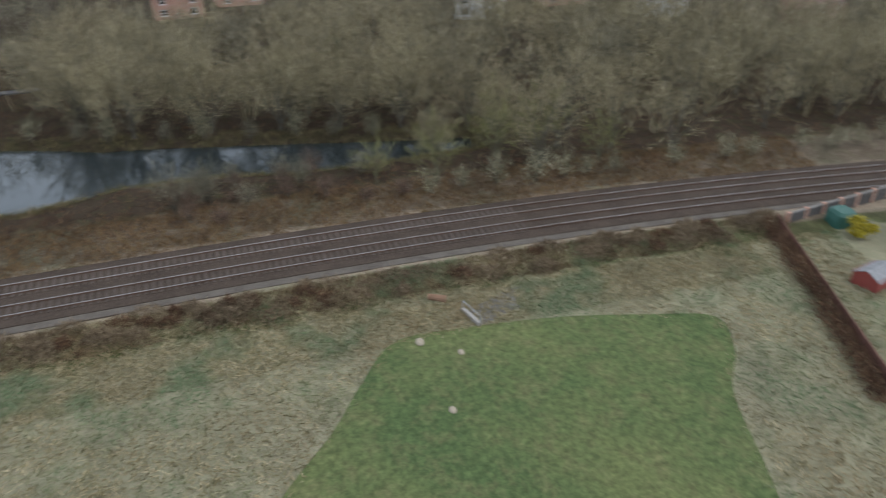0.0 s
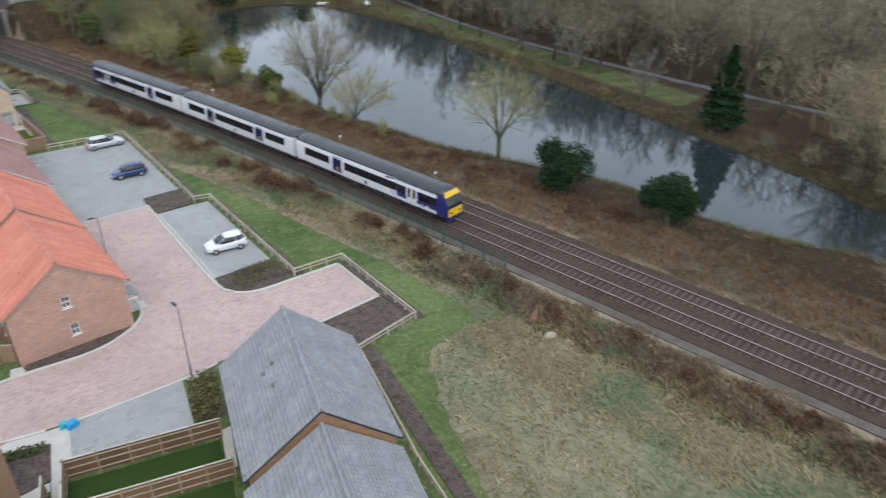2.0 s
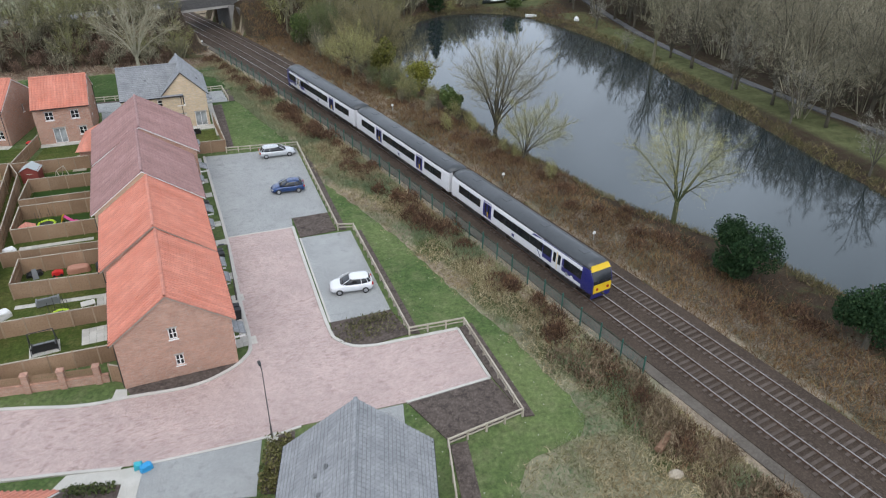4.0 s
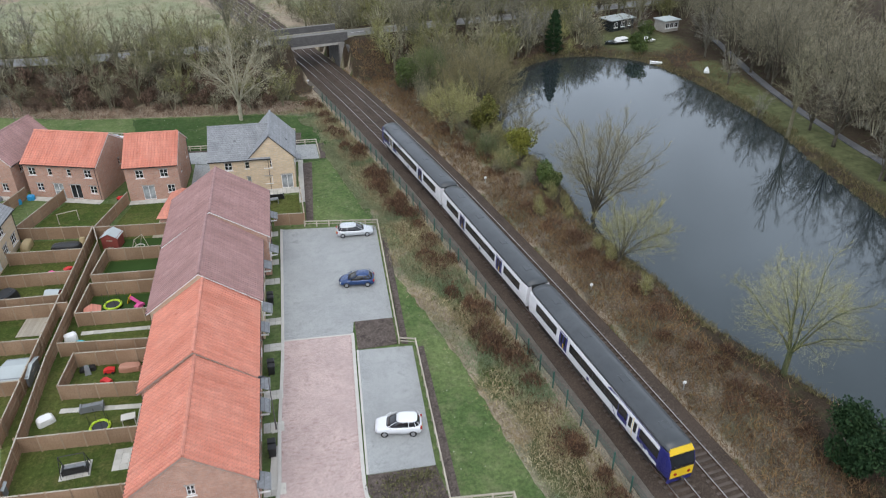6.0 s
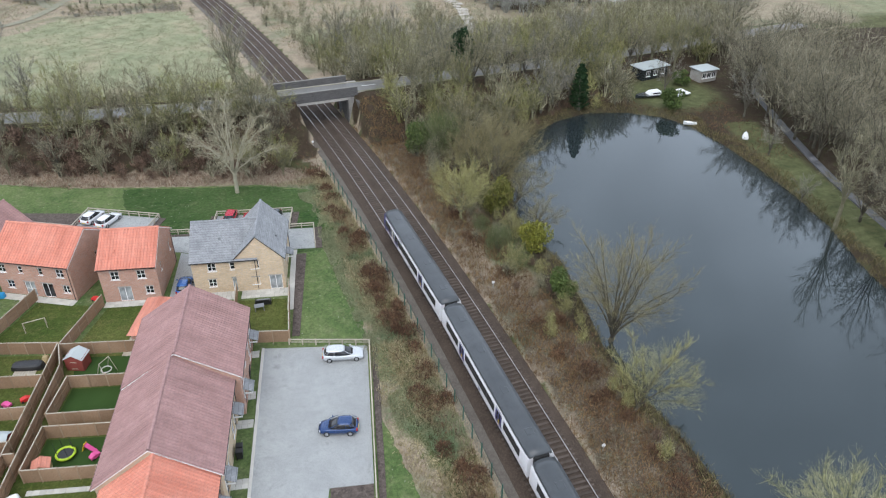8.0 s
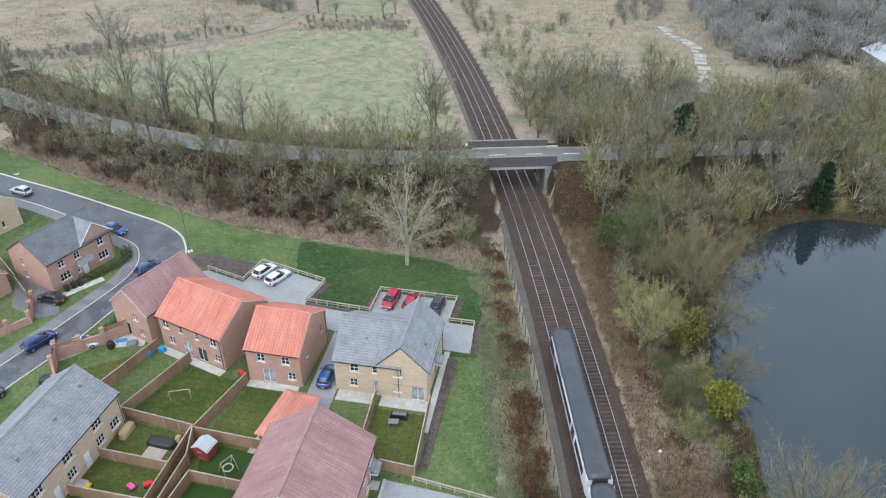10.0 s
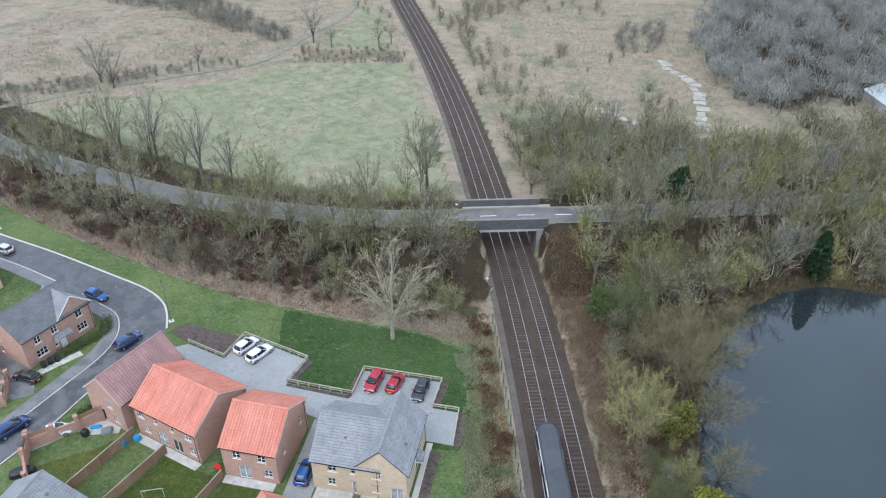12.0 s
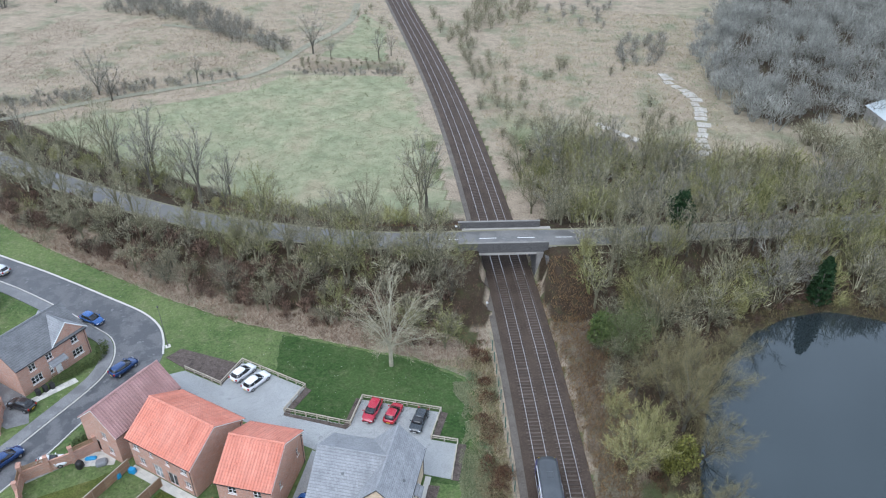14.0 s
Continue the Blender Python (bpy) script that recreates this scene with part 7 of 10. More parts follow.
def toy(x, y, kind, colour, label):
    t = thing("toy_slide" if kind == "slide" else "toy_car", pose(x, y, 0, 0, 0, random.uniform(0, 360)), label, "toy", "garden toys")
    if kind == "slide":
        s = Shape()
        s.loft([[(-0.22, -0.7, 0.05), (0.22, -0.7, 0.05), (0.22, -0.7, 0.1), (-0.22, -0.7, 0.1)], [(-0.22, 0.35, 0.75), (0.22, 0.35, 0.75), (0.22, 0.35, 0.8), (-0.22, 0.35, 0.8)]])
        part("chute", s, M[colour], t)
        s = Shape()
        s.loft([[(-0.28, 0.75, 0), (0.28, 0.75, 0), (0.28, 0.68, 0), (-0.28, 0.68, 0)], [(-0.2, 0.4, 0.95), (0.2, 0.4, 0.95), (0.2, 0.33, 0.95), (-0.2, 0.33, 0.95)]])
        part("ladder", s, M["toy_yellow" if colour == "pink" else "grey_plastic"], t)
    else:
        s = Shape()
        s.loft([[(-0.28, -0.5, 0.15), (0.28, -0.5, 0.15), (0.25, -0.5, 0.42), (-0.25, -0.5, 0.42)], [(-0.3, 0.1, 0.13), (0.3, 0.1, 0.13), (0.28, 0.1, 0.55), (-0.28, 0.1, 0.55)], [(-0.26, 0.5, 0.15), (0.26, 0.5, 0.15), (0.22, 0.5, 0.4), (-0.22, 0.5, 0.4)]])
        part("body", s, M[colour], t)
        for sx in (-0.28, 0.28):
            for sy in (-0.32, 0.32):
                w = Shape()
                w.tube((sx - 0.05, sy, 0.13), (sx + 0.05, sy, 0.13), 0.13, 0.13, 10)
                part("wheel", w, M["rubber"], t)


tagged(sheet("lawn", [(-46, 5), (-35.2, 3.7), (-26.0, 2.8), (-24.8, -3), (-25, -16), (-24.4, -23), (-23.5, -34), (-23.3, -39.8), (-34.2, -39.2), (-36.2, -32), (-45, -31)], 0.006, M["turf"]), "worn olive turf between garden fences", "lawn", kind="structure")
# lawns behind the terrace, a little brighter or darker than the common green
def garden_lawn(pts, mat, label):
    tagged(sheet("garden_lawn", pts, 0.02, M[mat]), label, "lawn", kind="structure")


garden_lawn([(-32.4, -2.5), (-26.2, -2.9), (-26.2, -8.1), (-33.0, -7.8)], "astro", "dark green artificial lawn")
garden_lawn([(-32.9, -9.9), (-26.2, -10.4), (-26.2, -15.5), (-33.2, -15.1)], "astro", "dark green garden lawn")
garden_lawn([(-34.0, -33.3), (-26.8, -33.8), (-26.8, -39.4), (-34.0, -39.1)], "turf", "olive green garden lawn")
garden_lawn([(-33.6, 2.9), (-26.2, 2.4), (-26.2, -2.1), (-32.4, -2.0)], "astro", "dark green garden lawn")
for y0 in (3.4, -1.6, -6.6):
    garden_lawn([(-43.2, y0 - 0.2), (-36.0, y0 - 0.6), (-36.2, y0 - 4.4), (-43.6, y0 - 4.2)], "turf", "patchy olive garden lawn")
garden_lawn([(-44.4, 6), (-36, 4.6), (-33.4, 13), (-41, 15)], "turf", "olive green garden lawn")
garden_lawn([(-34, 4.4), (-26.4, 3.6), (-26, 12), (-32, 12.4)], "turf", "olive green garden lawn")
garden_lawn([(-15.6, 3.2), (-9.5, 2.6), (-9.7, 11.0), (-15.7, 11.4)], "turf", "olive green garden lawn")
garden_lawn([(-24.0, -58.3), (-14.9, -60.95), (-15.8, -64.4), (-25.0, -61.5)], "astro", "dark green garden lawn")
garden_lawn([(-25.2, -62.1), (-15.8, -64.8), (-17.4, -69.4), (-26.9, -66.5)], "astro", "dark green garden lawn")
patio(-46.7, 17.0, -18.6, 18, 2)
patio(-32.5, 12.5, -2.5, 11, 2, label="timber-edged patio below a patio door")
patio(-15.5, 11.8, -1.5, 10, 3)
patio(-21.0, 12.0, -1.5, 8, 3)
patio(-25.2, -20.9, 90, 2, 2)
patio(-32.9, -16.9, -3, 12, 1, label="pale slab path across a garden")
patio(-32.4, -28.6, -6, 13, 1, label="pale slab path along a fence")
patio(-26.6, -36.6, 0, 4, 4)
patio(-25.4, -31.8, 0, 3, 5)
patio(-26.0, -8.0, 0, 2, 7)
patio(-43.8, -11.0, 86, 6, 3)
patio(-43.6, -5.8, 86, 3, 3)
patio(-66.2, 25.4, 55, 11, 2, label="pale slab path before a front door")
patio(-53.6, 16.4, 15, 8, 4, label="grey slab patio with garden clutter")
garden_lawn([(-56.5, 10.6), (-50.0, 15.2), (-47.8, 17.6), (-46.9, 17.0), (-50.0, 7.2), (-53, 6.0)], "turf", "strip of bright green garden lawn")
patio(-46.0, -17.0, 86, 4, 3)
# timber decks
for x, y, w_, d_ in ((-38.4, 0.3, 2.4, 2.2), (-27.2, 5.0, 1.6, 5.4), (-37.8, -14.5, 2.8, 3.2)):
    t = thing("timber_deck", pose(x, y, 0, 0, 0, -5), "pale timber garden deck", "deck", "garden decks")
    n = round(w_ / 0.15)
    for k in range(n):
        s = Shape()
        s.box(-w_ / 2 + k * w_ / n, -d_ / 2, 0.06, -w_ / 2 + (k + 1) * w_ / n - 0.012, d_ / 2, 0.1)
        part("board", s, M["pale_timber"], t)
    s = Shape()
    s.box(-w_ / 2, -d_ / 2 + 0.05, 0, w_ / 2, d_ / 2 - 0.05, 0.06)
    part("joist", s, M["timber"], t)
# front paths and strips of the terrace
for y0 in (-41.9, -34.9, -30.7, -23.6, -19.2, -11.4, -7.2, -0.3):
    patio(-14.4, y0, 0, 3, 2, label="pale slab path to a front door")
for y0 in (-37.6, -27.0, -15.3, -3.6):
    wheelie_bin(-13.6, y0, 90)
    wheelie_bin(-13.65, y0 + 0.75, 92)
shed(-32.6, 1.4, -12, 2.0, 1.7, 2.2, M["red_ply"], M["felt_roof"], "red-brown timber shed with a pale felt roof")
shed(-32.0, -14.2, 10, 1.5, 1.2, 1.5, M["tan_plastic"], M["orange_tile"], "small brown playhouse with a ridged roof")
shed(-36.8, -10.0, 80, 1.4, 1.3, 1.6, M["red_ply"], M["felt_roof"], "small shed with a grey roof")
shed(-37.0, -22.8, 88, 3.0, 2.6, 1.6, M["grey_plastic"], M["felt_roof"], "low pale grey garden store")
shed(-34.6, -37.6, 0, 0.9, 0.7, 1.5, M["grey_plastic"], M["felt_roof"], "small grey garden store")
covered(-43.0, 3.0, 85, 2.4, 1.0, 0.95, "tan storage chest against a fence", "tan_plastic", "storage_chest", "chest")
covered(-38.2, 2.0, -5, 3.6, 1.4, 0.7, "black covered hot tub on a deck")
covered(-42.2, -9.0, 60, 3.2, 1.8, 1.2, "black covered garden furniture on a patio")
covered(-42.6, -15.0, 0, 2.4, 1.0, 0.9, "grey slatted store by a back door", "grey_plastic", "storage_chest", "chest")
covered(-36.4, 2.6, 0, 0.7, 0.7, 1.0, "round grey water butt", "tan_plastic", "water_butt", "butt")
trampoline(-30.4, -12.4, 0.85, "lime", 0.4)
toy(-28.3, -12.0, "slide", "pink", "pink and yellow toy slide")
toy(-27.6, -13.0, "car", "pink", "pink toy car on a lawn")
frame_swing(-29.2, -0.4, 60, "white garden swing with a round nest seat", "pale_timber", 1.6, 1.9, "slab")
goal(-39.4, 9.0, 20)
toy(-31.0, -22.9, "slide", "toy_green", "bright green toy slide")
toy(-28.9, -23.6, "car", "toy_red", "red toy car by a fence")
toy(-28.9, -25.2, "car", "toy_red", "red toy car by a fence")
covered(-27.0, -23.6, -3, 2.2, 0.9, 0.7, "terracotta-brown garden bench box", "clay_plastic", "storage_chest", "chest")
covered(-24.9, -24.4, 3, 1.0, 0.8, 1.0, "dark heap of garden chairs")
bench_set(-29.5, -28.7, 185, "grey_plastic", "grey cushioned garden armchair")
garden_table(-26.0, -31.0, "slab")
frame_swing(-29.4, -36.0, 4, "black garden swing seat on a pale base", "black", 2.1, 1.9)
bench_set(-29.4, -36.0, 184, "black", "black garden swing seat")
patio(-30.6, -36.9, 4, 4, 3)
covered(-33.6, -17.6, 20, 1.3, 1.0, 0.8, "heap of white bags and furniture by a gate", "white", "rubbish_heap", "heap")
covered(-32.6, -18.4, 0, 0.9, 0.5, 0.4, "small turquoise plastic toy box", "turquoise", "toy_box", "box")
covered(-28.8, -19.4, 0, 2.2, 0.7, 0.25, "crumpled pale sheet on a lawn", "white", "ground_sheet", "sheet")
covered(-33.2, -29.6, 30, 1.5, 1.0, 0.7, "heap of white garden bags", "white", "rubbish_heap", "heap")
trampoline(-28.4, -31.2, 0.8, "lime", 0.15)
covered(-31.0, -22.9, 10, 1.5, 0.6, 0.5, "dark plastic planter beside toys", "black", "planter", "planter")
covered(-47.4, 15.9, 0, 0.9, 0.7, 0.8, "blue and black garden sacks", "toy_blue", "rubbish_bag", "bag")
covered(-50.6, 17.6, 30, 1.5, 1.2, 0.5, "grey sheeted garden furniture on a patio", "grey_plastic", "covered_furniture", "garden cover")
toy(-38.5, -4.2, "car", "pink", "pink toy on a lawn")
toy(-36.8, -3.6, "car", "toy_red", "red toy on a lawn")
toy(-43.0, -5.0, "car", "toy_yellow", "yellow toy by a fence")
covered(-33.5, 11.9, 0, 0.8, 0.8, 0.9, "round black kettle barbecue on a patio", "black", "barbecue", "barbecue")
toy(-33.8, 14.4, "car", "toy_red", "red toy car beside a house")
bench_set(-12.6, 10.3, 180, "black", "black garden chair on a patio")
garden_table(-13.0, 9.0, "grey_plastic")
covered(-46.0, 17.0, 0, 1.0, 0.7, 0.7, "dark blue covered bicycles", "toy_blue", "covered_bicycle", "garden cover")
covered(-52.4, 18.0, 20, 1.5, 0.6, 0.3, "light blue paddling pool leant on a wall", "toy_blue", "paddling_pool", "pool")
covered(-53.0, 16.6, 0, 0.9, 0.9, 1.0, "round black kettle barbecue on a patio", "black", "barbecue", "barbecue")
covered(-57.0, 9.6, 30, 3.0, 1.4, 0.8, "pile of dark rubbish sacks", "black", "rubbish_heap", "heap")
covered(-22.2, -53.2, 20, 0.9, 0.5, 0.5, "bright blue bags at the drive edge", "toy_blue", "rubbish_bag", "bag")
covered(-22.7, -52.9, 0, 0.6, 0.5, 0.55, "turquoise bag at the drive edge", "turquoise", "rubbish_bag", "bag")
for x, y in ((-66.3, 27.3), (-65.8, 28.2), (-65.2, 28.9)):
    wheelie_bin(x, y, 70)
wheelie_bin(-26.2, 14.6, 0)
wheelie_bin(-10.6, 16.0, 90)

# shrubs and clipped hedges
def hedge(pts, w, h, mat, label, n=900):
    line = smooth_line([(x, y, 0) for x, y in pts], 0.4)
    t = thing("hedge", Matrix.Translation(line[0]), label, "hedge", "hedges")
    c = np.array([list(line[int(k)]) for k in np.random.randint(len(line), size=n)]) - np.array(list(line[0]))
    c = c + np.random.uniform(-1, 1, (n, 3)) * [w / 2, w / 2, 0]
    c[:, 2] = h * np.random.uniform(0.05, 1, n) ** 0.6
    e1, e2 = np.random.normal(size=(n, 3)), np.random.normal(size=(n, 3))
    q = 0.13
    e1 *= q / np.linalg.norm(e1, axis=1, keepdims=True)
    e2 *= 0.6 * q / np.linalg.norm(e2, axis=1, keepdims=True)
    v = np.stack([c - e1, c - e2, c + e1, c + e2], 1).reshape(-1, 3)
    part("foliage", array_mesh("foliage", v, np.arange(4 * n).reshape(-1, 4), 4), mat, t)
    return t


M["hedge_leaf"] = island_mat("hedge_leaf", [(0.0, (0.035, 0.055, 0.015)), (0.6, (0.07, 0.095, 0.03)), (1.0, (0.12, 0.14, 0.05))], 0.7, 0.3)
M["shrub_leaf"] = island_mat("winter_shrub_leaf", [(0.0, (0.05, 0.045, 0.025)), (0.5, (0.1, 0.1, 0.045)), (1.0, (0.17, 0.15, 0.08))], 0.8, 0.2)
M["drive_leaf"] = island_mat("olive_shrub_leaf", [(0.0, (0.06, 0.06, 0.02)), (0.5, (0.14, 0.14, 0.05)), (1.0, (0.26, 0.23, 0.11))], 0.8, 0.2)
hedge([(-65.4, 30.2), (-63.2, 33.5), (-62.2, 36.4), (-63.4, 38.8)], 1.5, 0.9, M["hedge_leaf"], "clipped green corner hedge", 2200)
hedge([(-55.6, 19.8), (-54.0, 22.6), (-53.2, 25.0)], 1.6, 0.7, M["hedge_leaf"], "green shrubs beside the road", 1200)
hedge([(-27.0, -53.5), (-24.6, -54.2)], 0.9, 0.45, M["hedge_leaf"], "small green shrubs in a bed", 420)
hedge([(-13.15, -54.3), (-14.5, -58.3)], 1.9, 0.45, M["drive_leaf"], "low olive shrubs beside a drive", 1500)
hedge([(-5.4, -43.6), (-3.0, -43.8), (-1.0, -43.4)], 2.6, 0.6, M["shrub_leaf"], "low winter shrubs in a mulch bed", 420)
hedge([(-4.4, -42.4), (-1.0, -42.4)], 1.2, 0.6, M["shrub_leaf"], "low winter shrubs in a mulch bed", 260)

# ---- odds and ends ----
M["field_stone"] = surface("buff_field_stone", (0.34, 0.29, 0.22), (0.45, 0.39, 0.3), (0.22, 0.19, 0.14), 2.0, 9.0, 0.9, 0.4, 0.03)
M["log_wood"] = surface("wet_log_wood", (0.2, 0.12, 0.075), (0.28, 0.17, 0.11), (0.13, 0.08, 0.055), 2.0, 12.0, 0.9, 0.4, 0.03)


def stone(x, y, w, label, mat="field_stone", z=None):
    t = tagged(part("boulder", (lambda s: (s.loft([[(w * k * math.cos(a) * random.uniform(0.85, 1.1), 0.7 * w * k * math.sin(a), hh) for a in [q * 0.785 for q in range(8)]] for hh, k in ((-0.05, 1.0), (w * 0.3, 1.02), (w * 0.55, 0.6))]), s)[1])(Shape()), M[mat]), label, "boulder", "pale boulders in the field")
    t.location = (x, y, float(land(x, y)) if z is None else z)
    return t


for x, y, w_ in ((10.2, -106.0, 0.5), (8.3, -109.0, 0.35), (2.0, -106.9, 0.4), (-6.3, -104.9, 0.35)):
    stone(x, y, w_, "pale boulder lying in the grass")
stone(11.4, -67.4, 0.6, "flat pale stone slab by the drain")
lg = thing("log", pose(12.4, -64.8, 0.15, 0, 0, 25), "sawn brown log by the drain", "log")
s = Shape()
s.tube((-1.0, 0, 0.12), (1.0, 0.2, 0.2), 0.3, 0.24, 10)
part("bark", s, M["log_wood"], lg)
lg = thing("log", pose(15.8, -108.6, 0.2, 0, 0, 60), "sawn brown log by the drain", "log")
s = Shape()
s.tube((-0.8, 0, 0.12), (0.8, 0.2, 0.2), 0.35, 0.28, 10)
part("bark", s, M["log_wood"], lg)
cu = thing("culvert", pose(12.6, -110.9, -0.25, 0, 0, 20), "grey culvert head with a rail over muddy water", "culvert")
s = Shape()
s.box(-1.3, -0.15, 0, 1.3, 0.15, 0.6)
part("headwall", s, M["concrete"], cu)
for a, b in (((-1.3, 0, 0.6), (-1.3, 0, 1.3)), ((1.3, 0, 0.6), (1.3, 0, 1.3)), ((-1.3, 0, 1.3), (1.3, 0, 1.3))):
    s = Shape()
    s.tube(a, b, 0.05, 0.05, 6)
    part("handrail", s, M["steel"], cu)
tagged(sheet("water", [(11.5, -111.5), (13.5, -110.5), (16, -115), (18, -121), (16.6, -122.5), (14, -117)], 0.03, M["oldroad"]), "muddy ditch bed", "ditch", kind="structure")
# lineside markers
for x, d, y in ((0, 5.9, -21.0), (0, -5.2, 60.4), (0, 5.6, -38.0), (0, 6.4, 8.0)):
    p = by_track(y, d)
    mk = thing("marker_post", Matrix.Translation(p), "short white lineside marker post", "marker post", "lineside markers")
    s = Shape()
    s.tube((0, 0, 0), (0, 0, 0.8), 0.05, 0.05, 8)
    part("post", s, M["steel"], mk)
    s = Shape()
    s.tube((0, -0.03, 0.85), (0, 0.03, 0.85), 0.2, 0.2, 12)
    part("disc", s, M["white"], mk)
# boats and huts at the head of the pond


def boat(x, y, rot, L_, W_, mat, label, cabin=True, z=0.0, keel_up=False):
    b = thing("boat", pose(x, y, z, 180 if keel_up else 0, 0, rot), label, "boat", "boats at the pond")
    s = Shape()
    st = [(-L_ / 2, 0.75, 0.5), (-L_ * 0.2, 1.0, 0.55), (L_ * 0.2, 0.9, 0.6), (L_ * 0.42, 0.45, 0.7), (L_ / 2, 0.05, 0.8)]
    sg = -1 if keel_up else 1
    s.loft([[(-W_ / 2 * k, yy, h_), (-W_ / 2 * k * 0.7, yy, 0.12), (0, yy, 0), (W_ / 2 * k * 0.7, yy, 0.12), (W_ / 2 * k, yy, h_)] for yy, k, h_ in st])
    part("hull", s, mat, b)
    if cabin:
        s = Shape()
        s.loft([[(-W_ * 0.36, -L_ * 0.3, 0.5), (W_ * 0.36, -L_ * 0.3, 0.5), (W_ * 0.36, L_ * 0.12, 0.5), (-W_ * 0.36, L_ * 0.12, 0.5)], [(-W_ * 0.3, -L_ * 0.26, 1.25), (W_ * 0.3, -L_ * 0.26, 1.25), (W_ * 0.28, L_ * 0.04, 1.2), (-W_ * 0.28, L_ * 0.04, 1.2)]])
        part("cabin", s, M["white"], b)
        s = Shape()
        s.box(-W_ * 0.345, -L_ * 0.24, 0.75, W_ * 0.345, L_ * 0.0, 1.0)
        part("window", s, M["train_glass"], b)


boat(66.0, 74.0, 100, 7.5, 2.7, M["car_charcoal"], "dark-hulled cabin boat on the bank", True, 0.1)
boat(71.6, 73.4, 105, 6.4, 2.5, M["white"], "white cabin boat on the bank", True, 0.1)
boat(68.2, 59.2, 70, 2.6, 1.0, M["white"], "small white dinghy at the water's edge", False, -0.6)
boat(75.0, 50.2, 150, 3.2, 1.2, M["white"], "upturned white dinghy on the grass", False, 0.75, True)
for x, y, rot, w_, d_, lab in ((71.0, 87.0, 20, 7.5, 4.0, "dark lakeside hut with white window frames"), (82.0, 82.5, 15, 4.5, 3.5, "small white-framed cabin beside the pond")):
    hu = thing("hut", pose(x, y, float(land(x, y)), 0, 0, rot), lab, "hut", "lakeside huts")
    s = Shape()
    s.box(-w_ / 2, -d_ / 2, 0, w_ / 2, d_ / 2, 2.6)
    part("wall", s, M["concrete"] if w_ < 5 else M["car_charcoal"], hu)
    s = Shape()
    s.box(-w_ / 2 - 0.3, -d_ / 2 - 0.4, 2.6, w_ / 2 + 0.3, d_ / 2 + 0.3, 2.78)
    part("roof", s, M["felt_roof"], hu, "pale flat roof")
    for u in (-w_ * 0.3, 0, w_ * 0.3):
        wo = window_part(hu, Matrix.Translation((u, -d_ / 2 - 0.15, 0.9)), 1.1, 1.2, 2, 1)
bn = thing("barn", pose(86, 149, 0, 0, 0, 10), "pale grey-roofed barn beside the woods", "barn")
s = Shape()
s.box(-4, -8, 0, 4, 8, 3.6)
part("wall", s, M["concrete"], bn)
s = Shape()
s.add([(-4.4, -8.4, 3.5), (4.4, -8.4, 3.5), (4.4, 8.4, 3.5), (-4.4, 8.4, 3.5), (0, -8.4, 5.2), (0, 8.4, 5.2)], [(0, 1, 4), (1, 2, 5, 4), (2, 3, 5), (3, 0, 4, 5)])
part("roof", s, M["felt_roof"], bn)
# gardens beyond the rough field
garden_lawn([(21.5, -147.5), (8, -143.2), (-3, -140.3), (-6, -150), (6, -158), (20, -160)], "lawn", "bright green lawn beyond a red fence")
M["old_red"] = surface("faded_red_stain", (0.13, 0.06, 0.045), (0.2, 0.1, 0.075), (0.09, 0.06, 0.045), 0.5, 8.0, 0.88, 0.3, 0.01)
tf = thing("garden_fence", pose(22.0, -146.0, 0, 0, 0, 0), "dark red stained fence along the rough field", "fence")
for k in range(15):
    a = Vector((22.0 - 26.0 * k / 15, -146.0 + 7.2 * k / 15, 0)) - Vector((22, -146, 0))
    b = Vector((22.0 - 26.0 * (k + 0.97) / 15, -146.0 + 7.2 * (k + 0.97) / 15, 0)) - Vector((22, -146, 0))
    s = Shape()
    s.loft([[(a.x, a.y, 0), (a.x + 0.04, a.y + 0.1, 0), (a.x + 0.04, a.y + 0.1, 1.5), (a.x, a.y, 1.5)], [(b.x, b.y, 0), (b.x + 0.04, b.y + 0.1, 0), (b.x + 0.04, b.y + 0.1, 1.5), (b.x, b.y, 1.5)]])
    part("panel", s, M["old_red"], tf)
M["yellow_leaf"] = island_mat("yellow_leaf", [(0.0, (0.2, 0.17, 0.01)), (0.6, (0.42, 0.34, 0.02)), (1.0, (0.55, 0.46, 0.06))], 0.7, 0.3)
gw = thing("garden_wall", pose(21.6, -147.0, 0, 0, 0, 13.5), "dark brick garden wall with piers", "wall")
s = Shape()
s.box(-0.11, -16, -0.1, 0.11, 0, 1.5)
part("wall", s, M["dark_brick"], gw)
s = Shape()
s.box(-0.16, -16, 1.5, 0.16, 0, 1.56)
part("coping", s, M["stone_cap"], gw)
for k in range(7):
    s = Shape()
    s.box(-0.2, -2.6 * k - 0.2, -0.1, 0.2, -2.6 * k + 0.2, 1.66)
    part("pier", s, M["red_brick"], gw)
parked((12.6, -154.0), (9.2, -152.0), "white", "suv", "white car parked behind the gardens", L=4.2)
shed(9.6, -147.6, 20, 2.4, 3.2, 2.4, M["red_ply"], M["slate_tile"], "dark red shed with a grey felt roof")
covered(20.5, -152.5, 0, 2.6, 2.6, 2.0, "green oil tank with a pale lid", "green_steel", "oil_tank", "tank")
house(13.5, -160.5, 10, 9, 7, 4.6, 7.2, M["white"], M["darkslate"], {"N": [(-2, 0.9, 1.2, 1.2, "win"), (2, 0.9, 1.2, 1.2, "win")]}, "white rendered house beyond the field", group="distant houses")

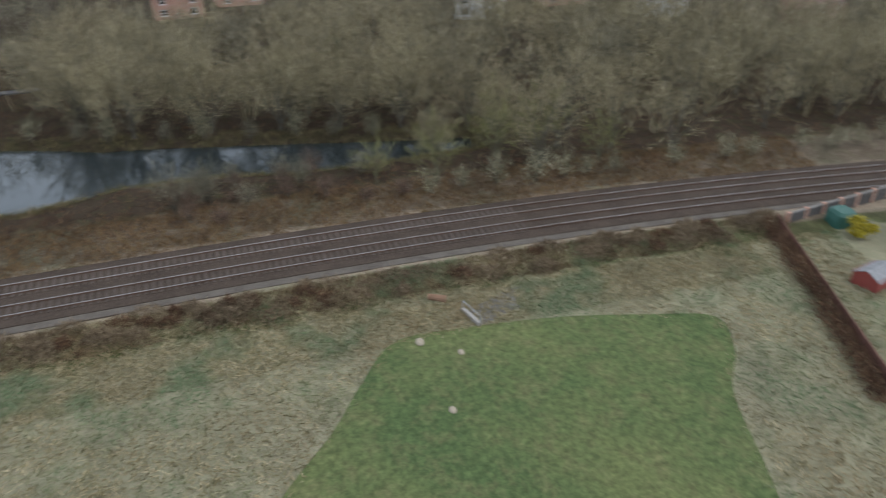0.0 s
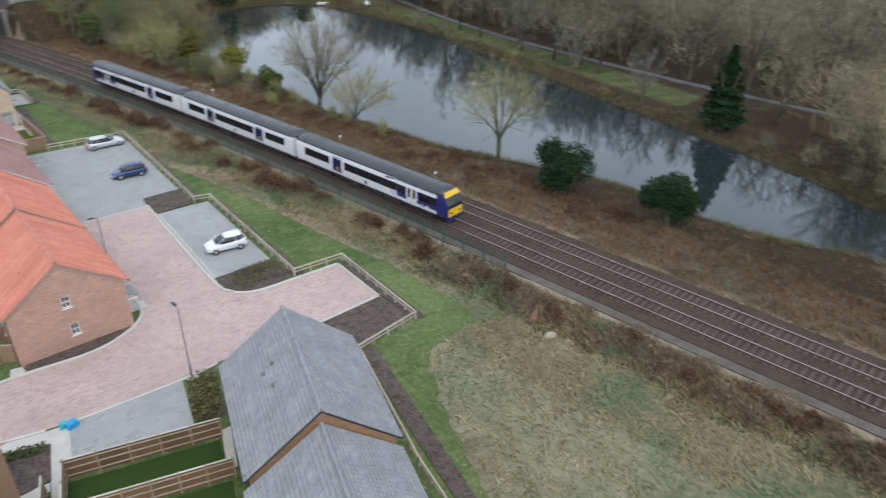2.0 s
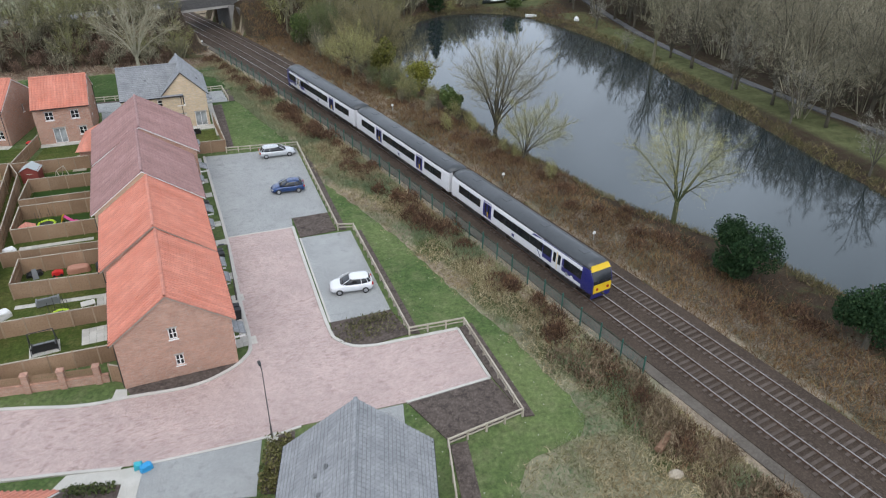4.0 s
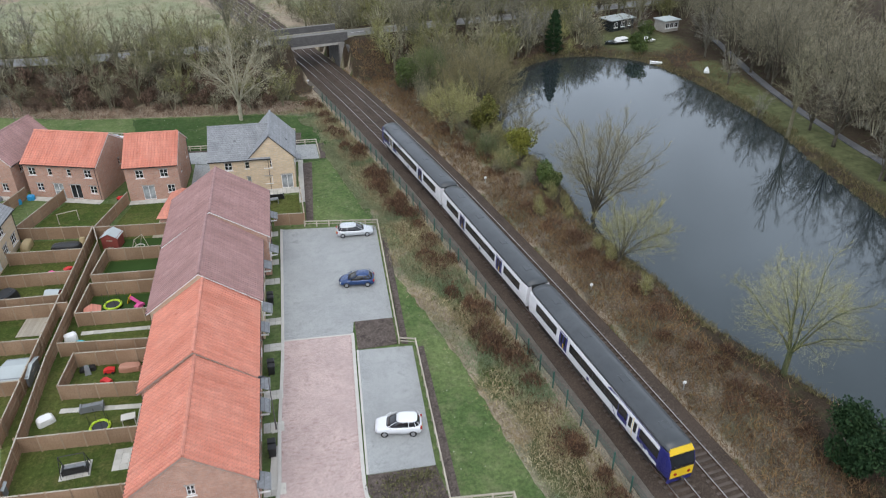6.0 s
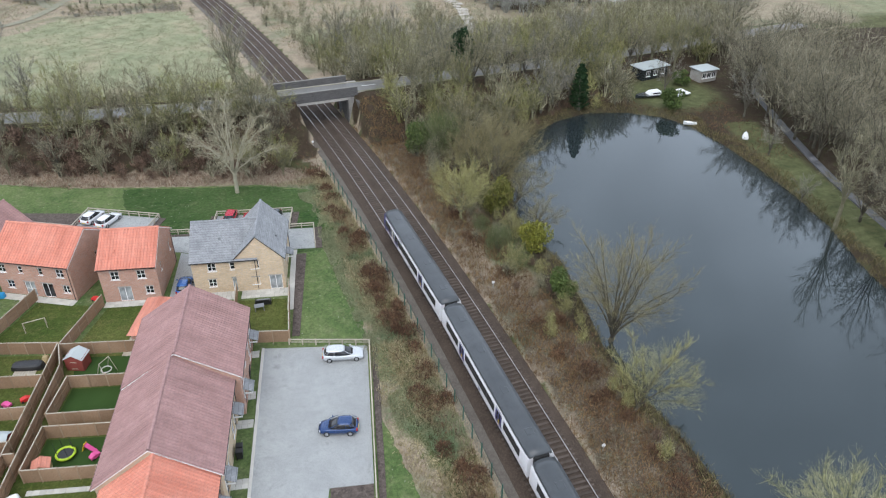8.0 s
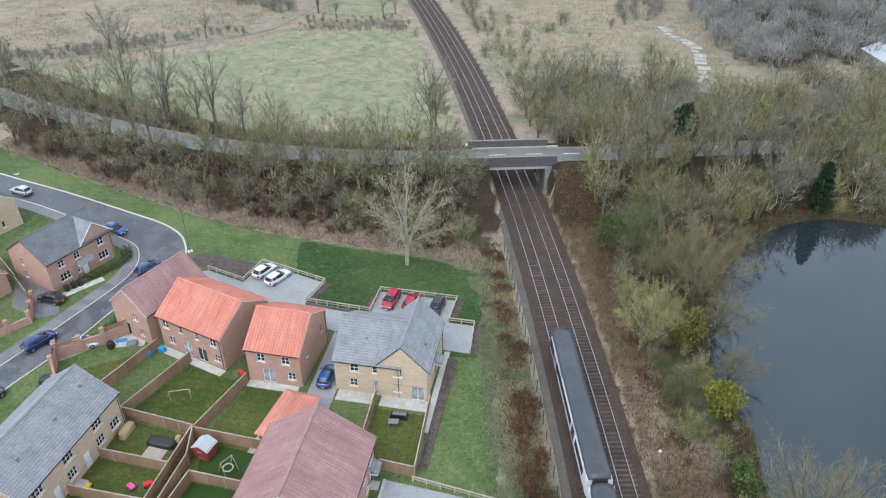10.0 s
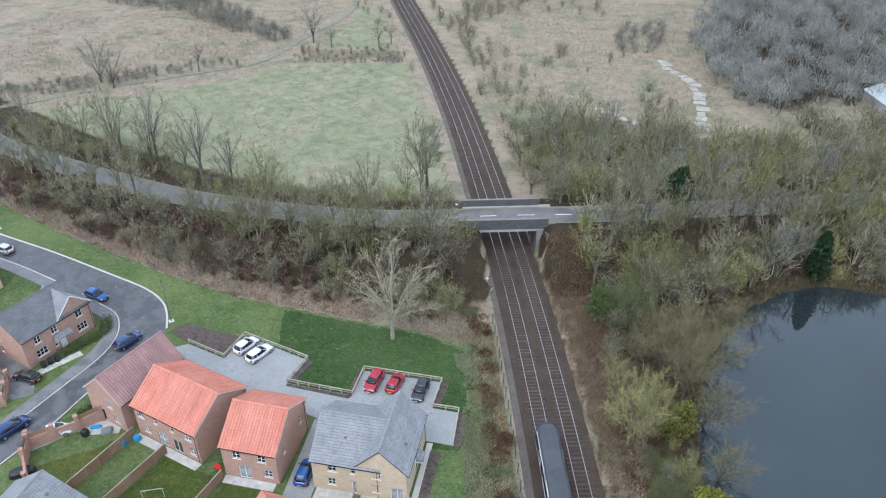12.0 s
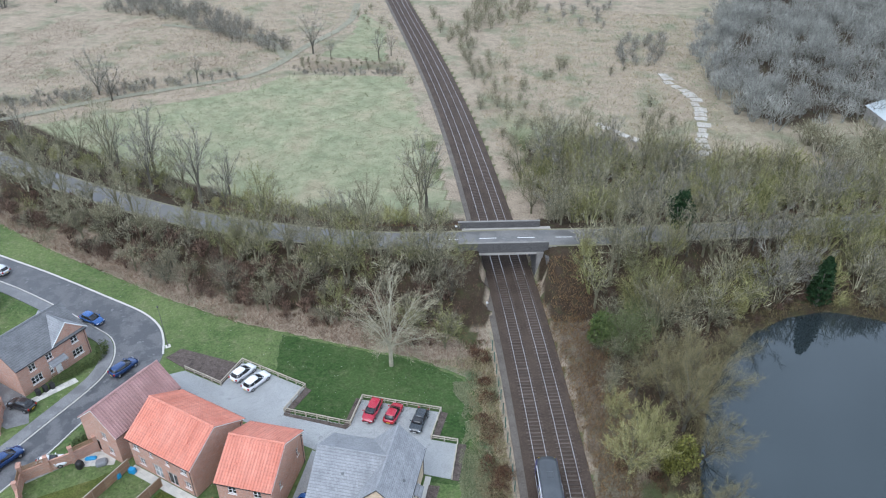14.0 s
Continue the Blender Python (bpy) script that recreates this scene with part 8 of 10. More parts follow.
# ---- trees and undergrowth ----
OLIVE = [(0.0, (0.078, 0.071, 0.044)), (0.35, (0.18, 0.166, 0.104)), (0.8, (0.335, 0.312, 0.208)), (1.0, (0.49, 0.465, 0.335))]
GREYW = [(0.0, (0.09, 0.084, 0.068)), (0.4, (0.19, 0.178, 0.145)), (0.8, (0.31, 0.294, 0.245)), (1.0, (0.44, 0.42, 0.365))]
RUSSET = [(0.0, (0.06, 0.04, 0.03)), (0.5, (0.14, 0.09, 0.065)), (1.0, (0.26, 0.18, 0.135))]
GOLD = [(0.0, (0.1, 0.095, 0.034)), (0.4, (0.25, 0.235, 0.092)), (0.8, (0.4, 0.38, 0.17)), (1.0, (0.52, 0.49, 0.27))]
M["bark"] = surface("damp_bark", (0.085, 0.075, 0.06), (0.14, 0.125, 0.1), (0.12, 0.125, 0.075), 1.5, 9.0, 0.9, 0.5, 0.03)
M["mossy_bark"] = surface("mossy_pale_bark", (0.12, 0.108, 0.07), (0.19, 0.172, 0.115), (0.14, 0.15, 0.07), 1.5, 9.0, 0.9, 0.5, 0.03)
M["dark_bark"] = surface("wet_dark_bark", (0.05, 0.043, 0.034), (0.09, 0.078, 0.06), (0.1, 0.1, 0.055), 1.5, 9.0, 0.9, 0.5, 0.03)
M["ivy_bark"] = surface("ivy_clad_bark", (0.05, 0.07, 0.025), (0.13, 0.12, 0.075), (0.09, 0.11, 0.04), 0.5, 6.0, 0.9, 0.6, 0.05)
M["pale_bark"] = surface("pale_lichened_bark", (0.3, 0.28, 0.21), (0.42, 0.39, 0.3), (0.24, 0.23, 0.15), 1.5, 9.0, 0.9, 0.5, 0.03)
M["tw_far"] = island_mat("dull_grey_twigs", [(0.0, (0.14, 0.14, 0.122)), (0.5, (0.255, 0.254, 0.226)), (1.0, (0.385, 0.382, 0.345))])
M["tw_dusk"] = island_mat("dusky_brown_twigs", [(0.0, (0.085, 0.077, 0.053)), (0.5, (0.205, 0.187, 0.132)), (1.0, (0.36, 0.332, 0.24))])
M["tw_wood"] = island_mat("warm_olive_twigs", [(0.0, (0.1, 0.085, 0.048)), (0.35, (0.225, 0.192, 0.112)), (0.8, (0.39, 0.34, 0.215)), (1.0, (0.54, 0.48, 0.33))])
M["tw_moss"] = island_mat("mossy_green_twigs", [(0.0, (0.085, 0.085, 0.032)), (0.4, (0.18, 0.178, 0.07)), (0.8, (0.29, 0.285, 0.125)), (1.0, (0.4, 0.385, 0.2))])
M["tw_pale"] = island_mat("pale_twigs", [(0.0, (0.22, 0.2, 0.13)), (0.5, (0.34, 0.31, 0.21)), (1.0, (0.45, 0.42, 0.31))])
M["tw_willow"] = island_mat("willow_twigs", [(0.0, (0.12, 0.1, 0.055)), (0.5, (0.21, 0.185, 0.095)), (1.0, (0.31, 0.275, 0.15))])
M["tw_olive"], M["tw_grey"], M["tw_russet"], M["tw_gold"] = island_mat("olive_twigs", OLIVE), island_mat("grey_twigs", GREYW), island_mat("russet_twigs", RUSSET), island_mat("golden_twigs", GOLD)
M["lf_dark"] = island_mat("dark_evergreen_leaf", [(0.0, (0.009, 0.026, 0.009)), (0.6, (0.019, 0.046, 0.016)), (1.0, (0.036, 0.066, 0.024))], 0.8, 0.2)
M["lf_mid"] = island_mat("green_leaf", [(0.0, (0.035, 0.06, 0.015)), (0.6, (0.07, 0.105, 0.025)), (1.0, (0.12, 0.15, 0.045))], 0.7, 0.3)
M["lf_olive"] = island_mat("olive_green_leaf", [(0.0, (0.06, 0.065, 0.012)), (0.6, (0.13, 0.13, 0.025)), (1.0, (0.21, 0.2, 0.05))], 0.7, 0.3)
M["lf_lime"] = island_mat("yellow_green_leaf", [(0.0, (0.1, 0.11, 0.015)), (0.6, (0.19, 0.19, 0.025)), (1.0, (0.28, 0.26, 0.05))], 0.7, 0.3)
M["straw_blade"] = island_mat("straw_blade", [(0.0, (0.11, 0.066, 0.036)), (0.45, (0.18, 0.112, 0.057)), (0.85, (0.265, 0.176, 0.09)), (1.0, (0.16, 0.135, 0.065))])
M["sedge"] = island_mat("bank_sedge", [(0.0, (0.06, 0.06, 0.025)), (0.4, (0.13, 0.115, 0.05)), (0.75, (0.2, 0.165, 0.085)), (1.0, (0.31, 0.26, 0.15))])
M["pale_blade"] = island_mat("pale_grass_blade", [(0.0, (0.13, 0.118, 0.062)), (0.3, (0.25, 0.215, 0.118)), (0.65, (0.37, 0.31, 0.185)), (1.0, (0.5, 0.43, 0.285))], patch=((0.15, 0.215, 0.115), (0.27, 0.185, 0.098)))
M["pale_bracken"] = island_mat("pale_dead_bracken", [(0.0, (0.2, 0.15, 0.115)), (0.5, (0.3, 0.235, 0.18)), (1.0, (0.4, 0.33, 0.26))])
M["bracken"] = island_mat("dead_bracken", [(0.0, (0.14, 0.092, 0.066)), (0.5, (0.28, 0.2, 0.148)), (1.0, (0.43, 0.345, 0.26))])
M["bramble"] = island_mat("bramble_stem", [(0.0, (0.05, 0.03, 0.022)), (0.4, (0.105, 0.06, 0.039)), (0.8, (0.18, 0.105, 0.062)), (1.0, (0.26, 0.17, 0.095))])
rng = np.random.default_rng(5)


def tri_mesh(name, base, tip, width):
    """One slim triangle from each base to its tip, turned at random round its length."""
    d = tip - base
    side = np.cross(d, rng.normal(size=d.shape))
    side /= np.maximum(np.linalg.norm(side, axis=1, keepdims=True), 1e-6)
    side *= np.asarray(width).reshape(-1, 1) * 0.5
    v = np.stack([base - side, base + side, tip], 1).reshape(-1, 3)
    return array_mesh(name, v, np.arange(len(v)).reshape(-1, 3), 3)


def fan(p, d, k, spread, lo, hi, length, up):
    """k side shoots from each shoot (p to p + d): bases and new ways."""
    n = len(p)
    t = rng.uniform(lo, hi, (n, k, 1))
    base = p[:, None] + d[:, None] * t
    size = np.linalg.norm(d, axis=1)[:, None, None]
    way = d[:, None] / size + spread * rng.normal(size=(n, k, 3)) + np.array([0, 0, up])
    way /= np.linalg.norm(way, axis=2, keepdims=True)
    way = way * length * rng.uniform(0.6, 1.3, (n, k, 1)) * (1.15 - 0.5 * t)
    return base.reshape(-1, 3), way.reshape(-1, 3)


def plant(kindred, x, y, size=1.0, z=None):
    name, a, b, label, group = kindred
    z = float(land(x, y)) if z is None else z
    t = thing(name, pose(x, y, z, 0, 0, rng.uniform(0, 360)), label, "bush" if name.startswith("bare_bush") else "tree", group)
    t.scale = (size * rng.uniform(0.9, 1.1), size * rng.uniform(0.9, 1.1), size)
    part("trunk", a, None, t)
    part("crown", b, None, t)
    return t


def dome_meshes(W, H, n, shoot, thin, low=0.05, stems=7, lobes=7, up=0.45):
    """A rounded bare crown: limbs from a short bole, and shoots that stream outwards to an uneven shell."""
    s = Shape()
    la = rng.normal(size=(lobes, 3))
    la[:, 2] = np.abs(la[:, 2]) * 0.8
    la /= np.linalg.norm(la, axis=1, keepdims=True)
    lw = rng.uniform(0.1, 0.34, lobes)

    def reach(d):
        """How far the shell lies along a way, as a share of the full crown."""
        return 0.74 + (np.maximum(d @ la.T, 0) ** 6 * lw).sum(1)

    half = np.array([W / 2, W / 2, H * (1 - low) * 0.62])
    mid = np.array([0, 0, H * (low + (1 - low) * 0.38)])
    # limbs
    for k in range(stems):
        a = 6.283 * (k + rng.uniform(-0.3, 0.3)) / stems
        d = np.array([math.cos(a) * rng.uniform(0.25, 0.9), math.sin(a) * rng.uniform(0.25, 0.9), rng.uniform(0.5, 1.0)])
        d /= np.linalg.norm(d)
        end = mid + d * half * 0.8
        p = np.array([0.02 * W * math.cos(a), 0.02 * W * math.sin(a), -0.3])
        r = (0.011 if H > 8 else 0.008) * H
        for q in range(4):
            t = (q + 1) / 4
            e = p * 0 + np.array([end[0] * t ** 1.25, end[1] * t ** 1.25, end[2] * t]) + rng.normal(size=3) * 0.012 * H
            s.tube(p, e, r * (1 - 0.2 * q), r * (0.8 - 0.2 * q) + 0.01, 5 if H > 8 else 3, False)
            if q:
                for _ in range(3 if H > 8 else 1):
                    w2 = (e - p) / np.linalg.norm(e - p) + 0.6 * rng.normal(size=3) + [0, 0, 0.2]
                    g = e + w2 / np.linalg.norm(w2) * H * rng.uniform(0.1, 0.2)
                    s.tube(e, g, r * 0.4, 0.012, 3, False)
            p = e
    d = rng.normal(size=(n, 3))
    d[:, 2] = np.where(d[:, 2] < -0.9, -d[:, 2], d[:, 2])
    d /= np.linalg.norm(d, axis=1, keepdims=True)
    depth = 1 - 0.62 * rng.uniform(0, 1, n) ** 1.6
    tip = mid + d * half * (reach(d) * depth)[:, None]
    way = d + rng.normal(size=(n, 3)) * 0.45 + np.array([0, 0, up])
    way /= np.linalg.norm(way, axis=1, keepdims=True)
    ln = (shoot * rng.uniform(0.55, 1.3, n))[:, None]
    base = tip - way * ln
    base[:, 2] = np.maximum(base[:, 2], 0.1)
    # side twigs near the tips
    m = n
    pickd = rng.integers(n, size=m)
    b2 = base[pickd] + (tip - base)[pickd] * rng.uniform(0.3, 0.9, (m, 1))
    w2 = way[pickd] + rng.normal(size=(m, 3)) * 0.55
    w2 /= np.linalg.norm(w2, axis=1, keepdims=True)
    t2 = b2 + w2 * shoot * rng.uniform(0.25, 0.6, (m, 1))
    return s.mesh("trunk"), tri_mesh("crown", np.concatenate([base, b2]), np.concatenate([tip, t2]), np.concatenate([thin * rng.uniform(0.8, 1.5, n), thin * rng.uniform(0.6, 1.0, m)]))


def dome(name, W, H, n, shoot, thin, bark, twig, label, group, count=3, **kw):
    out = []
    for _ in range(count):
        a, b = dome_meshes(W, H, n, shoot, thin, **kw)
        a.materials.append(M[bark])
        b.materials.append(M[twig])
        out.append((name, a, b, label, group))
    return out


def limbed_meshes(W, H, limbs, subs, sprays, twig, thin, fork=0.14, low=0.22, up=0.3, stout=1.0, lean=(0.0, 0.0), kids=3, halo=0):
    """A bare crown: limbs that curve up and out of a bole, side branches, sprays of fine twigs that follow them, and a haze of shoots that rounds it off."""
    s = Shape()
    foot = np.array([0.0, 0.0, -0.3])
    crotch = np.array([lean[0] * 0.1 * W, lean[1] * 0.1 * W, fork * H])
    r0 = 0.02 * H * stout
    s.tube(foot, crotch, r0 * 1.15, r0 * 0.95, 7)
    mid = np.array([lean[0] * 0.3 * W, lean[1] * 0.3 * W, H * (low + (1 - low) * 0.42)])
    half = np.array([W / 2, W / 2, H * (1 - low) * 0.58])
    P, D = [], []
    for k in range(limbs):
        a = 2.4 * k + rng.uniform(-0.35, 0.35)
        e = math.asin(min(0.97, (k + rng.uniform(0.1, 0.9)) / limbs))
        way = np.array([math.cos(a) * math.cos(e), math.sin(a) * math.cos(e), math.sin(e)])
        end = mid + way * half * rng.uniform(0.72, 1.02)
        start = crotch * rng.uniform(0.7, 1.0)
        bend = start + (end - start) * np.array([0.3, 0.3, 0.62]) + rng.normal(size=3) * 0.025 * H
        r = r0 * rng.uniform(0.34, 0.52)
        q, n = start, 5
        curve = [start]
        for j in range(1, n + 1):
            t = j / n
            p = (1 - t) ** 2 * start + 2 * t * (1 - t) * bend + t * t * end + rng.normal(size=3) * 0.008 * H
            s.tube(q, p, r * (1 - 0.17 * (j - 1)), r * (1 - 0.17 * j), 4, False)
            q = p
            curve.append(p)
        for j in range(subs):
            t = 0.22 + 0.78 * (j + rng.uniform(0, 1)) / subs
            i = min(n - 1, int(t * n))
            f = t * n - i
            base, tang = curve[i] * (1 - f) + curve[i + 1] * f, curve[i + 1] - curve[i]
            tang = tang / np.linalg.norm(tang)
            out = (base - mid) / half
            w = tang + 0.6 * rng.normal(size=3) + 0.55 * out / max(np.linalg.norm(out), 0.2) + [0, 0, up * 0.6]
            w /= np.linalg.norm(w)
            ln = H * rng.uniform(0.13, 0.24) * (1.25 - 0.6 * t)
            knee = base + w * ln * 0.5
            w2 = w + 0.25 * rng.normal(size=3) + [0, 0, up * 0.5]
            tip = knee + w2 / np.linalg.norm(w2) * ln * 0.6
            r2 = max(r * 0.3 * (1.2 - 0.7 * t), 0.02)
            s.tube(base, knee, r2, r2 * 0.65, 3, False)
            s.tube(knee, tip, r2 * 0.65, 0.008, 3, False)
            P += [base, knee]
            D += [knee - base, tip - knee]
    P, D = np.array(P), np.array(D)
    p1, d1 = fan(P, D, sprays, 0.48, 0.1, 1.0, twig, up)
    p2, d2 = fan(p1, d1, kids, 0.42, 0.25, 0.95, twig * 0.6, up * 0.7)
    p0, dd = np.concatenate([p1, p2]), np.concatenate([d1, d2])
    wd = np.concatenate([np.full(len(p1), thin * 1.25), np.full(len(p2), thin)]) * rng.uniform(0.7, 1.3, len(p0))
    if halo:
        d = rng.normal(size=(halo, 3))
        d[:, 2] = np.abs(d[:, 2]) - 0.35
        d /= np.linalg.norm(d, axis=1, keepdims=True)
        lump = 0.86 + 0.12 * np.sin(5 * np.arctan2(d[:, 1], d[:, 0]) + 4 * d[:, 2]) + 0.05 * np.sin(11 * d[:, 0] + 7 * d[:, 2])
        tip = mid + d * half * (lump * rng.uniform(0.3, 1.0, halo) ** 0.4)[:, None]
        way = d * [1.0, 1.0, 0.8] + 0.45 * rng.normal(size=(halo, 3)) + [0, 0, up]
        way *= (twig * rng.uniform(0.4, 1.0, halo) / np.linalg.norm(way, axis=1))[:, None]
        p0, dd = np.concatenate([p0, tip - way]), np.concatenate([dd, way])
        wd = np.concatenate([wd, thin * rng.uniform(0.6, 1.1, halo)])
    return s.mesh("trunk"), tri_mesh("crown", p0, p0 + dd, wd)


def limbed(name, W, H, limbs, subs, sprays, twig, thin, bark, twigs, label, group, count=3, **kw):
    out = []
    for _ in range(count):
        a, b = limbed_meshes(W, H, limbs, subs, sprays, twig, thin, **kw)
        a.materials.append(M[bark])
        b.materials.append(M[twigs])
        out.append((name, a, b, label, group))
    return out


big_olive = limbed("bare_tree", 10.5, 13, 8, 7, 6, 1.4, 0.036, "mossy_bark", "tw_olive", "bare rounded tree with fine olive twigs", "bare trees", 4)
big_wood = limbed("bare_tree", 12, 13.5, 8, 6, 4, 1.6, 0.045, "bark", "tw_wood", "bare rounded tree with warm olive twigs", "bare trees", 4, fork=0.08, low=0.12, kids=2, halo=450)
big_grey = limbed("bare_tree", 10.5, 13, 8, 7, 5, 1.5, 0.04, "bark", "tw_grey", "bare rounded tree with grey-brown twigs", "bare trees", 4)
big_moss = limbed("bare_tree", 10, 12, 9, 7, 5, 1.4, 0.036, "mossy_bark", "tw_moss", "bare rounded tree with mossy yellow-green twigs", "bare trees", 3, fork=0.08, low=0.1, up=0.4, kids=2, halo=500)
big_dusk = limbed("bare_tree", 10.5, 13, 8, 6, 4, 1.5, 0.045, "dark_bark", "tw_dusk", "bare dusky brown tree", "bare trees", 4, kids=2, halo=500)
big_front = limbed("bare_tree", 11.5, 14, 10, 7, 6, 1.4, 0.035, "dark_bark", "tw_dusk", "tall dusky bare tree beside the lane", "bare trees", 3, fork=0.2, low=0.1, halo=1800)
tall_grey = limbed("bare_tree", 7.0, 14, 7, 7, 5, 1.4, 0.034, "bark", "tw_grey", "tall slim bare tree with grey twigs", "bare trees", 3, fork=0.28, low=0.35, up=0.5)
tall_olive = limbed("bare_tree", 7.0, 14, 7, 7, 5, 1.4, 0.034, "mossy_bark", "tw_olive", "tall slim bare tree with olive twigs", "bare trees", 3, fork=0.28, low=0.35, up=0.5)
scrub_olive = dome("bare_bush", 6, 6, 300, 1.5, 0.055, "bark", "tw_olive", "dense bare bush with olive-brown stems", "bare bushes", 3, low=0.02, stems=9)
scrub_dusk = dome("bare_bush", 6, 5.5, 420, 1.3, 0.045, "dark_bark", "tw_dusk", "dense dusky brown bare bush", "bare bushes", 3, low=0.02, stems=8)
scrub_gold = dome("bare_bush", 6, 7, 420, 1.8, 0.048, "mossy_bark", "tw_gold", "bare willow bush with yellowish stems", "bare bushes", 3, low=0.02, stems=9, up=0.55)
scrub_russet = dome("bare_bush", 4, 3, 220, 1.1, 0.058, "bark", "tw_russet", "low tangled russet bush", "bare bushes", 3, low=0.0, stems=8)
fine_gold = limbed("willow_tree", 8.5, 9.5, 11, 8, 6, 1.2, 0.024, "mossy_bark", "tw_gold", "rounded bare tree with yellowish twigs beside the railway", "willows", 2, fork=0.12, low=0.1, up=0.35, halo=1800)
pale_tree = limbed("bare_tree", 7.5, 12, 11, 8, 6, 1.3, 0.024, "bark", "tw_willow", "tall bare tree with pale brown twigs", "bare trees", 2, fork=0.1, low=0.12, up=0.45, halo=1600)
over_tree = limbed("willow_tree", 9, 8.5, 10, 8, 6, 1.2, 0.02, "dark_bark", "tw_willow", "fine-twigged willow hanging over the water", "willows", 2, fork=0.1, low=0.08, up=0.25, lean=(0.9, 0.0), halo=1500)
hedge_bush = dome("bare_bush", 5.6, 5.6, 150, 1.7, 0.085, "bark", "tw_olive", "bare bush in a hedge", "bare bushes", 4, low=0.02, stems=4)
grey_bush = dome("bare_bush", 5.6, 5.6, 150, 1.7, 0.085, "bark", "tw_grey", "bare grey bush", "bare bushes", 4, low=0.02, stems=4)
willow = limbed("willow_tree", 14.5, 15.0, 14, 10, 7, 1.7, 0.02, "dark_bark", "tw_willow", "bare many-stemmed willow leaning over the pond", "willows", 1, fork=0.07, low=0.16, up=0.35, stout=1.0, lean=(0.3, 0.1), halo=3800)
low_willow = limbed("willow_tree", 11.5, 7.5, 11, 8, 6, 1.4, 0.018, "dark_bark", "tw_gold", "low willow sprawling over the water's edge", "willows", 1, fork=0.08, low=0.05, up=0.5, stout=1.3, lean=(0.9, 0.3), halo=2600)
thin_tree = limbed("willow_tree", 13.5, 13.5, 10, 9, 6, 1.3, 0.016, "ivy_bark", "tw_gold", "thin-crowned willow with an ivy-clad trunk", "willows", 1, fork=0.2, low=0.2, up=0.15, stout=1.0, halo=5200)
shore_tree = limbed("willow_tree", 13, 13.0, 10, 8, 6, 1.5, 0.03, "bark", "tw_wood", "broad rounded willow with soft brown twigs", "willows", 3, fork=0.05, low=0.02, up=0.3, halo=3000)
oak = limbed("oak_tree", 15.5, 16.0, 13, 11, 7, 1.2, 0.032, "pale_bark", "tw_pale", "pale-barked bare tree on the lawn edge", "", 1, fork=0.24, low=0.16, up=0.12, stout=0.95)


def pick(some):
    return some[int(rng.integers(len(some)))]


def leafy(name, x, y, w, h, mat, label, n=2200, leaf=0.26, cone=0.0, lobes=9, category="bush", group="", z=None):
    """A crown of many small leaves in uneven lobes over a short trunk."""
    z = float(land(x, y)) if z is None else z
    t = thing(name, pose(x, y, z, 0, 0, 0), label, category, group)
    s = Shape()
    s.tube((0, 0, -0.3), (0, 0, h * 0.55), 0.045 * h + 0.03, 0.02 * h, 7)
    for k in range(6):
        a = k * 1.05
        s.tube((0, 0, h * 0.2), (math.cos(a) * w * 0.3, math.sin(a) * w * 0.3, h * rng.uniform(0.45, 0.8)), 0.02 * h, 0.008 * h, 4)
    part("trunk", s, M["bark"], t)
    if cone:
        u = rng.uniform(0, 1, n) ** 0.75
        zz = h * (0.06 + 0.94 * u)
        rad = w / 2 * (1 - u) ** cone * (0.75 + 0.25 * np.sin(zz * 5.2 / max(h / 10, 0.5))) * np.sqrt(rng.uniform(0.35, 1.05, n))
        a = rng.uniform(0, 6.283, n)
        c = np.stack([rad * np.cos(a), rad * np.sin(a), zz], 1)
    else:
        la = rng.normal(size=(lobes, 3))
        la /= np.linalg.norm(la, axis=1, keepdims=True)
        la = la * np.array([w * 0.27, w * 0.27, h * 0.24]) + np.array([0, 0, h * 0.5])
        lr = rng.uniform(0.6, 1.1, lobes)
        which = rng.integers(lobes, size=n)
        dirs = rng.normal(size=(n, 3))
        dirs /= np.linalg.norm(dirs, axis=1, keepdims=True)
        c = la[which] + dirs * np.array([w * 0.25, w * 0.25, h * 0.26]) * (lr[which] * rng.uniform(0.6, 1.08, n))[:, None]
        c[:, 2] = np.maximum(c[:, 2], 0.05)
    e1 = rng.normal(size=(n, 3))
    e1 /= np.linalg.norm(e1, axis=1, keepdims=True)
    e2 = np.cross(e1, rng.normal(size=(n, 3)))
    e2 /= np.linalg.norm(e2, axis=1, keepdims=True)
    q = (leaf * rng.uniform(0.6, 1.3, n))[:, None]
    v = np.stack([c - e1 * q, c - e2 * q * 0.45, c + e1 * q, c + e2 * q * 0.45], 1).reshape(-1, 3)
    me = array_mesh("crown", v, np.arange(len(v)).reshape(-1, 4), 4)
    part("crown", me, mat, t)
    return t


def stand(kindred, x, y, size=1.0):
    """A single tree, turned as it was grown."""
    t = plant(kindred, x, y, size)
    t.matrix_world = pose(x, y, float(land(x, y))) @ Matrix.Scale(size, 4)
    return t


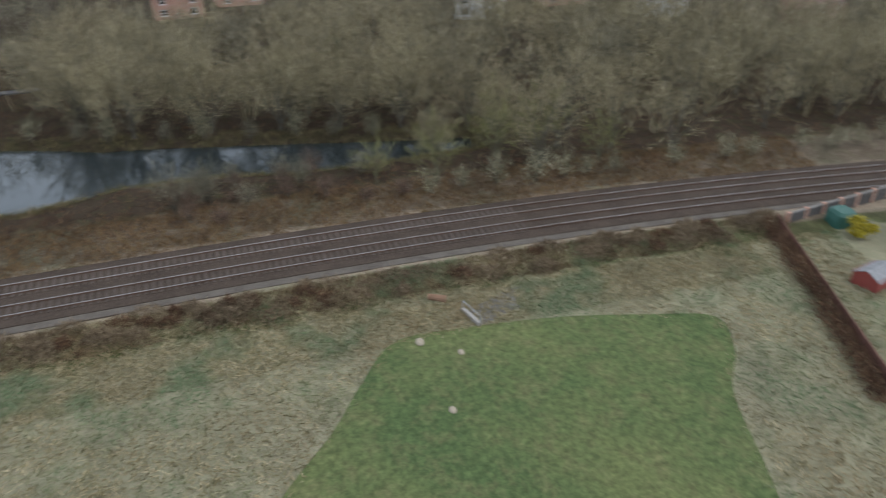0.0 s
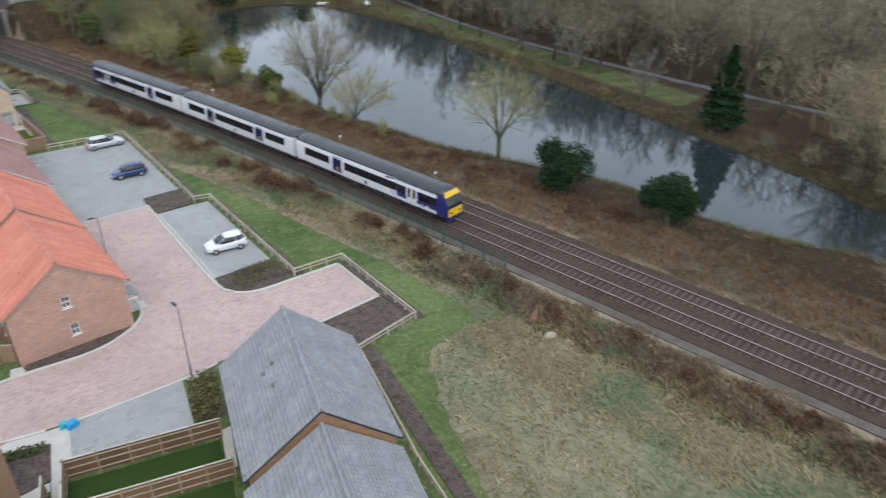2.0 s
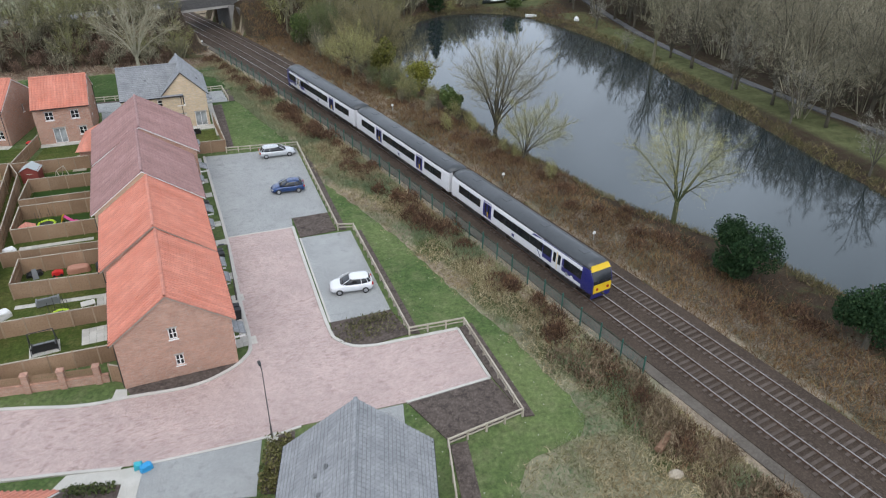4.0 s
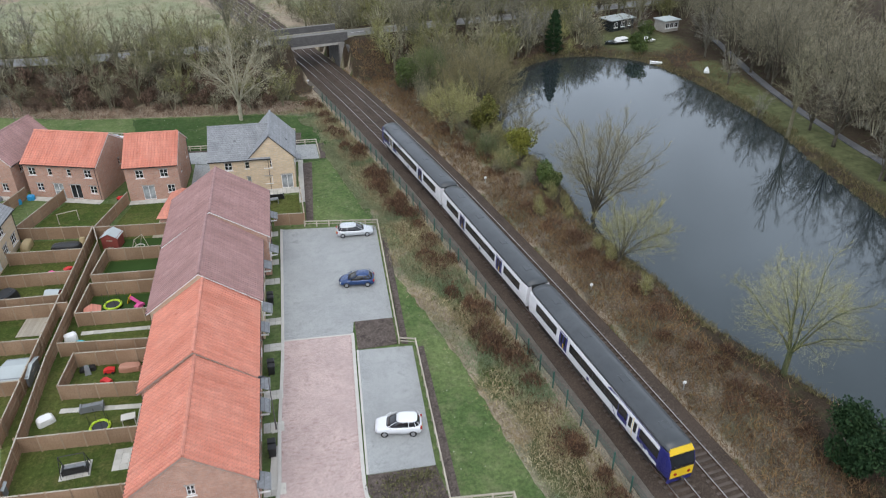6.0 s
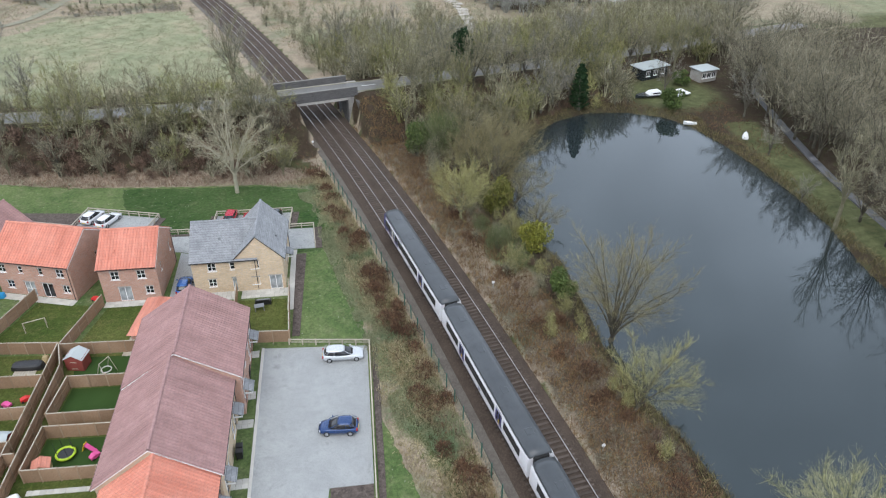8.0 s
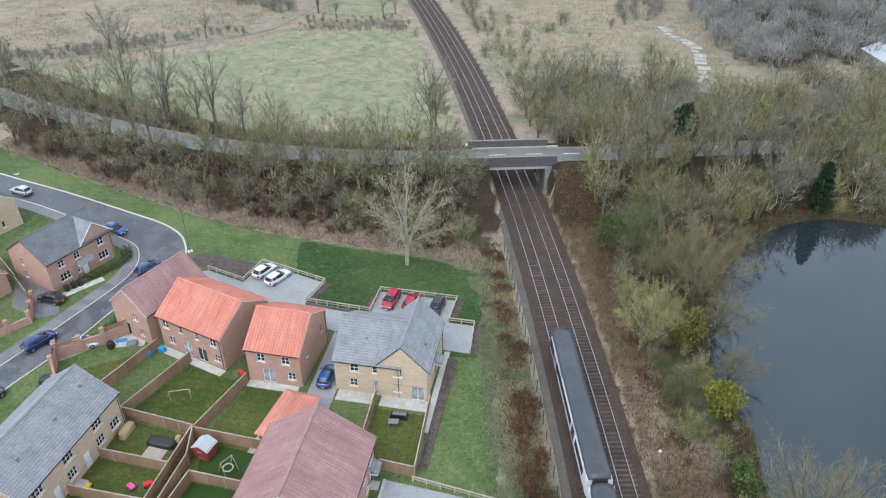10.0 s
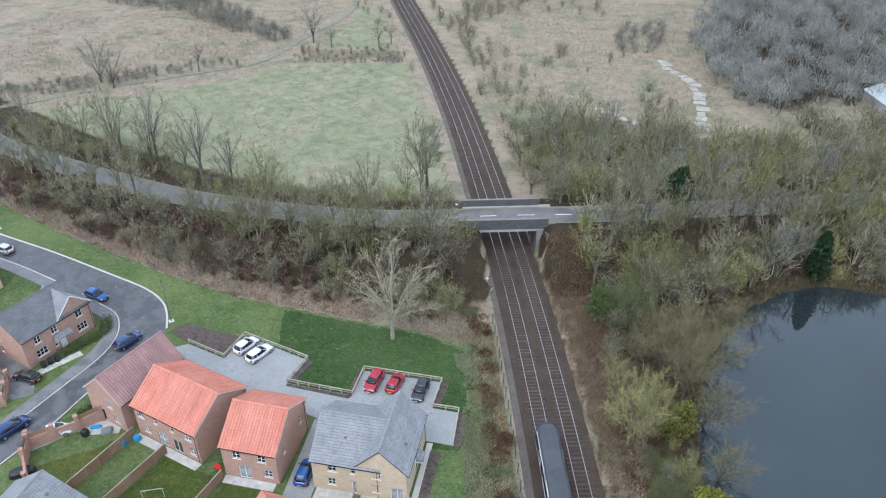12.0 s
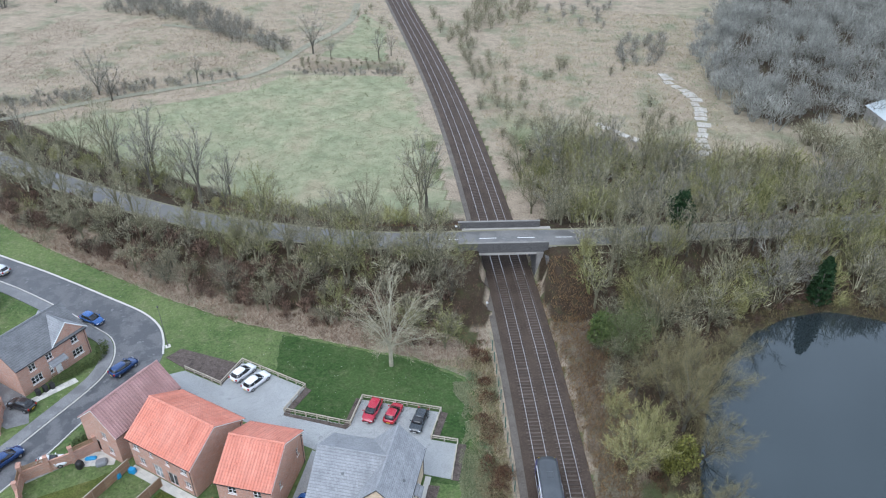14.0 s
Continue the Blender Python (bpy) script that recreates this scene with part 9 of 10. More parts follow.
# single trees that stand out
stand(oak[0], -18.3, 42.2)
stand(willow[0], 28.6, -3.0)
stand(low_willow[0], 26.3, -15.5)
stand(thin_tree[0], 34.6, -37.0)
stand(fine_gold[0], 16.0, 27.4)
stand(fine_gold[1], 18.6, 33.5, 0.7)
stand(pale_tree[0], 23.6, 36.4)
stand(pale_tree[1], 24.4, 42.6, 0.95)
stand(pale_tree[0], 21.0, 58.0, 0.9)
stand(over_tree[0], 27.0, 43.5)
stand(over_tree[1], 25.6, 32.6, 0.9)
stand(over_tree[0], 26.2, 23.6, 0.75)
stand(over_tree[1], 30.5, 52.0, 0.8)
stand(pale_tree[1], 21.0, 41.0, 0.85)
stand(pale_tree[0], 20.2, 46.0, 0.75)
stand(pale_tree[1], 25.0, 48.0, 0.75)
stand(fine_gold[0], 19.8, 30.4, 0.75)
stand(fine_gold[1], 14.6, 37.0, 0.55)
stand(pale_tree[0], 17.6, 42.0, 0.6)
stand(fine_gold[1], 20.6, 11.5, 0.5)
stand(fine_gold[0], 22.5, 22.0, 0.45)
leafy("evergreen_bush", 32.9, -49.0, 7.4, 6.6, M["lf_dark"], "dense dark green rounded evergreen beside the pond", 13000, 0.15, group="dark evergreens")
leafy("evergreen_bush", 35.2, -62.0, 7.2, 6.4, M["lf_dark"], "dense dark green rounded evergreen beside the pond", 13000, 0.15, group="dark evergreens")
leafy("conifer_tree", 66.0, -49.4, 7.4, 11.5, M["lf_dark"], "tall dark spruce on the far bank", 5200, 0.42, cone=0.85, category="tree")
leafy("cypress_tree", 48.4, 69.6, 4.6, 9.5, M["lf_dark"], "broad dark cypress at the head of the pond", 4200, 0.26, cone=0.4, category="tree")
leafy("ivy_bush", 24.6, 17.0, 5.2, 5.2, M["lf_lime"], "bright yellow-green ivy-clad bush", 2600, 0.22, group="green bushes")
leafy("ivy_bush", 25.6, 5.8, 4.4, 4.4, M["lf_mid"], "glossy green bush on the pond bank", 2600, 0.22, group="green bushes")
leafy("ivy_bush", 21.8, 29.2, 5.2, 6.5, M["lf_olive"], "olive yellow-green ivy-clad bush", 3400, 0.22, group="green bushes")
leafy("ivy_bush", 12.6, 52.5, 5.5, 6.5, M["lf_mid"], "green ivy-covered bush beside the railway", 2400, 0.24, group="green bushes")
leafy("ivy_bush", 67.8, 66.5, 6.0, 4.6, M["lf_mid"], "rounded green bush by the boats", 2400, 0.24, group="green bushes")
leafy("ivy_bush", 76.0, 80.0, 5.0, 3.6, M["lf_mid"], "green bush beside the hut", 1600, 0.24, group="green bushes")
leafy("evergreen_bush", 25.0, 76.5, 5.5, 12.0, M["lf_dark"], "dark ivy-covered tree beside the lane", 2200, 0.28, lobes=6, group="dark evergreens")
leafy("evergreen_bush", 88, -45, 5, 8, M["lf_dark"], "dark holly among the bare trees", 1800, 0.3, group="dark evergreens")
leafy("evergreen_bush", 78, -105, 6, 8, M["lf_dark"], "dark holly among the bare trees", 1800, 0.3, group="dark evergreens")
leafy("evergreen_bush", 95, 20, 6, 8, M["lf_dark"], "dark holly among the bare trees", 1800, 0.3, group="dark evergreens")

leafy("ivy_bush", 17.2, -152.0, 3.4, 2.2, M["yellow_leaf"], "bright yellow-leaved garden shrub", 1400, 0.16, group="garden shrubs")

# woods by stretches of the plan
placed = []


def wood(poly, n, kinds, sizes, gap=2.6, tries=14, road=4.6, joined=""):
    """Trees at random inside a stretch of the plan; joined: a label, and they become one mass too far off to tell apart."""
    xs, ys_ = [p[0] for p in poly], [p[1] for p in poly]
    made, verts, tris, mats = 0, [], [], []
    X = rng.uniform(min(xs), max(xs), n * tries)
    Y = rng.uniform(min(ys_), max(ys_), n * tries)
    ok = (poly_dist(X, Y, poly) < 0) & (poly_dist(X, Y, POND) > 0.8) & (np.abs(off_track(X, Y)) > 8.0) & (road_near(X, Y)[0] > road) & (poly_dist(X, Y, ESTATE_N) > 0.8) & ((np.abs(X - (78.8 + 0.00035 * (Y + 5) ** 2)) > 2.6) | (Y > 95)) & (np.hypot((X - 71) / 11, (Y - 77) / 13) > 1)
    H = land(X, Y)
    for x, y, z in zip(X[ok], Y[ok], H[ok]):
        if made >= n:
            break
        if any((x - a) ** 2 + (y - b) ** 2 < gap * gap for a, b in placed[-400:]):
            continue
        placed.append((x, y))
        kin, k = pick(pick(kinds)), rng.uniform(*sizes)
        made += 1
        if not joined:
            plant(kin, x, y, k, z)
            continue
        turn = rng.uniform(0, 6.283)
        R = np.array([[math.cos(turn), -math.sin(turn), 0], [math.sin(turn), math.cos(turn), 0], [0, 0, 1]]) * k
        for slot, me in ((0, kin[1]), (1, kin[2])):
            co = np.empty(len(me.vertices) * 3, np.float32)
            me.vertices.foreach_get("co", co)
            me.calc_loop_triangles()
            tr = np.empty(len(me.loop_triangles) * 3, np.int32)
            me.loop_triangles.foreach_get("vertices", tr)
            tris.append(tr.reshape(-1, 3) + sum(len(v) for v in verts))
            verts.append(co.reshape(-1, 3) @ R.T + [x, y, z])
            mats.append(np.full(len(tris[-1]), slot, np.int32))
    if joined and verts:
        me = array_mesh("thicket", np.concatenate(verts), np.concatenate(tris), 3)
        for mt in (kinds[0][0][1].materials[0], kinds[0][0][2].materials[0]):
            me.materials.append(mt)
        me.polygons.foreach_set("material_index", np.concatenate(mats))
        tagged(part("thicket", me, None), joined, "wood", kind="stuff")


BANK = [(-112, 74), (-88, 65), (-60, 55), (-34, 49.5), (-10, 46), (-9.5, 64), (-30, 62), (-50, 64), (-70, 68), (-104, 80)]
LANE_S = [(-130, 88), (-100, 76), (-70, 64), (-48, 60), (-30, 58), (-14, 60), (-13, 66), (-30, 64.5), (-50, 65.2), (-84, 74), (-118, 87)]
wood(LANE_S, 46, [tall_olive, big_olive, big_olive, big_moss], (0.6, 0.95), 3.0, road=3.3)
for x, y, k in ((-49.0, 59.5, 0.75), (-53.5, 62.0, 0.65), (-44.5, 60.5, 0.6), (-61, 65.0, 0.6), (-35, 58.5, 0.6), (-26, 57.5, 0.55)):
    plant(pick(big_moss), x, y, k)
wood(BANK, 24, [big_olive, big_dusk, big_moss], (0.45, 0.75), 4.5)
wood(BANK, 70, [scrub_dusk, scrub_russet, scrub_russet], (0.5, 0.95), 3.0)
wood(BANK, 60, [scrub_russet], (0.6, 1.0), 2.0)
NORTH = [(-140, 106), (-104, 89), (-70, 77), (-32, 71.5), (-12, 75), (-14, 88), (-40, 84), (-70, 88), (-120, 106)]
wood(NORTH, 12, [tall_grey, tall_olive], (0.75, 1.3), 3.4, road=3.8)
wood(NORTH, 12, [big_olive, big_grey, big_moss], (0.5, 0.95), 3.4, road=3.8)
wood(NORTH, 46, [scrub_olive, scrub_gold, scrub_dusk], (0.4, 0.85), 2.6, road=3.8)
# right of the railway, beyond the pond and the lane
EAST_N = [(9, 60), (20, 52), (33, 60), (45, 70), (62, 74), (74, 80), (90, 95), (70, 116), (40, 120), (2, 126), (-8, 96), (4, 78), (9, 68)]
LANE_E = [(8, 68), (30, 74), (50, 82), (70, 90), (90, 98), (90, 110), (66, 100), (45, 92), (25, 85), (4, 80), (3, 77), (8, 76)]
wood(LANE_E, 36, [big_olive, big_moss, big_olive, big_grey], (0.65, 0.95), 3.2, road=3.4)
wood(EAST_N, 100, [big_olive, big_moss, tall_olive, big_moss, big_grey], (0.6, 0.95), 4.2)
for k, p in enumerate(ROAD_LINE):
    if p.x > 12 and k % 2 == 0 and p.x < 96:
        q = ROAD_LINE[min(k + 1, len(ROAD_LINE) - 1)] - ROAD_LINE[max(k - 1, 0)]
        n = Vector((q.y, -q.x, 0)).normalized() * (1 if q.x > 0 else -1) * rng.uniform(5.0, 8.0)
        if math.hypot((p.x + n.x - 71) / 11, (p.y + n.y - 77) / 13) > 1:
            plant(pick(pick([big_moss, big_olive, big_moss, big_dusk])), p.x + n.x, p.y + n.y, rng.uniform(0.6, 0.85))
wood(EAST_N, 60, [scrub_olive, scrub_gold], (0.8, 1.2), 2.8)
# strip between the railway and the pond
wood([(13, 42), (16, 40), (20, 46), (28, 56), (34, 63), (28, 68), (14, 66), (12, 52)], 20, [scrub_olive, scrub_russet, scrub_olive], (0.45, 0.85), 2.6)
wood([(16.5, 8), (23, 4), (25, 20), (23, 33), (19, 38), (17, 22)], 16, [scrub_gold, scrub_russet, scrub_olive], (0.3, 0.55), 2.4)
wood([(20, -4), (26, -8), (27, 22), (21, 10), (19, 8)], 9, [scrub_gold, scrub_gold, scrub_olive], (0.25, 0.5), 2.4)
wood([(24, -10), (27, -12), (29, -22), (27, -24)], 4, [scrub_gold, scrub_russet], (0.3, 0.45), 2.2)
wood([(33, 56), (45, 67), (58, 70.5), (66, 66), (74, 72), (62, 79), (45, 75), (28, 64)], 26, [scrub_olive, scrub_gold, scrub_russet], (0.4, 0.8), 2.4)
# east of the pond
wood([(72, -40), (105, -60), (110, 70), (100, 110), (72, 90), (83, 60), (76, 30)], 56, [big_dusk], (0.75, 1.15), 5.0, joined="bare brown trees of the wood behind the pond")
# south-east woods behind the railway
wood([(61, -82), (67, -62), (76, -50), (100, -60), (104, -190), (52, -190), (52, -132), (58, -124), (60, -110)], 62, [big_wood], (0.75, 1.1), 5.4, joined="dense olive trees of the wood beyond the pond")
wood([(40, -124), (52, -130), (52, -190), (42, -190)], 13, [big_wood], (0.6, 0.95), 5.0, joined="olive trees beside the railway")
wood([(34, -84), (42, -84), (45, -100), (47, -118), (36, -118), (32, -100)], 12, [scrub_russet, scrub_olive, scrub_russet], (0.4, 0.75), 3.4, joined="low brown scrub on the pond bank")
wood([(32, -112), (38, -112), (39, -190), (34, -190)], 34, [hedge_bush], (0.5, 0.95), 3.0, joined="olive scrub along the railway")
for x, y, k in ((60.5, -77, 1.1), (60.2, -87, 0.95), (59.6, -96, 1.0), (58.4, -104, 0.85), (57.2, -112, 0.95), (55.4, -121, 0.85), (66, -69, 0.9), (65, -84, 1.1), (64, -100, 1.1), (50.0, -124, 0.8), (48.8, -115, 0.55), (62, -113, 1.1)):
    plant(pick(shore_tree), x, y, k)
for x, y, k in ((36.4, -84.6, 0.52), (38.8, -88.0, 0.42), (41.4, -96.0, 0.36)):
    plant(pick(big_dusk), x, y, k)
for x, y, k in ((39.6, -113.5, 0.7), (42.6, -121.5, 0.8), (40.6, -106.5, 0.5), (43.6, -127, 0.8), (40.5, -134, 0.6)):
    plant(pick(big_moss), x, y, k)
for x, y, k in ((56.6, -103, 0.6), (57.6, -98, 0.75), (58.0, -92, 0.6), (58.8, -86, 0.8), (59.4, -81, 0.6), (60.0, -74, 0.75), (61.0, -70, 0.6), (62.4, -64, 0.7), (63.6, -58, 0.55), (55.8, -108, 0.7), (55.6, -116, 0.7), (53.0, -123.5, 0.8)):
    plant(pick(scrub_olive if k > 0.65 else scrub_dusk), x, y, k)
for x, y, k in ((39.6, -87.5, 0.75), (38, -92, 0.6), (42.0, -98, 0.65), (43.5, -105, 0.6), (44.5, -90, 0.5)):
    plant(pick(scrub_dusk), x, y, k)
# thickets along the railway north of the bridge
wood([(-14, 80), (-9, 108), (-30, 160), (-48, 200), (-72, 240), (-84, 240), (-56, 195), (-42, 165), (-28, 120)], 26, [hedge_bush], (0.4, 0.7), 3.4, joined="thicket along the railway cutting")
wood([(1, 92), (14, 100), (0, 140), (-10, 170), (-36, 215), (-50, 240), (-54, 236), (-36, 200), (-18, 150), (-8, 112)], 60, [hedge_bush, grey_bush], (0.5, 0.9), 3.2, joined="thicket along the railway beyond the bridge")
# hedges and lone trees in the rough pasture
wood([(-78, 161), (-43, 166), (-44, 170), (-78, 166)], 50, [grey_bush], (0.1, 0.42), 1.1, joined="hedge across the rough pasture")
wood([(-160, 108), (-135, 124), (-90, 156), (-93, 161), (-140, 132), (-165, 116)], 100, [grey_bush], (0.25, 0.6), 1.2, joined="hedge along the farm track")
for x, y, k in ((-124, 136.5, 1.0), (-118, 133, 0.85), (-101.5, 150.5, 0.55), (-77, 181.5, 1.0), (-140, 96, 0.8), (-128, 101, 0.7), (-70, 178, 0.45), (-55, 180, 0.6), (-52, 184, 0.5)):
    plant(pick(big_grey if k > 0.8 else tall_grey), x, y, k)
for x, y, k in ((-2.6, 170.5, 0.6), (-1.0, 173.0, 0.5), (1.3, 179.5, 0.9), (2.6, 182, 0.7), (16.4, 177.5, 0.6), (10, 168, 0.3), (20.5, 183, 0.4), (25.6, 141, 0.8), (30.0, 137, 0.6), (26.5, 154.5, 0.7), (28.5, 147, 0.7), (24, 146, 0.5), (31, 143, 0.6), (-18.2, 144.5, 0.9), (-14, 147, 0.7), (-24.5, 172.5, 0.8), (-23, 167, 0.7), (-31, 205.5, 0.9), (-29, 196, 0.7), (-27, 186, 0.6)):
    plant(pick(scrub_olive), x, y, k)
wood([(18, 186), (33, 189), (36, 214), (21, 216)], 26, [grey_bush], (0.5, 0.95), 2.6, joined="thicket of grey scrub in the pasture")
wood([(-38, 214), (-19, 214), (-10, 252), (-34, 262)], 34, [hedge_bush], (0.7, 1.2), 3.0, joined="grey copse beside the railway")
wood([(-8, 228), (14, 222), (20, 262), (-4, 268)], 16, [grey_bush], (0.4, 0.9), 4.0, joined="scattered scrub at the top of the pasture")
wood([(-170, 214), (-137, 207), (-107, 188), (-88, 179), (-86, 186), (-104, 200), (-134, 222), (-170, 232)], 110, [grey_bush], (0.6, 1.1), 2.0, joined="grey scrub bank across the pasture")
# the front of the wood beside the lane
for k in range(17):
    y = -42 + 7.0 * k + rng.uniform(-2, 2)
    plant(pick(big_front), 83.5 + 0.00035 * (y + 5) ** 2 + rng.uniform(0, 2.5), y, rng.uniform(1.0, 1.25))
# trees on the far bank of the pond
for x, y, k in ((71.5, 17, 1.1), (71.6, 26, 0.4), (75, 42, 0.55), (73.5, -2, 0.8), (70.5, -18, 0.7), (66, -36, 0.7), (80, 60, 0.8), (70, 76, 0.7), (58, 76, 0.7), (44, 73, 0.7)):
    plant(pick(tall_olive if k > 1 else big_grey), x, y, k)

# thickets and far woods: many bare crowns in one object each
fa = []
for _ in range(6):
    n, m = 130, 8
    d = rng.normal(size=(n, 3))
    d[:, 2] = np.abs(d[:, 2])
    d /= np.linalg.norm(d, axis=1, keepdims=True)
    tip = np.array([0, 0, 2.6]) + d * np.array([3.0, 3.0, 3.2]) * (1 - 0.5 * rng.uniform(0, 1, (n, 1)) ** 1.6) * rng.uniform(0.8, 1.1, (n, 1))
    way = d + rng.normal(size=(n, 3)) * 0.35 + [0, 0, 0.45]
    way /= np.linalg.norm(way, axis=1, keepdims=True)
    base = tip - way * rng.uniform(0.9, 2.0, (n, 1))
    b2 = np.repeat(base + (tip - base) * 0.5, 1, 0)
    w2 = way + rng.normal(size=(n, 3)) * 0.6
    t2 = b2 + w2 / np.linalg.norm(w2, axis=1, keepdims=True) * rng.uniform(0.5, 1.1, (n, 1))
    stem = rng.normal(size=(m, 3)) * [0.25, 0.25, 0]
    top = stem * 4 + np.stack([np.zeros(m), np.zeros(m), rng.uniform(2.5, 4.5, m)], 1)
    fa.append((np.concatenate([stem, base, b2]), np.concatenate([top, tip, t2]), np.concatenate([np.full(m, 0.24), rng.uniform(0.09, 0.17, n), rng.uniform(0.07, 0.12, n)])))


def far_wood(poly, n, size, mat, label, gap=False, wide=1.0):
    X = rng.uniform(min(p[0] for p in poly), max(p[0] for p in poly), n * 6)
    Y = rng.uniform(min(p[1] for p in poly), max(p[1] for p in poly), n * 6)
    ok = (poly_dist(X, Y, poly) < 0) & (poly_dist(X, Y, POND) > 1.5) & (np.abs(off_track(X, Y)) > 10) & (road_near(X, Y)[0] > 4.2)
    ok &= ((np.abs(X - (78.8 + 0.00035 * (Y + 5) ** 2)) > 3.0) | (Y > 95)) & (np.hypot((X - 71) / 12, (Y - 77) / 14) > 1)
    X, Y = X[ok][:n], Y[ok][:n]
    Z = land(X, Y)
    Bs, Ts, Ws = [], [], []
    for x, y, z in zip(X, Y, Z):
        B, T, Wd = fa[int(rng.integers(6))]
        c, s_ = math.cos(r := rng.uniform(0, 6.28)), math.sin(r)
        R = np.array([[c, -s_, 0], [s_, c, 0], [0, 0, 1]]) * rng.uniform(*size)
        Bs.append(B @ R.T + [x, y, z]), Ts.append(T @ R.T + [x, y, z]), Ws.append(Wd * wide)
    me = tri_mesh("far_wood", np.concatenate(Bs), np.concatenate(Ts), np.concatenate(Ws))
    tagged(part("far_wood", me, mat), label, "wood", kind="stuff")


far_wood(EAST_N, 80, (0.8, 1.5), M["tw_olive"], "tangled bare thicket between lane and pond")
far_wood(EAST_N, 60, (0.9, 1.6), M["tw_moss"], "tangled bare thicket between lane and pond")
far_wood(BANK, 55, (0.4, 0.75), M["tw_russet"], "russet thicket on the road bank")
far_wood(BANK, 55, (0.45, 0.85), M["tw_dusk"], "dusky bare thicket on the road bank")
far_wood(LANE_S, 36, (0.8, 1.25), M["tw_olive"], "bare hedge trees along the lane")
far_wood(NORTH, 34, (0.45, 0.75), M["tw_moss"], "thin bare thicket north of the lane")
far_wood([(64, -76), (68, -64), (76, -50), (106, -62), (104, -150), (90, -215), (48, -215), (46, -136), (56, -130), (62, -118)], 180, (1.2, 2.1), M["tw_wood"], "dense olive winter wood beyond the railway", wide=0.6)
far_wood([(68, -72), (66, -215), (90, -215), (106, -140), (106, -62), (76, -50)], 90, (1.2, 2.0), M["tw_dusk"], "dusky bare trees in the winter wood", wide=0.7)
far_wood([(72, -40), (150, -60), (165, 70), (110, 130), (72, 90), (83, 60), (76, 30)], 160, (1.5, 2.5), M["tw_dusk"], "dusky winter wood behind the pond", wide=1.1)
far_wood([(46, 150), (58, 141), (75, 150), (125, 142), (130, 300), (70, 300), (60, 262), (43, 196)], 520, (1.0, 1.75), M["tw_far"], "dense grey winter wood far off", wide=0.85)
far_wood([(44, 160), (52, 143), (62, 142), (80, 150), (130, 138), (130, 160), (60, 158), (52, 200), (66, 262), (54, 262), (42, 200)], 80, (0.45, 1.0), M["tw_far"], "ragged bare trees at the edge of the far wood", wide=0.8)
far_wood([(68, 118), (110, 112), (112, 140), (92, 148), (90, 138), (60, 138)], 130, (0.8, 1.5), M["tw_olive"], "bare trees round the barn")
far_wood([(150, -220), (260, -230), (260, 150), (165, 110), (170, -40)], 110, (2.0, 3.0), M["tw_grey"], "distant bare woods behind the pond", wide=0.9)
far_wood([(-320, 200), (-190, 215), (-130, 245), (-70, 262), (-90, 330), (-320, 330)], 110, (0.8, 1.5), M["tw_grey"], "distant hedges and scrub", wide=1.4)
far_wood([(-230, 100), (-135, 92), (-140, 120), (-230, 180)], 60, (0.9, 1.5), M["tw_olive"], "distant hedges and scrub", wide=1.4)
far_wood([(-60, 275), (46, 268), (70, 340), (-100, 340)], 90, (0.8, 1.5), M["tw_grey"], "distant hedges and scrub", wide=1.4)


# ---- brambles, straw and rough grass ----
def scatter(name, X, Y, length, width, lean, mat, label, z0=None):
    n = len(X)
    Z = land(X, Y) if z0 is None else z0
    base = np.stack([X, Y, Z], 1)
    d = rng.normal(size=(n, 3)) * np.array([lean, lean, 0.25]) + np.array([0, 0, 1.0])
    d /= np.linalg.norm(d, axis=1, keepdims=True)
    L_ = rng.uniform(*length, n)[:, None]
    me = tri_mesh(name, base, base + d * L_, rng.uniform(*width, n))
    return tagged(part(name, me, mat), label, name.replace("_", " "), kind="stuff")


def strip(n, y0, y1, d0, d1):
    Y = rng.uniform(y0, y1, n)
    D = rng.uniform(d0, d1, n)
    s = track_slope(Y)
    k = np.sqrt(1 + s * s)
    return track_x(Y) + D / k, Y - D * s / k


def clumped(X, Y, f, keep):
    return wave(X, Y, f, 0.7) + 0.6 * wave(X, Y, f * 2.3, 1.9) + rng.normal(size=X.shape) * 0.35 > keep


M["old_bramble"] = island_mat("old_bramble_stem", [(0.0, (0.1, 0.07, 0.045)), (0.5, (0.19, 0.14, 0.09)), (1.0, (0.32, 0.255, 0.17))])


def mounds(n, y0, y1, d0, d1, radius, height, blades, label, mat="bramble"):
    """Rounded heaps of tangled stems, some run together."""
    xs, ys2, zs = [], [], []
    CX, CY = strip(n, y0, y1, d0, d1)
    for cx, cy in zip(CX, CY):
        R, hh = rng.uniform(*radius), rng.uniform(*height)
        a, u = rng.uniform(0, 6.283, blades), np.sqrt(rng.uniform(0, 1, blades))
        stretch = rng.uniform(0.8, 1.5)
        xs.append(cx + R * u * np.cos(a) + 0.2 * rng.normal(size=blades) * u)
        ys2.append(cy + R * stretch * u * np.sin(a) + 0.2 * rng.normal(size=blades) * u)
        zs.append(hh * (1 - u ** 2) * rng.uniform(0.55, 1.0, blades) - 0.15)
    X, Y, Z = np.concatenate(xs), np.concatenate(ys2), np.concatenate(zs)
    scatter("brambles", X, Y, (0.3, 0.8), (0.05, 0.1), 0.9, M[mat], label, land(X, Y) + np.maximum(Z, 0))


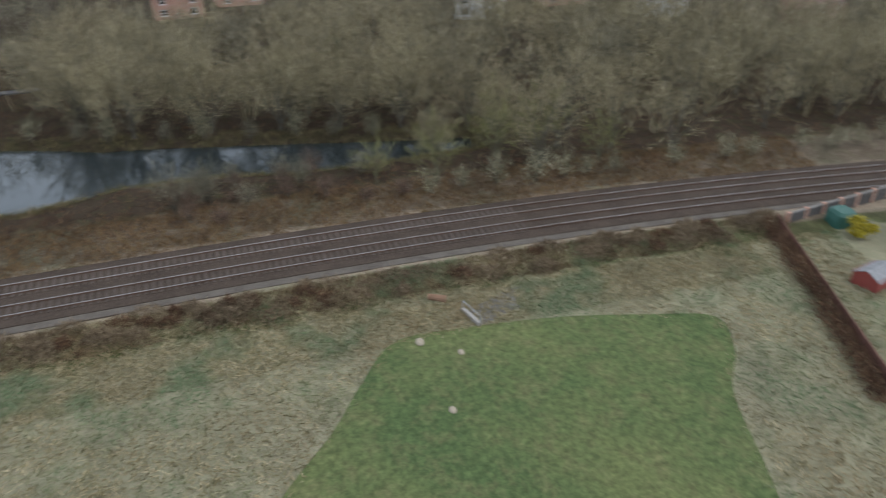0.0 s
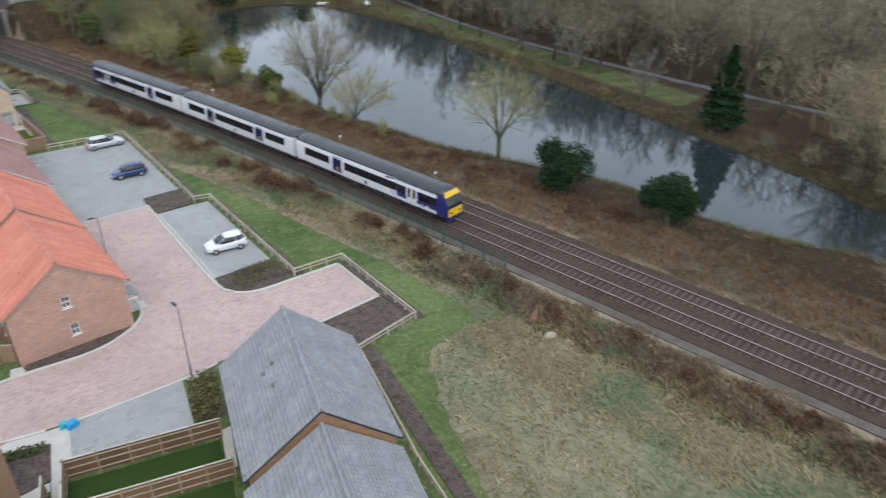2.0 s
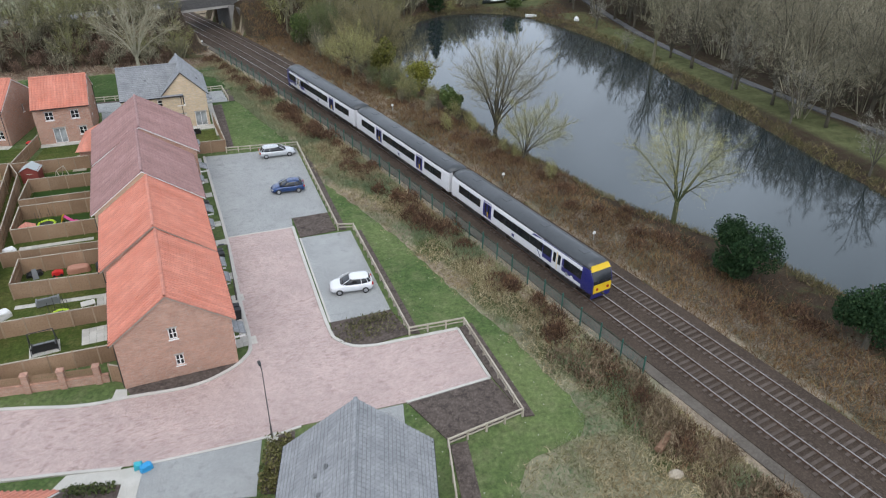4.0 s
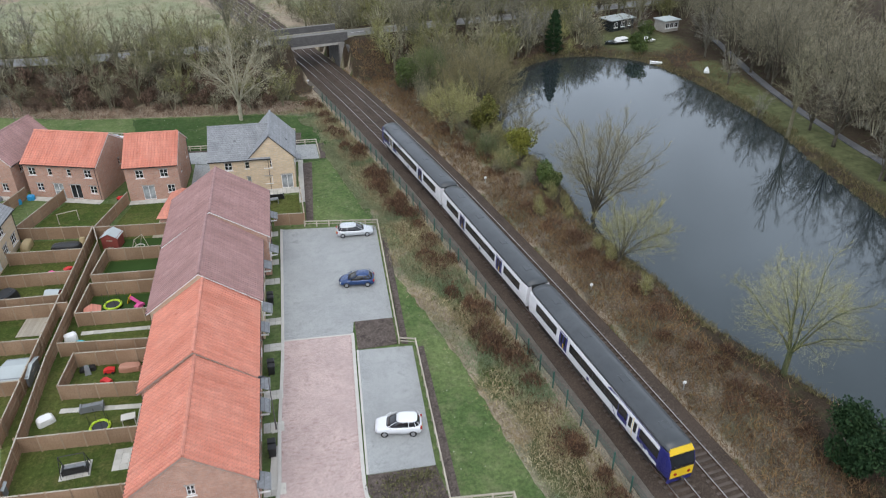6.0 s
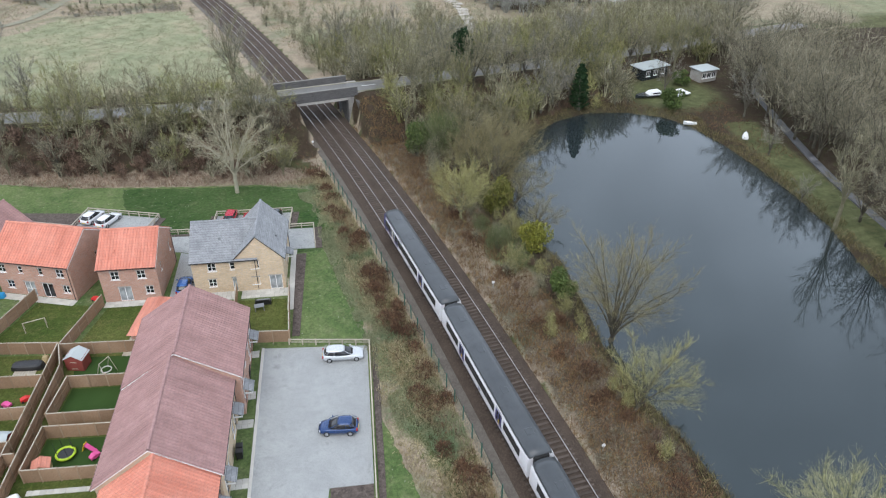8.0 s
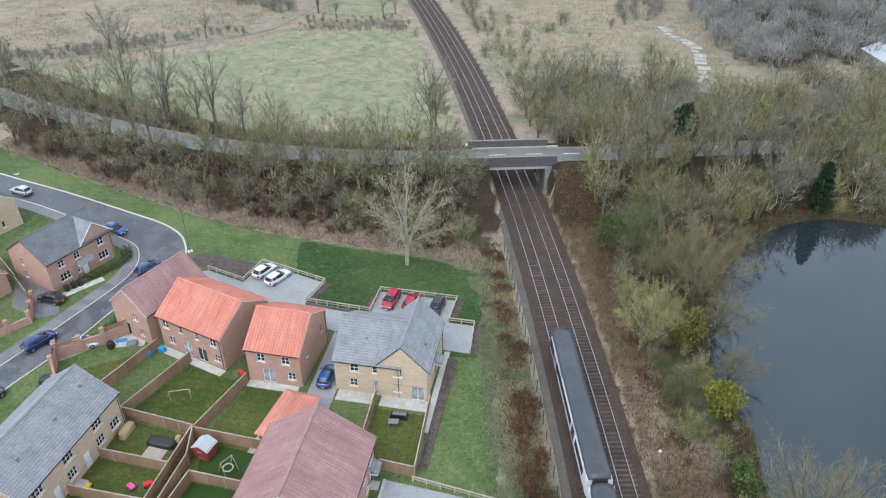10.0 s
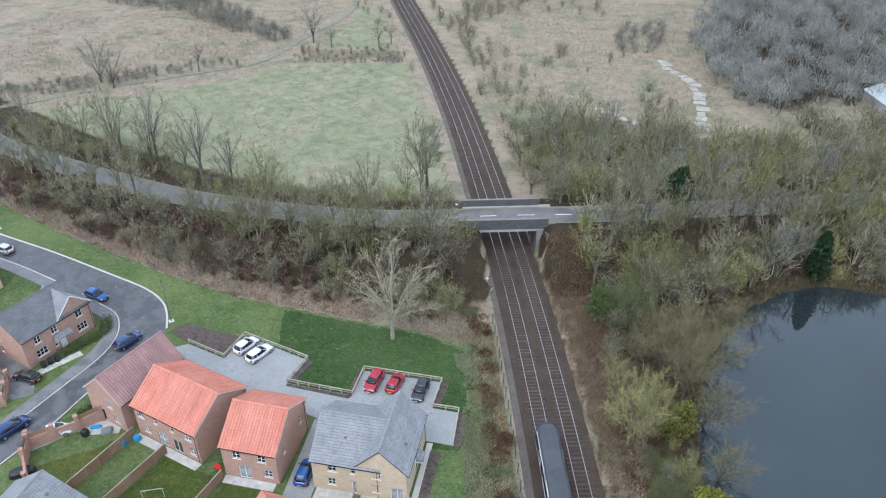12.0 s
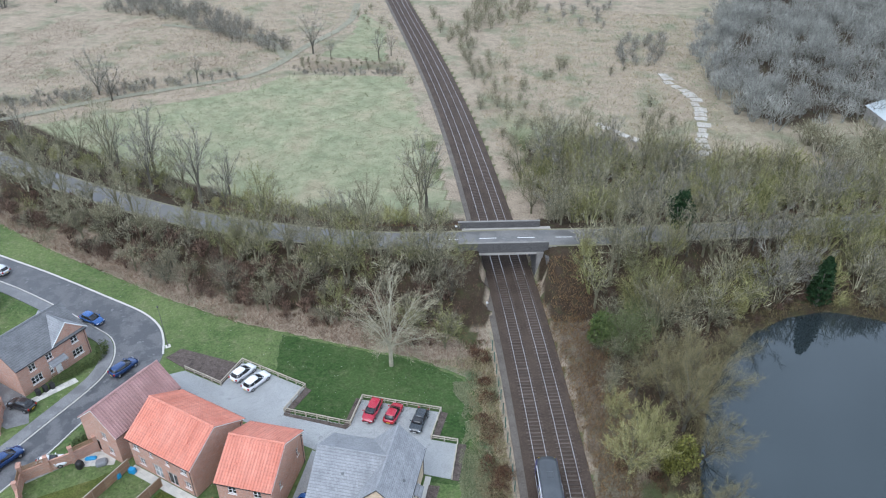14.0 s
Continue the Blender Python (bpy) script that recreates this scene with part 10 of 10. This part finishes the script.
mounds(56, -54, 50, -9.0, -6.5, (0.6, 1.5), (0.7, 1.8), 340, "russet-brown bramble heaps along the railway fence")
mounds(80, -150, -52, -10.2, -6.4, (0.8, 1.6), (0.6, 1.4), 330, "tan bramble thicket along the railway fence", "old_bramble")
mounds(26, -150, -52, -9.6, -6.6, (0.6, 1.2), (0.5, 1.2), 300, "russet-brown bramble heaps along the railway fence")
mounds(46, -62, 30, 8.0, 13.5, (0.7, 1.7), (0.4, 1.0), 260, "low russet brambles on the pond side of the railway")
X, Y = strip(30000, -145, 52, -10.6, -6.0)
k = clumped(X, Y, 0.8, np.where(Y < -52, -0.3, 0.6)) & ((Y < -52) | (off_track(X, Y) > -9.9))
scatter("brambles", X[k], Y[k], (0.35, 0.9), (0.05, 0.1), 0.9, M["bramble"], "thin brown undergrowth along the railway fence")
X, Y = strip(60000, -145, 50, -10.4, -6.0)
k = clumped(X, Y, 0.5, -0.6)
scatter("straw_grass", X[k], Y[k], (0.3, 0.8), (0.05, 0.09), 0.8, M["pale_blade"], "pale tawny grass among the brambles")
X, Y = strip(24000, -145, 52, -11.5, -6.3)
k = clumped(X, Y, 0.6, 0.62)
scatter("green_shoots", X[k], Y[k], (0.3, 0.7), (0.05, 0.12), 0.9, M["lf_mid"], "patches of green undergrowth", None)
X, Y = strip(56000, -160, 66, 4.0, 12.5)
k = clumped(X, Y, 1.1, -0.75)
X, Y = X[k], Y[k]
scatter("straw_grass", X, Y, (0.35, 0.95), (0.05, 0.1), 0.7, M["straw_blade"], "dry tan grass beside the railway")
X, Y = strip(16000, -150, 60, 7.0, 16)
k = clumped(X, Y, 0.5, 0.1) & (poly_dist(X, Y, POND) > 0.5)
scatter("brambles", X[k], Y[k], (0.4, 1.1), (0.05, 0.1), 0.9, M["bramble"], "russet bramble and dead bracken on the pond side")
X, Y = strip(90000, -140, 48, -17, -6.0)
k = (poly_dist(X, Y, ESTATE_N) > rng.normal(0, 0.35, len(X))) & (poly_dist(X, Y, FIELD) > rng.normal(0, 0.4, len(X)))
scatter("rough_grass", X[k], Y[k], (0.25, 0.65), (0.05, 0.1), 1.3, M["pale_blade"], "pale tussocky grass along the lawn")
X, Y = rng.uniform(-30, 22, 120000), rng.uniform(-150, -58, 120000)
k = (poly_dist(X, Y, ESTATE_N) > rng.normal(0, 0.35, len(X))) & (poly_dist(X, Y, FIELD) > rng.normal(0, 0.4, len(X))) & (off_track(X, Y) < -10.5)
scatter("rough_grass", X[k], Y[k], (0.25, 0.7), (0.06, 0.12), 1.5, M["pale_blade"], "pale tussocky grass of the rough field")
X, Y = rng.uniform(20, 76, 330000), rng.uniform(-130, 75, 330000)
pd = poly_dist(X, Y, POND)
k = (pd > -0.5) & (pd < 2.2 + wave(X, Y, 0.5)) & (off_track(X, Y) > 8) & (clumped(X, Y, 0.9, -0.6))
scatter("reeds", X[k], Y[k], (0.4, 1.0), (0.05, 0.09), 0.7, M["sedge"], "dry reeds and sedge round the pond")
X, Y = rng.uniform(-110, 0, 30000), rng.uniform(42, 85, 30000)
k = (poly_dist(X, Y, ESTATE_N) > 0.0) & (road_near(X, Y)[0] > 4.5) & (np.abs(off_track(X, Y)) > 6) & (road_near(X, Y)[0] < 22)
scatter("brambles", X[k], Y[k], (0.4, 1.0), (0.04, 0.08), 1.0, M["bramble"], "russet bramble on the road bank")
X, Y = rng.uniform(8, 80, 30000), rng.uniform(40, 115, 30000)
k = (poly_dist(X, Y, POND) > 1.5) & (road_near(X, Y)[0] > 4.5) & (off_track(X, Y) > 8) & (np.hypot((X - 70) / 10, (Y - 76) / 10) > 1)
scatter("brambles", X[k], Y[k], (0.4, 1.1), (0.04, 0.08), 1.0, M["bramble"], "brown undergrowth below the bare trees")
X, Y = rng.uniform(32, 130, 40000), rng.uniform(-190, -50, 40000)
k = (poly_dist(X, Y, POND) > 1.5) & (off_track(X, Y) > 10)
scatter("brambles", X[k], Y[k], (0.4, 1.2), (0.05, 0.1), 1.0, M["bramble"], "brown undergrowth below the bare trees")
X, Y = rng.uniform(-20, 45, 26000), rng.uniform(120, 250, 26000)
k = (off_track(X, Y) > 7)
scatter("straw_grass", X[k], Y[k], (0.3, 0.9), (0.08, 0.16), 1.0, M["pale_blade"], "tawny rough grassland")
X, Y = rng.uniform(-150, -40, 26000), rng.uniform(100, 250, 26000)
k = (off_track(X, Y) < -7) & (poly_dist(X, Y, MEADOW) > 0) & (poly_dist(X, Y, MEADOW2) > 0)
scatter("straw_grass", X[k], Y[k], (0.3, 0.9), (0.08, 0.16), 1.0, M["pale_blade"], "tawny rough grassland")

X, Y = rng.uniform(-112, -6, 90000), rng.uniform(40, 80, 90000)
e = poly_dist(X, Y, ESTATE_N)
k = (e > rng.normal(0, 0.3, len(X))) & (e < 6.2 + 2 * wave(X, Y, 0.4)) & (Y > 43)
scatter("dead_bracken", X[k], Y[k], (0.4, 0.9), (0.05, 0.11), 1.0, M["bracken"], "pinkish-brown dead bracken along the lawn edge")

X, Y = rng.uniform(-112, 0, 90000), rng.uniform(0, 80, 90000)
e = poly_dist(X, Y, ESTATE_N)
k = (e > np.where(X > -14, -1.7, -0.6)) & (e < 1.3 + 0.6 * wave(X, Y, 0.9)) & (np.abs(off_track(X, Y)) > 8)
scatter("rough_grass", X[k], Y[k], (0.2, 0.45), (0.05, 0.1), 1.3, M["pale_blade"], "pale uncut grass fringing the lawn")

M["meadow_blade"] = island_mat("meadow_blade", [(0.0, (0.13, 0.15, 0.08)), (0.5, (0.22, 0.235, 0.14)), (1.0, (0.34, 0.32, 0.21))])
M["frost_blade"] = island_mat("frosted_grass_blade", [(0.0, (0.12, 0.14, 0.07)), (0.5, (0.23, 0.25, 0.14)), (1.0, (0.34, 0.345, 0.22))])
X, Y = strip(48000, -12, 43, -12.4, -9.0)
k = (clumped(X, Y, 0.7, -0.5)) & (poly_dist(X, Y, ESTATE_N) > -2.2 + 0.5 * wave(X, Y, 0.9))
scatter("rough_grass", X[k], Y[k], (0.15, 0.4), (0.06, 0.12), 1.3, M["frost_blade"], "pale frosted grass between lawn and brambles", 0.02 + 0 * X[k])

t_ = rng.uniform(0, 1, 5200)
X, Y = 21.6 - 25.5 * t_ + rng.normal(size=5200) * 0.45, -145.4 + 7.2 * t_ + np.abs(rng.normal(size=5200)) * 0.8
scatter("brambles", X, Y, (0.3, 0.9), (0.05, 0.1), 0.9, M["bramble"], "russet brambles along the red fence", land(X, Y) + rng.uniform(0, 0.8, 5200))

X, Y = rng.uniform(-150, -20, 110000), rng.uniform(88, 216, 110000)
k = (np.minimum(poly_dist(X, Y, MEADOW), poly_dist(X, Y, MEADOW2)) < 0) & clumped(X, Y, 0.9, -0.2)
scatter("tussocks", X[k], Y[k], (0.18, 0.4), (0.09, 0.17), 1.2, M["meadow_blade"], "grey-green tussocks in the meadow")

# shrubs that hang over the west shore of the pond, and scrub in the far pasture
M["tw_green"] = island_mat("green_shoots", [(0.0, (0.06, 0.072, 0.03)), (0.45, (0.12, 0.14, 0.06)), (1.0, (0.2, 0.225, 0.11))])
green_bush = dome("bare_bush", 9, 8.0, 3600, 1.2, 0.022, "mossy_bark", "tw_green", "dense rounded bush of fine green shoots", "bare bushes", 2, low=0.02, stems=9, up=0.5)
for x, y, k in ((16.6, 51.0, 1.2), (19.6, 18.6, 0.5), (18.4, 23.6, 0.4), (21.5, 13.5, 0.4)):
    plant(pick(green_bush), x, y, k)
wood(PLOT, 44, [scrub_olive, scrub_russet], (0.14, 0.42), 1.8, joined="low brown scrub in a fenced plot")
X, Y = rng.uniform(-190, -85, 30000), rng.uniform(120, 205, 30000)
k = clumped(X, Y, 0.12, 0.1) & (Y > 1.05 * X + 262)
scatter("dead_bracken", X[k], Y[k], (0.4, 0.8), (0.1, 0.2), 1.4, M["pale_bracken"], "pinkish-brown dead bracken on the rough pasture")
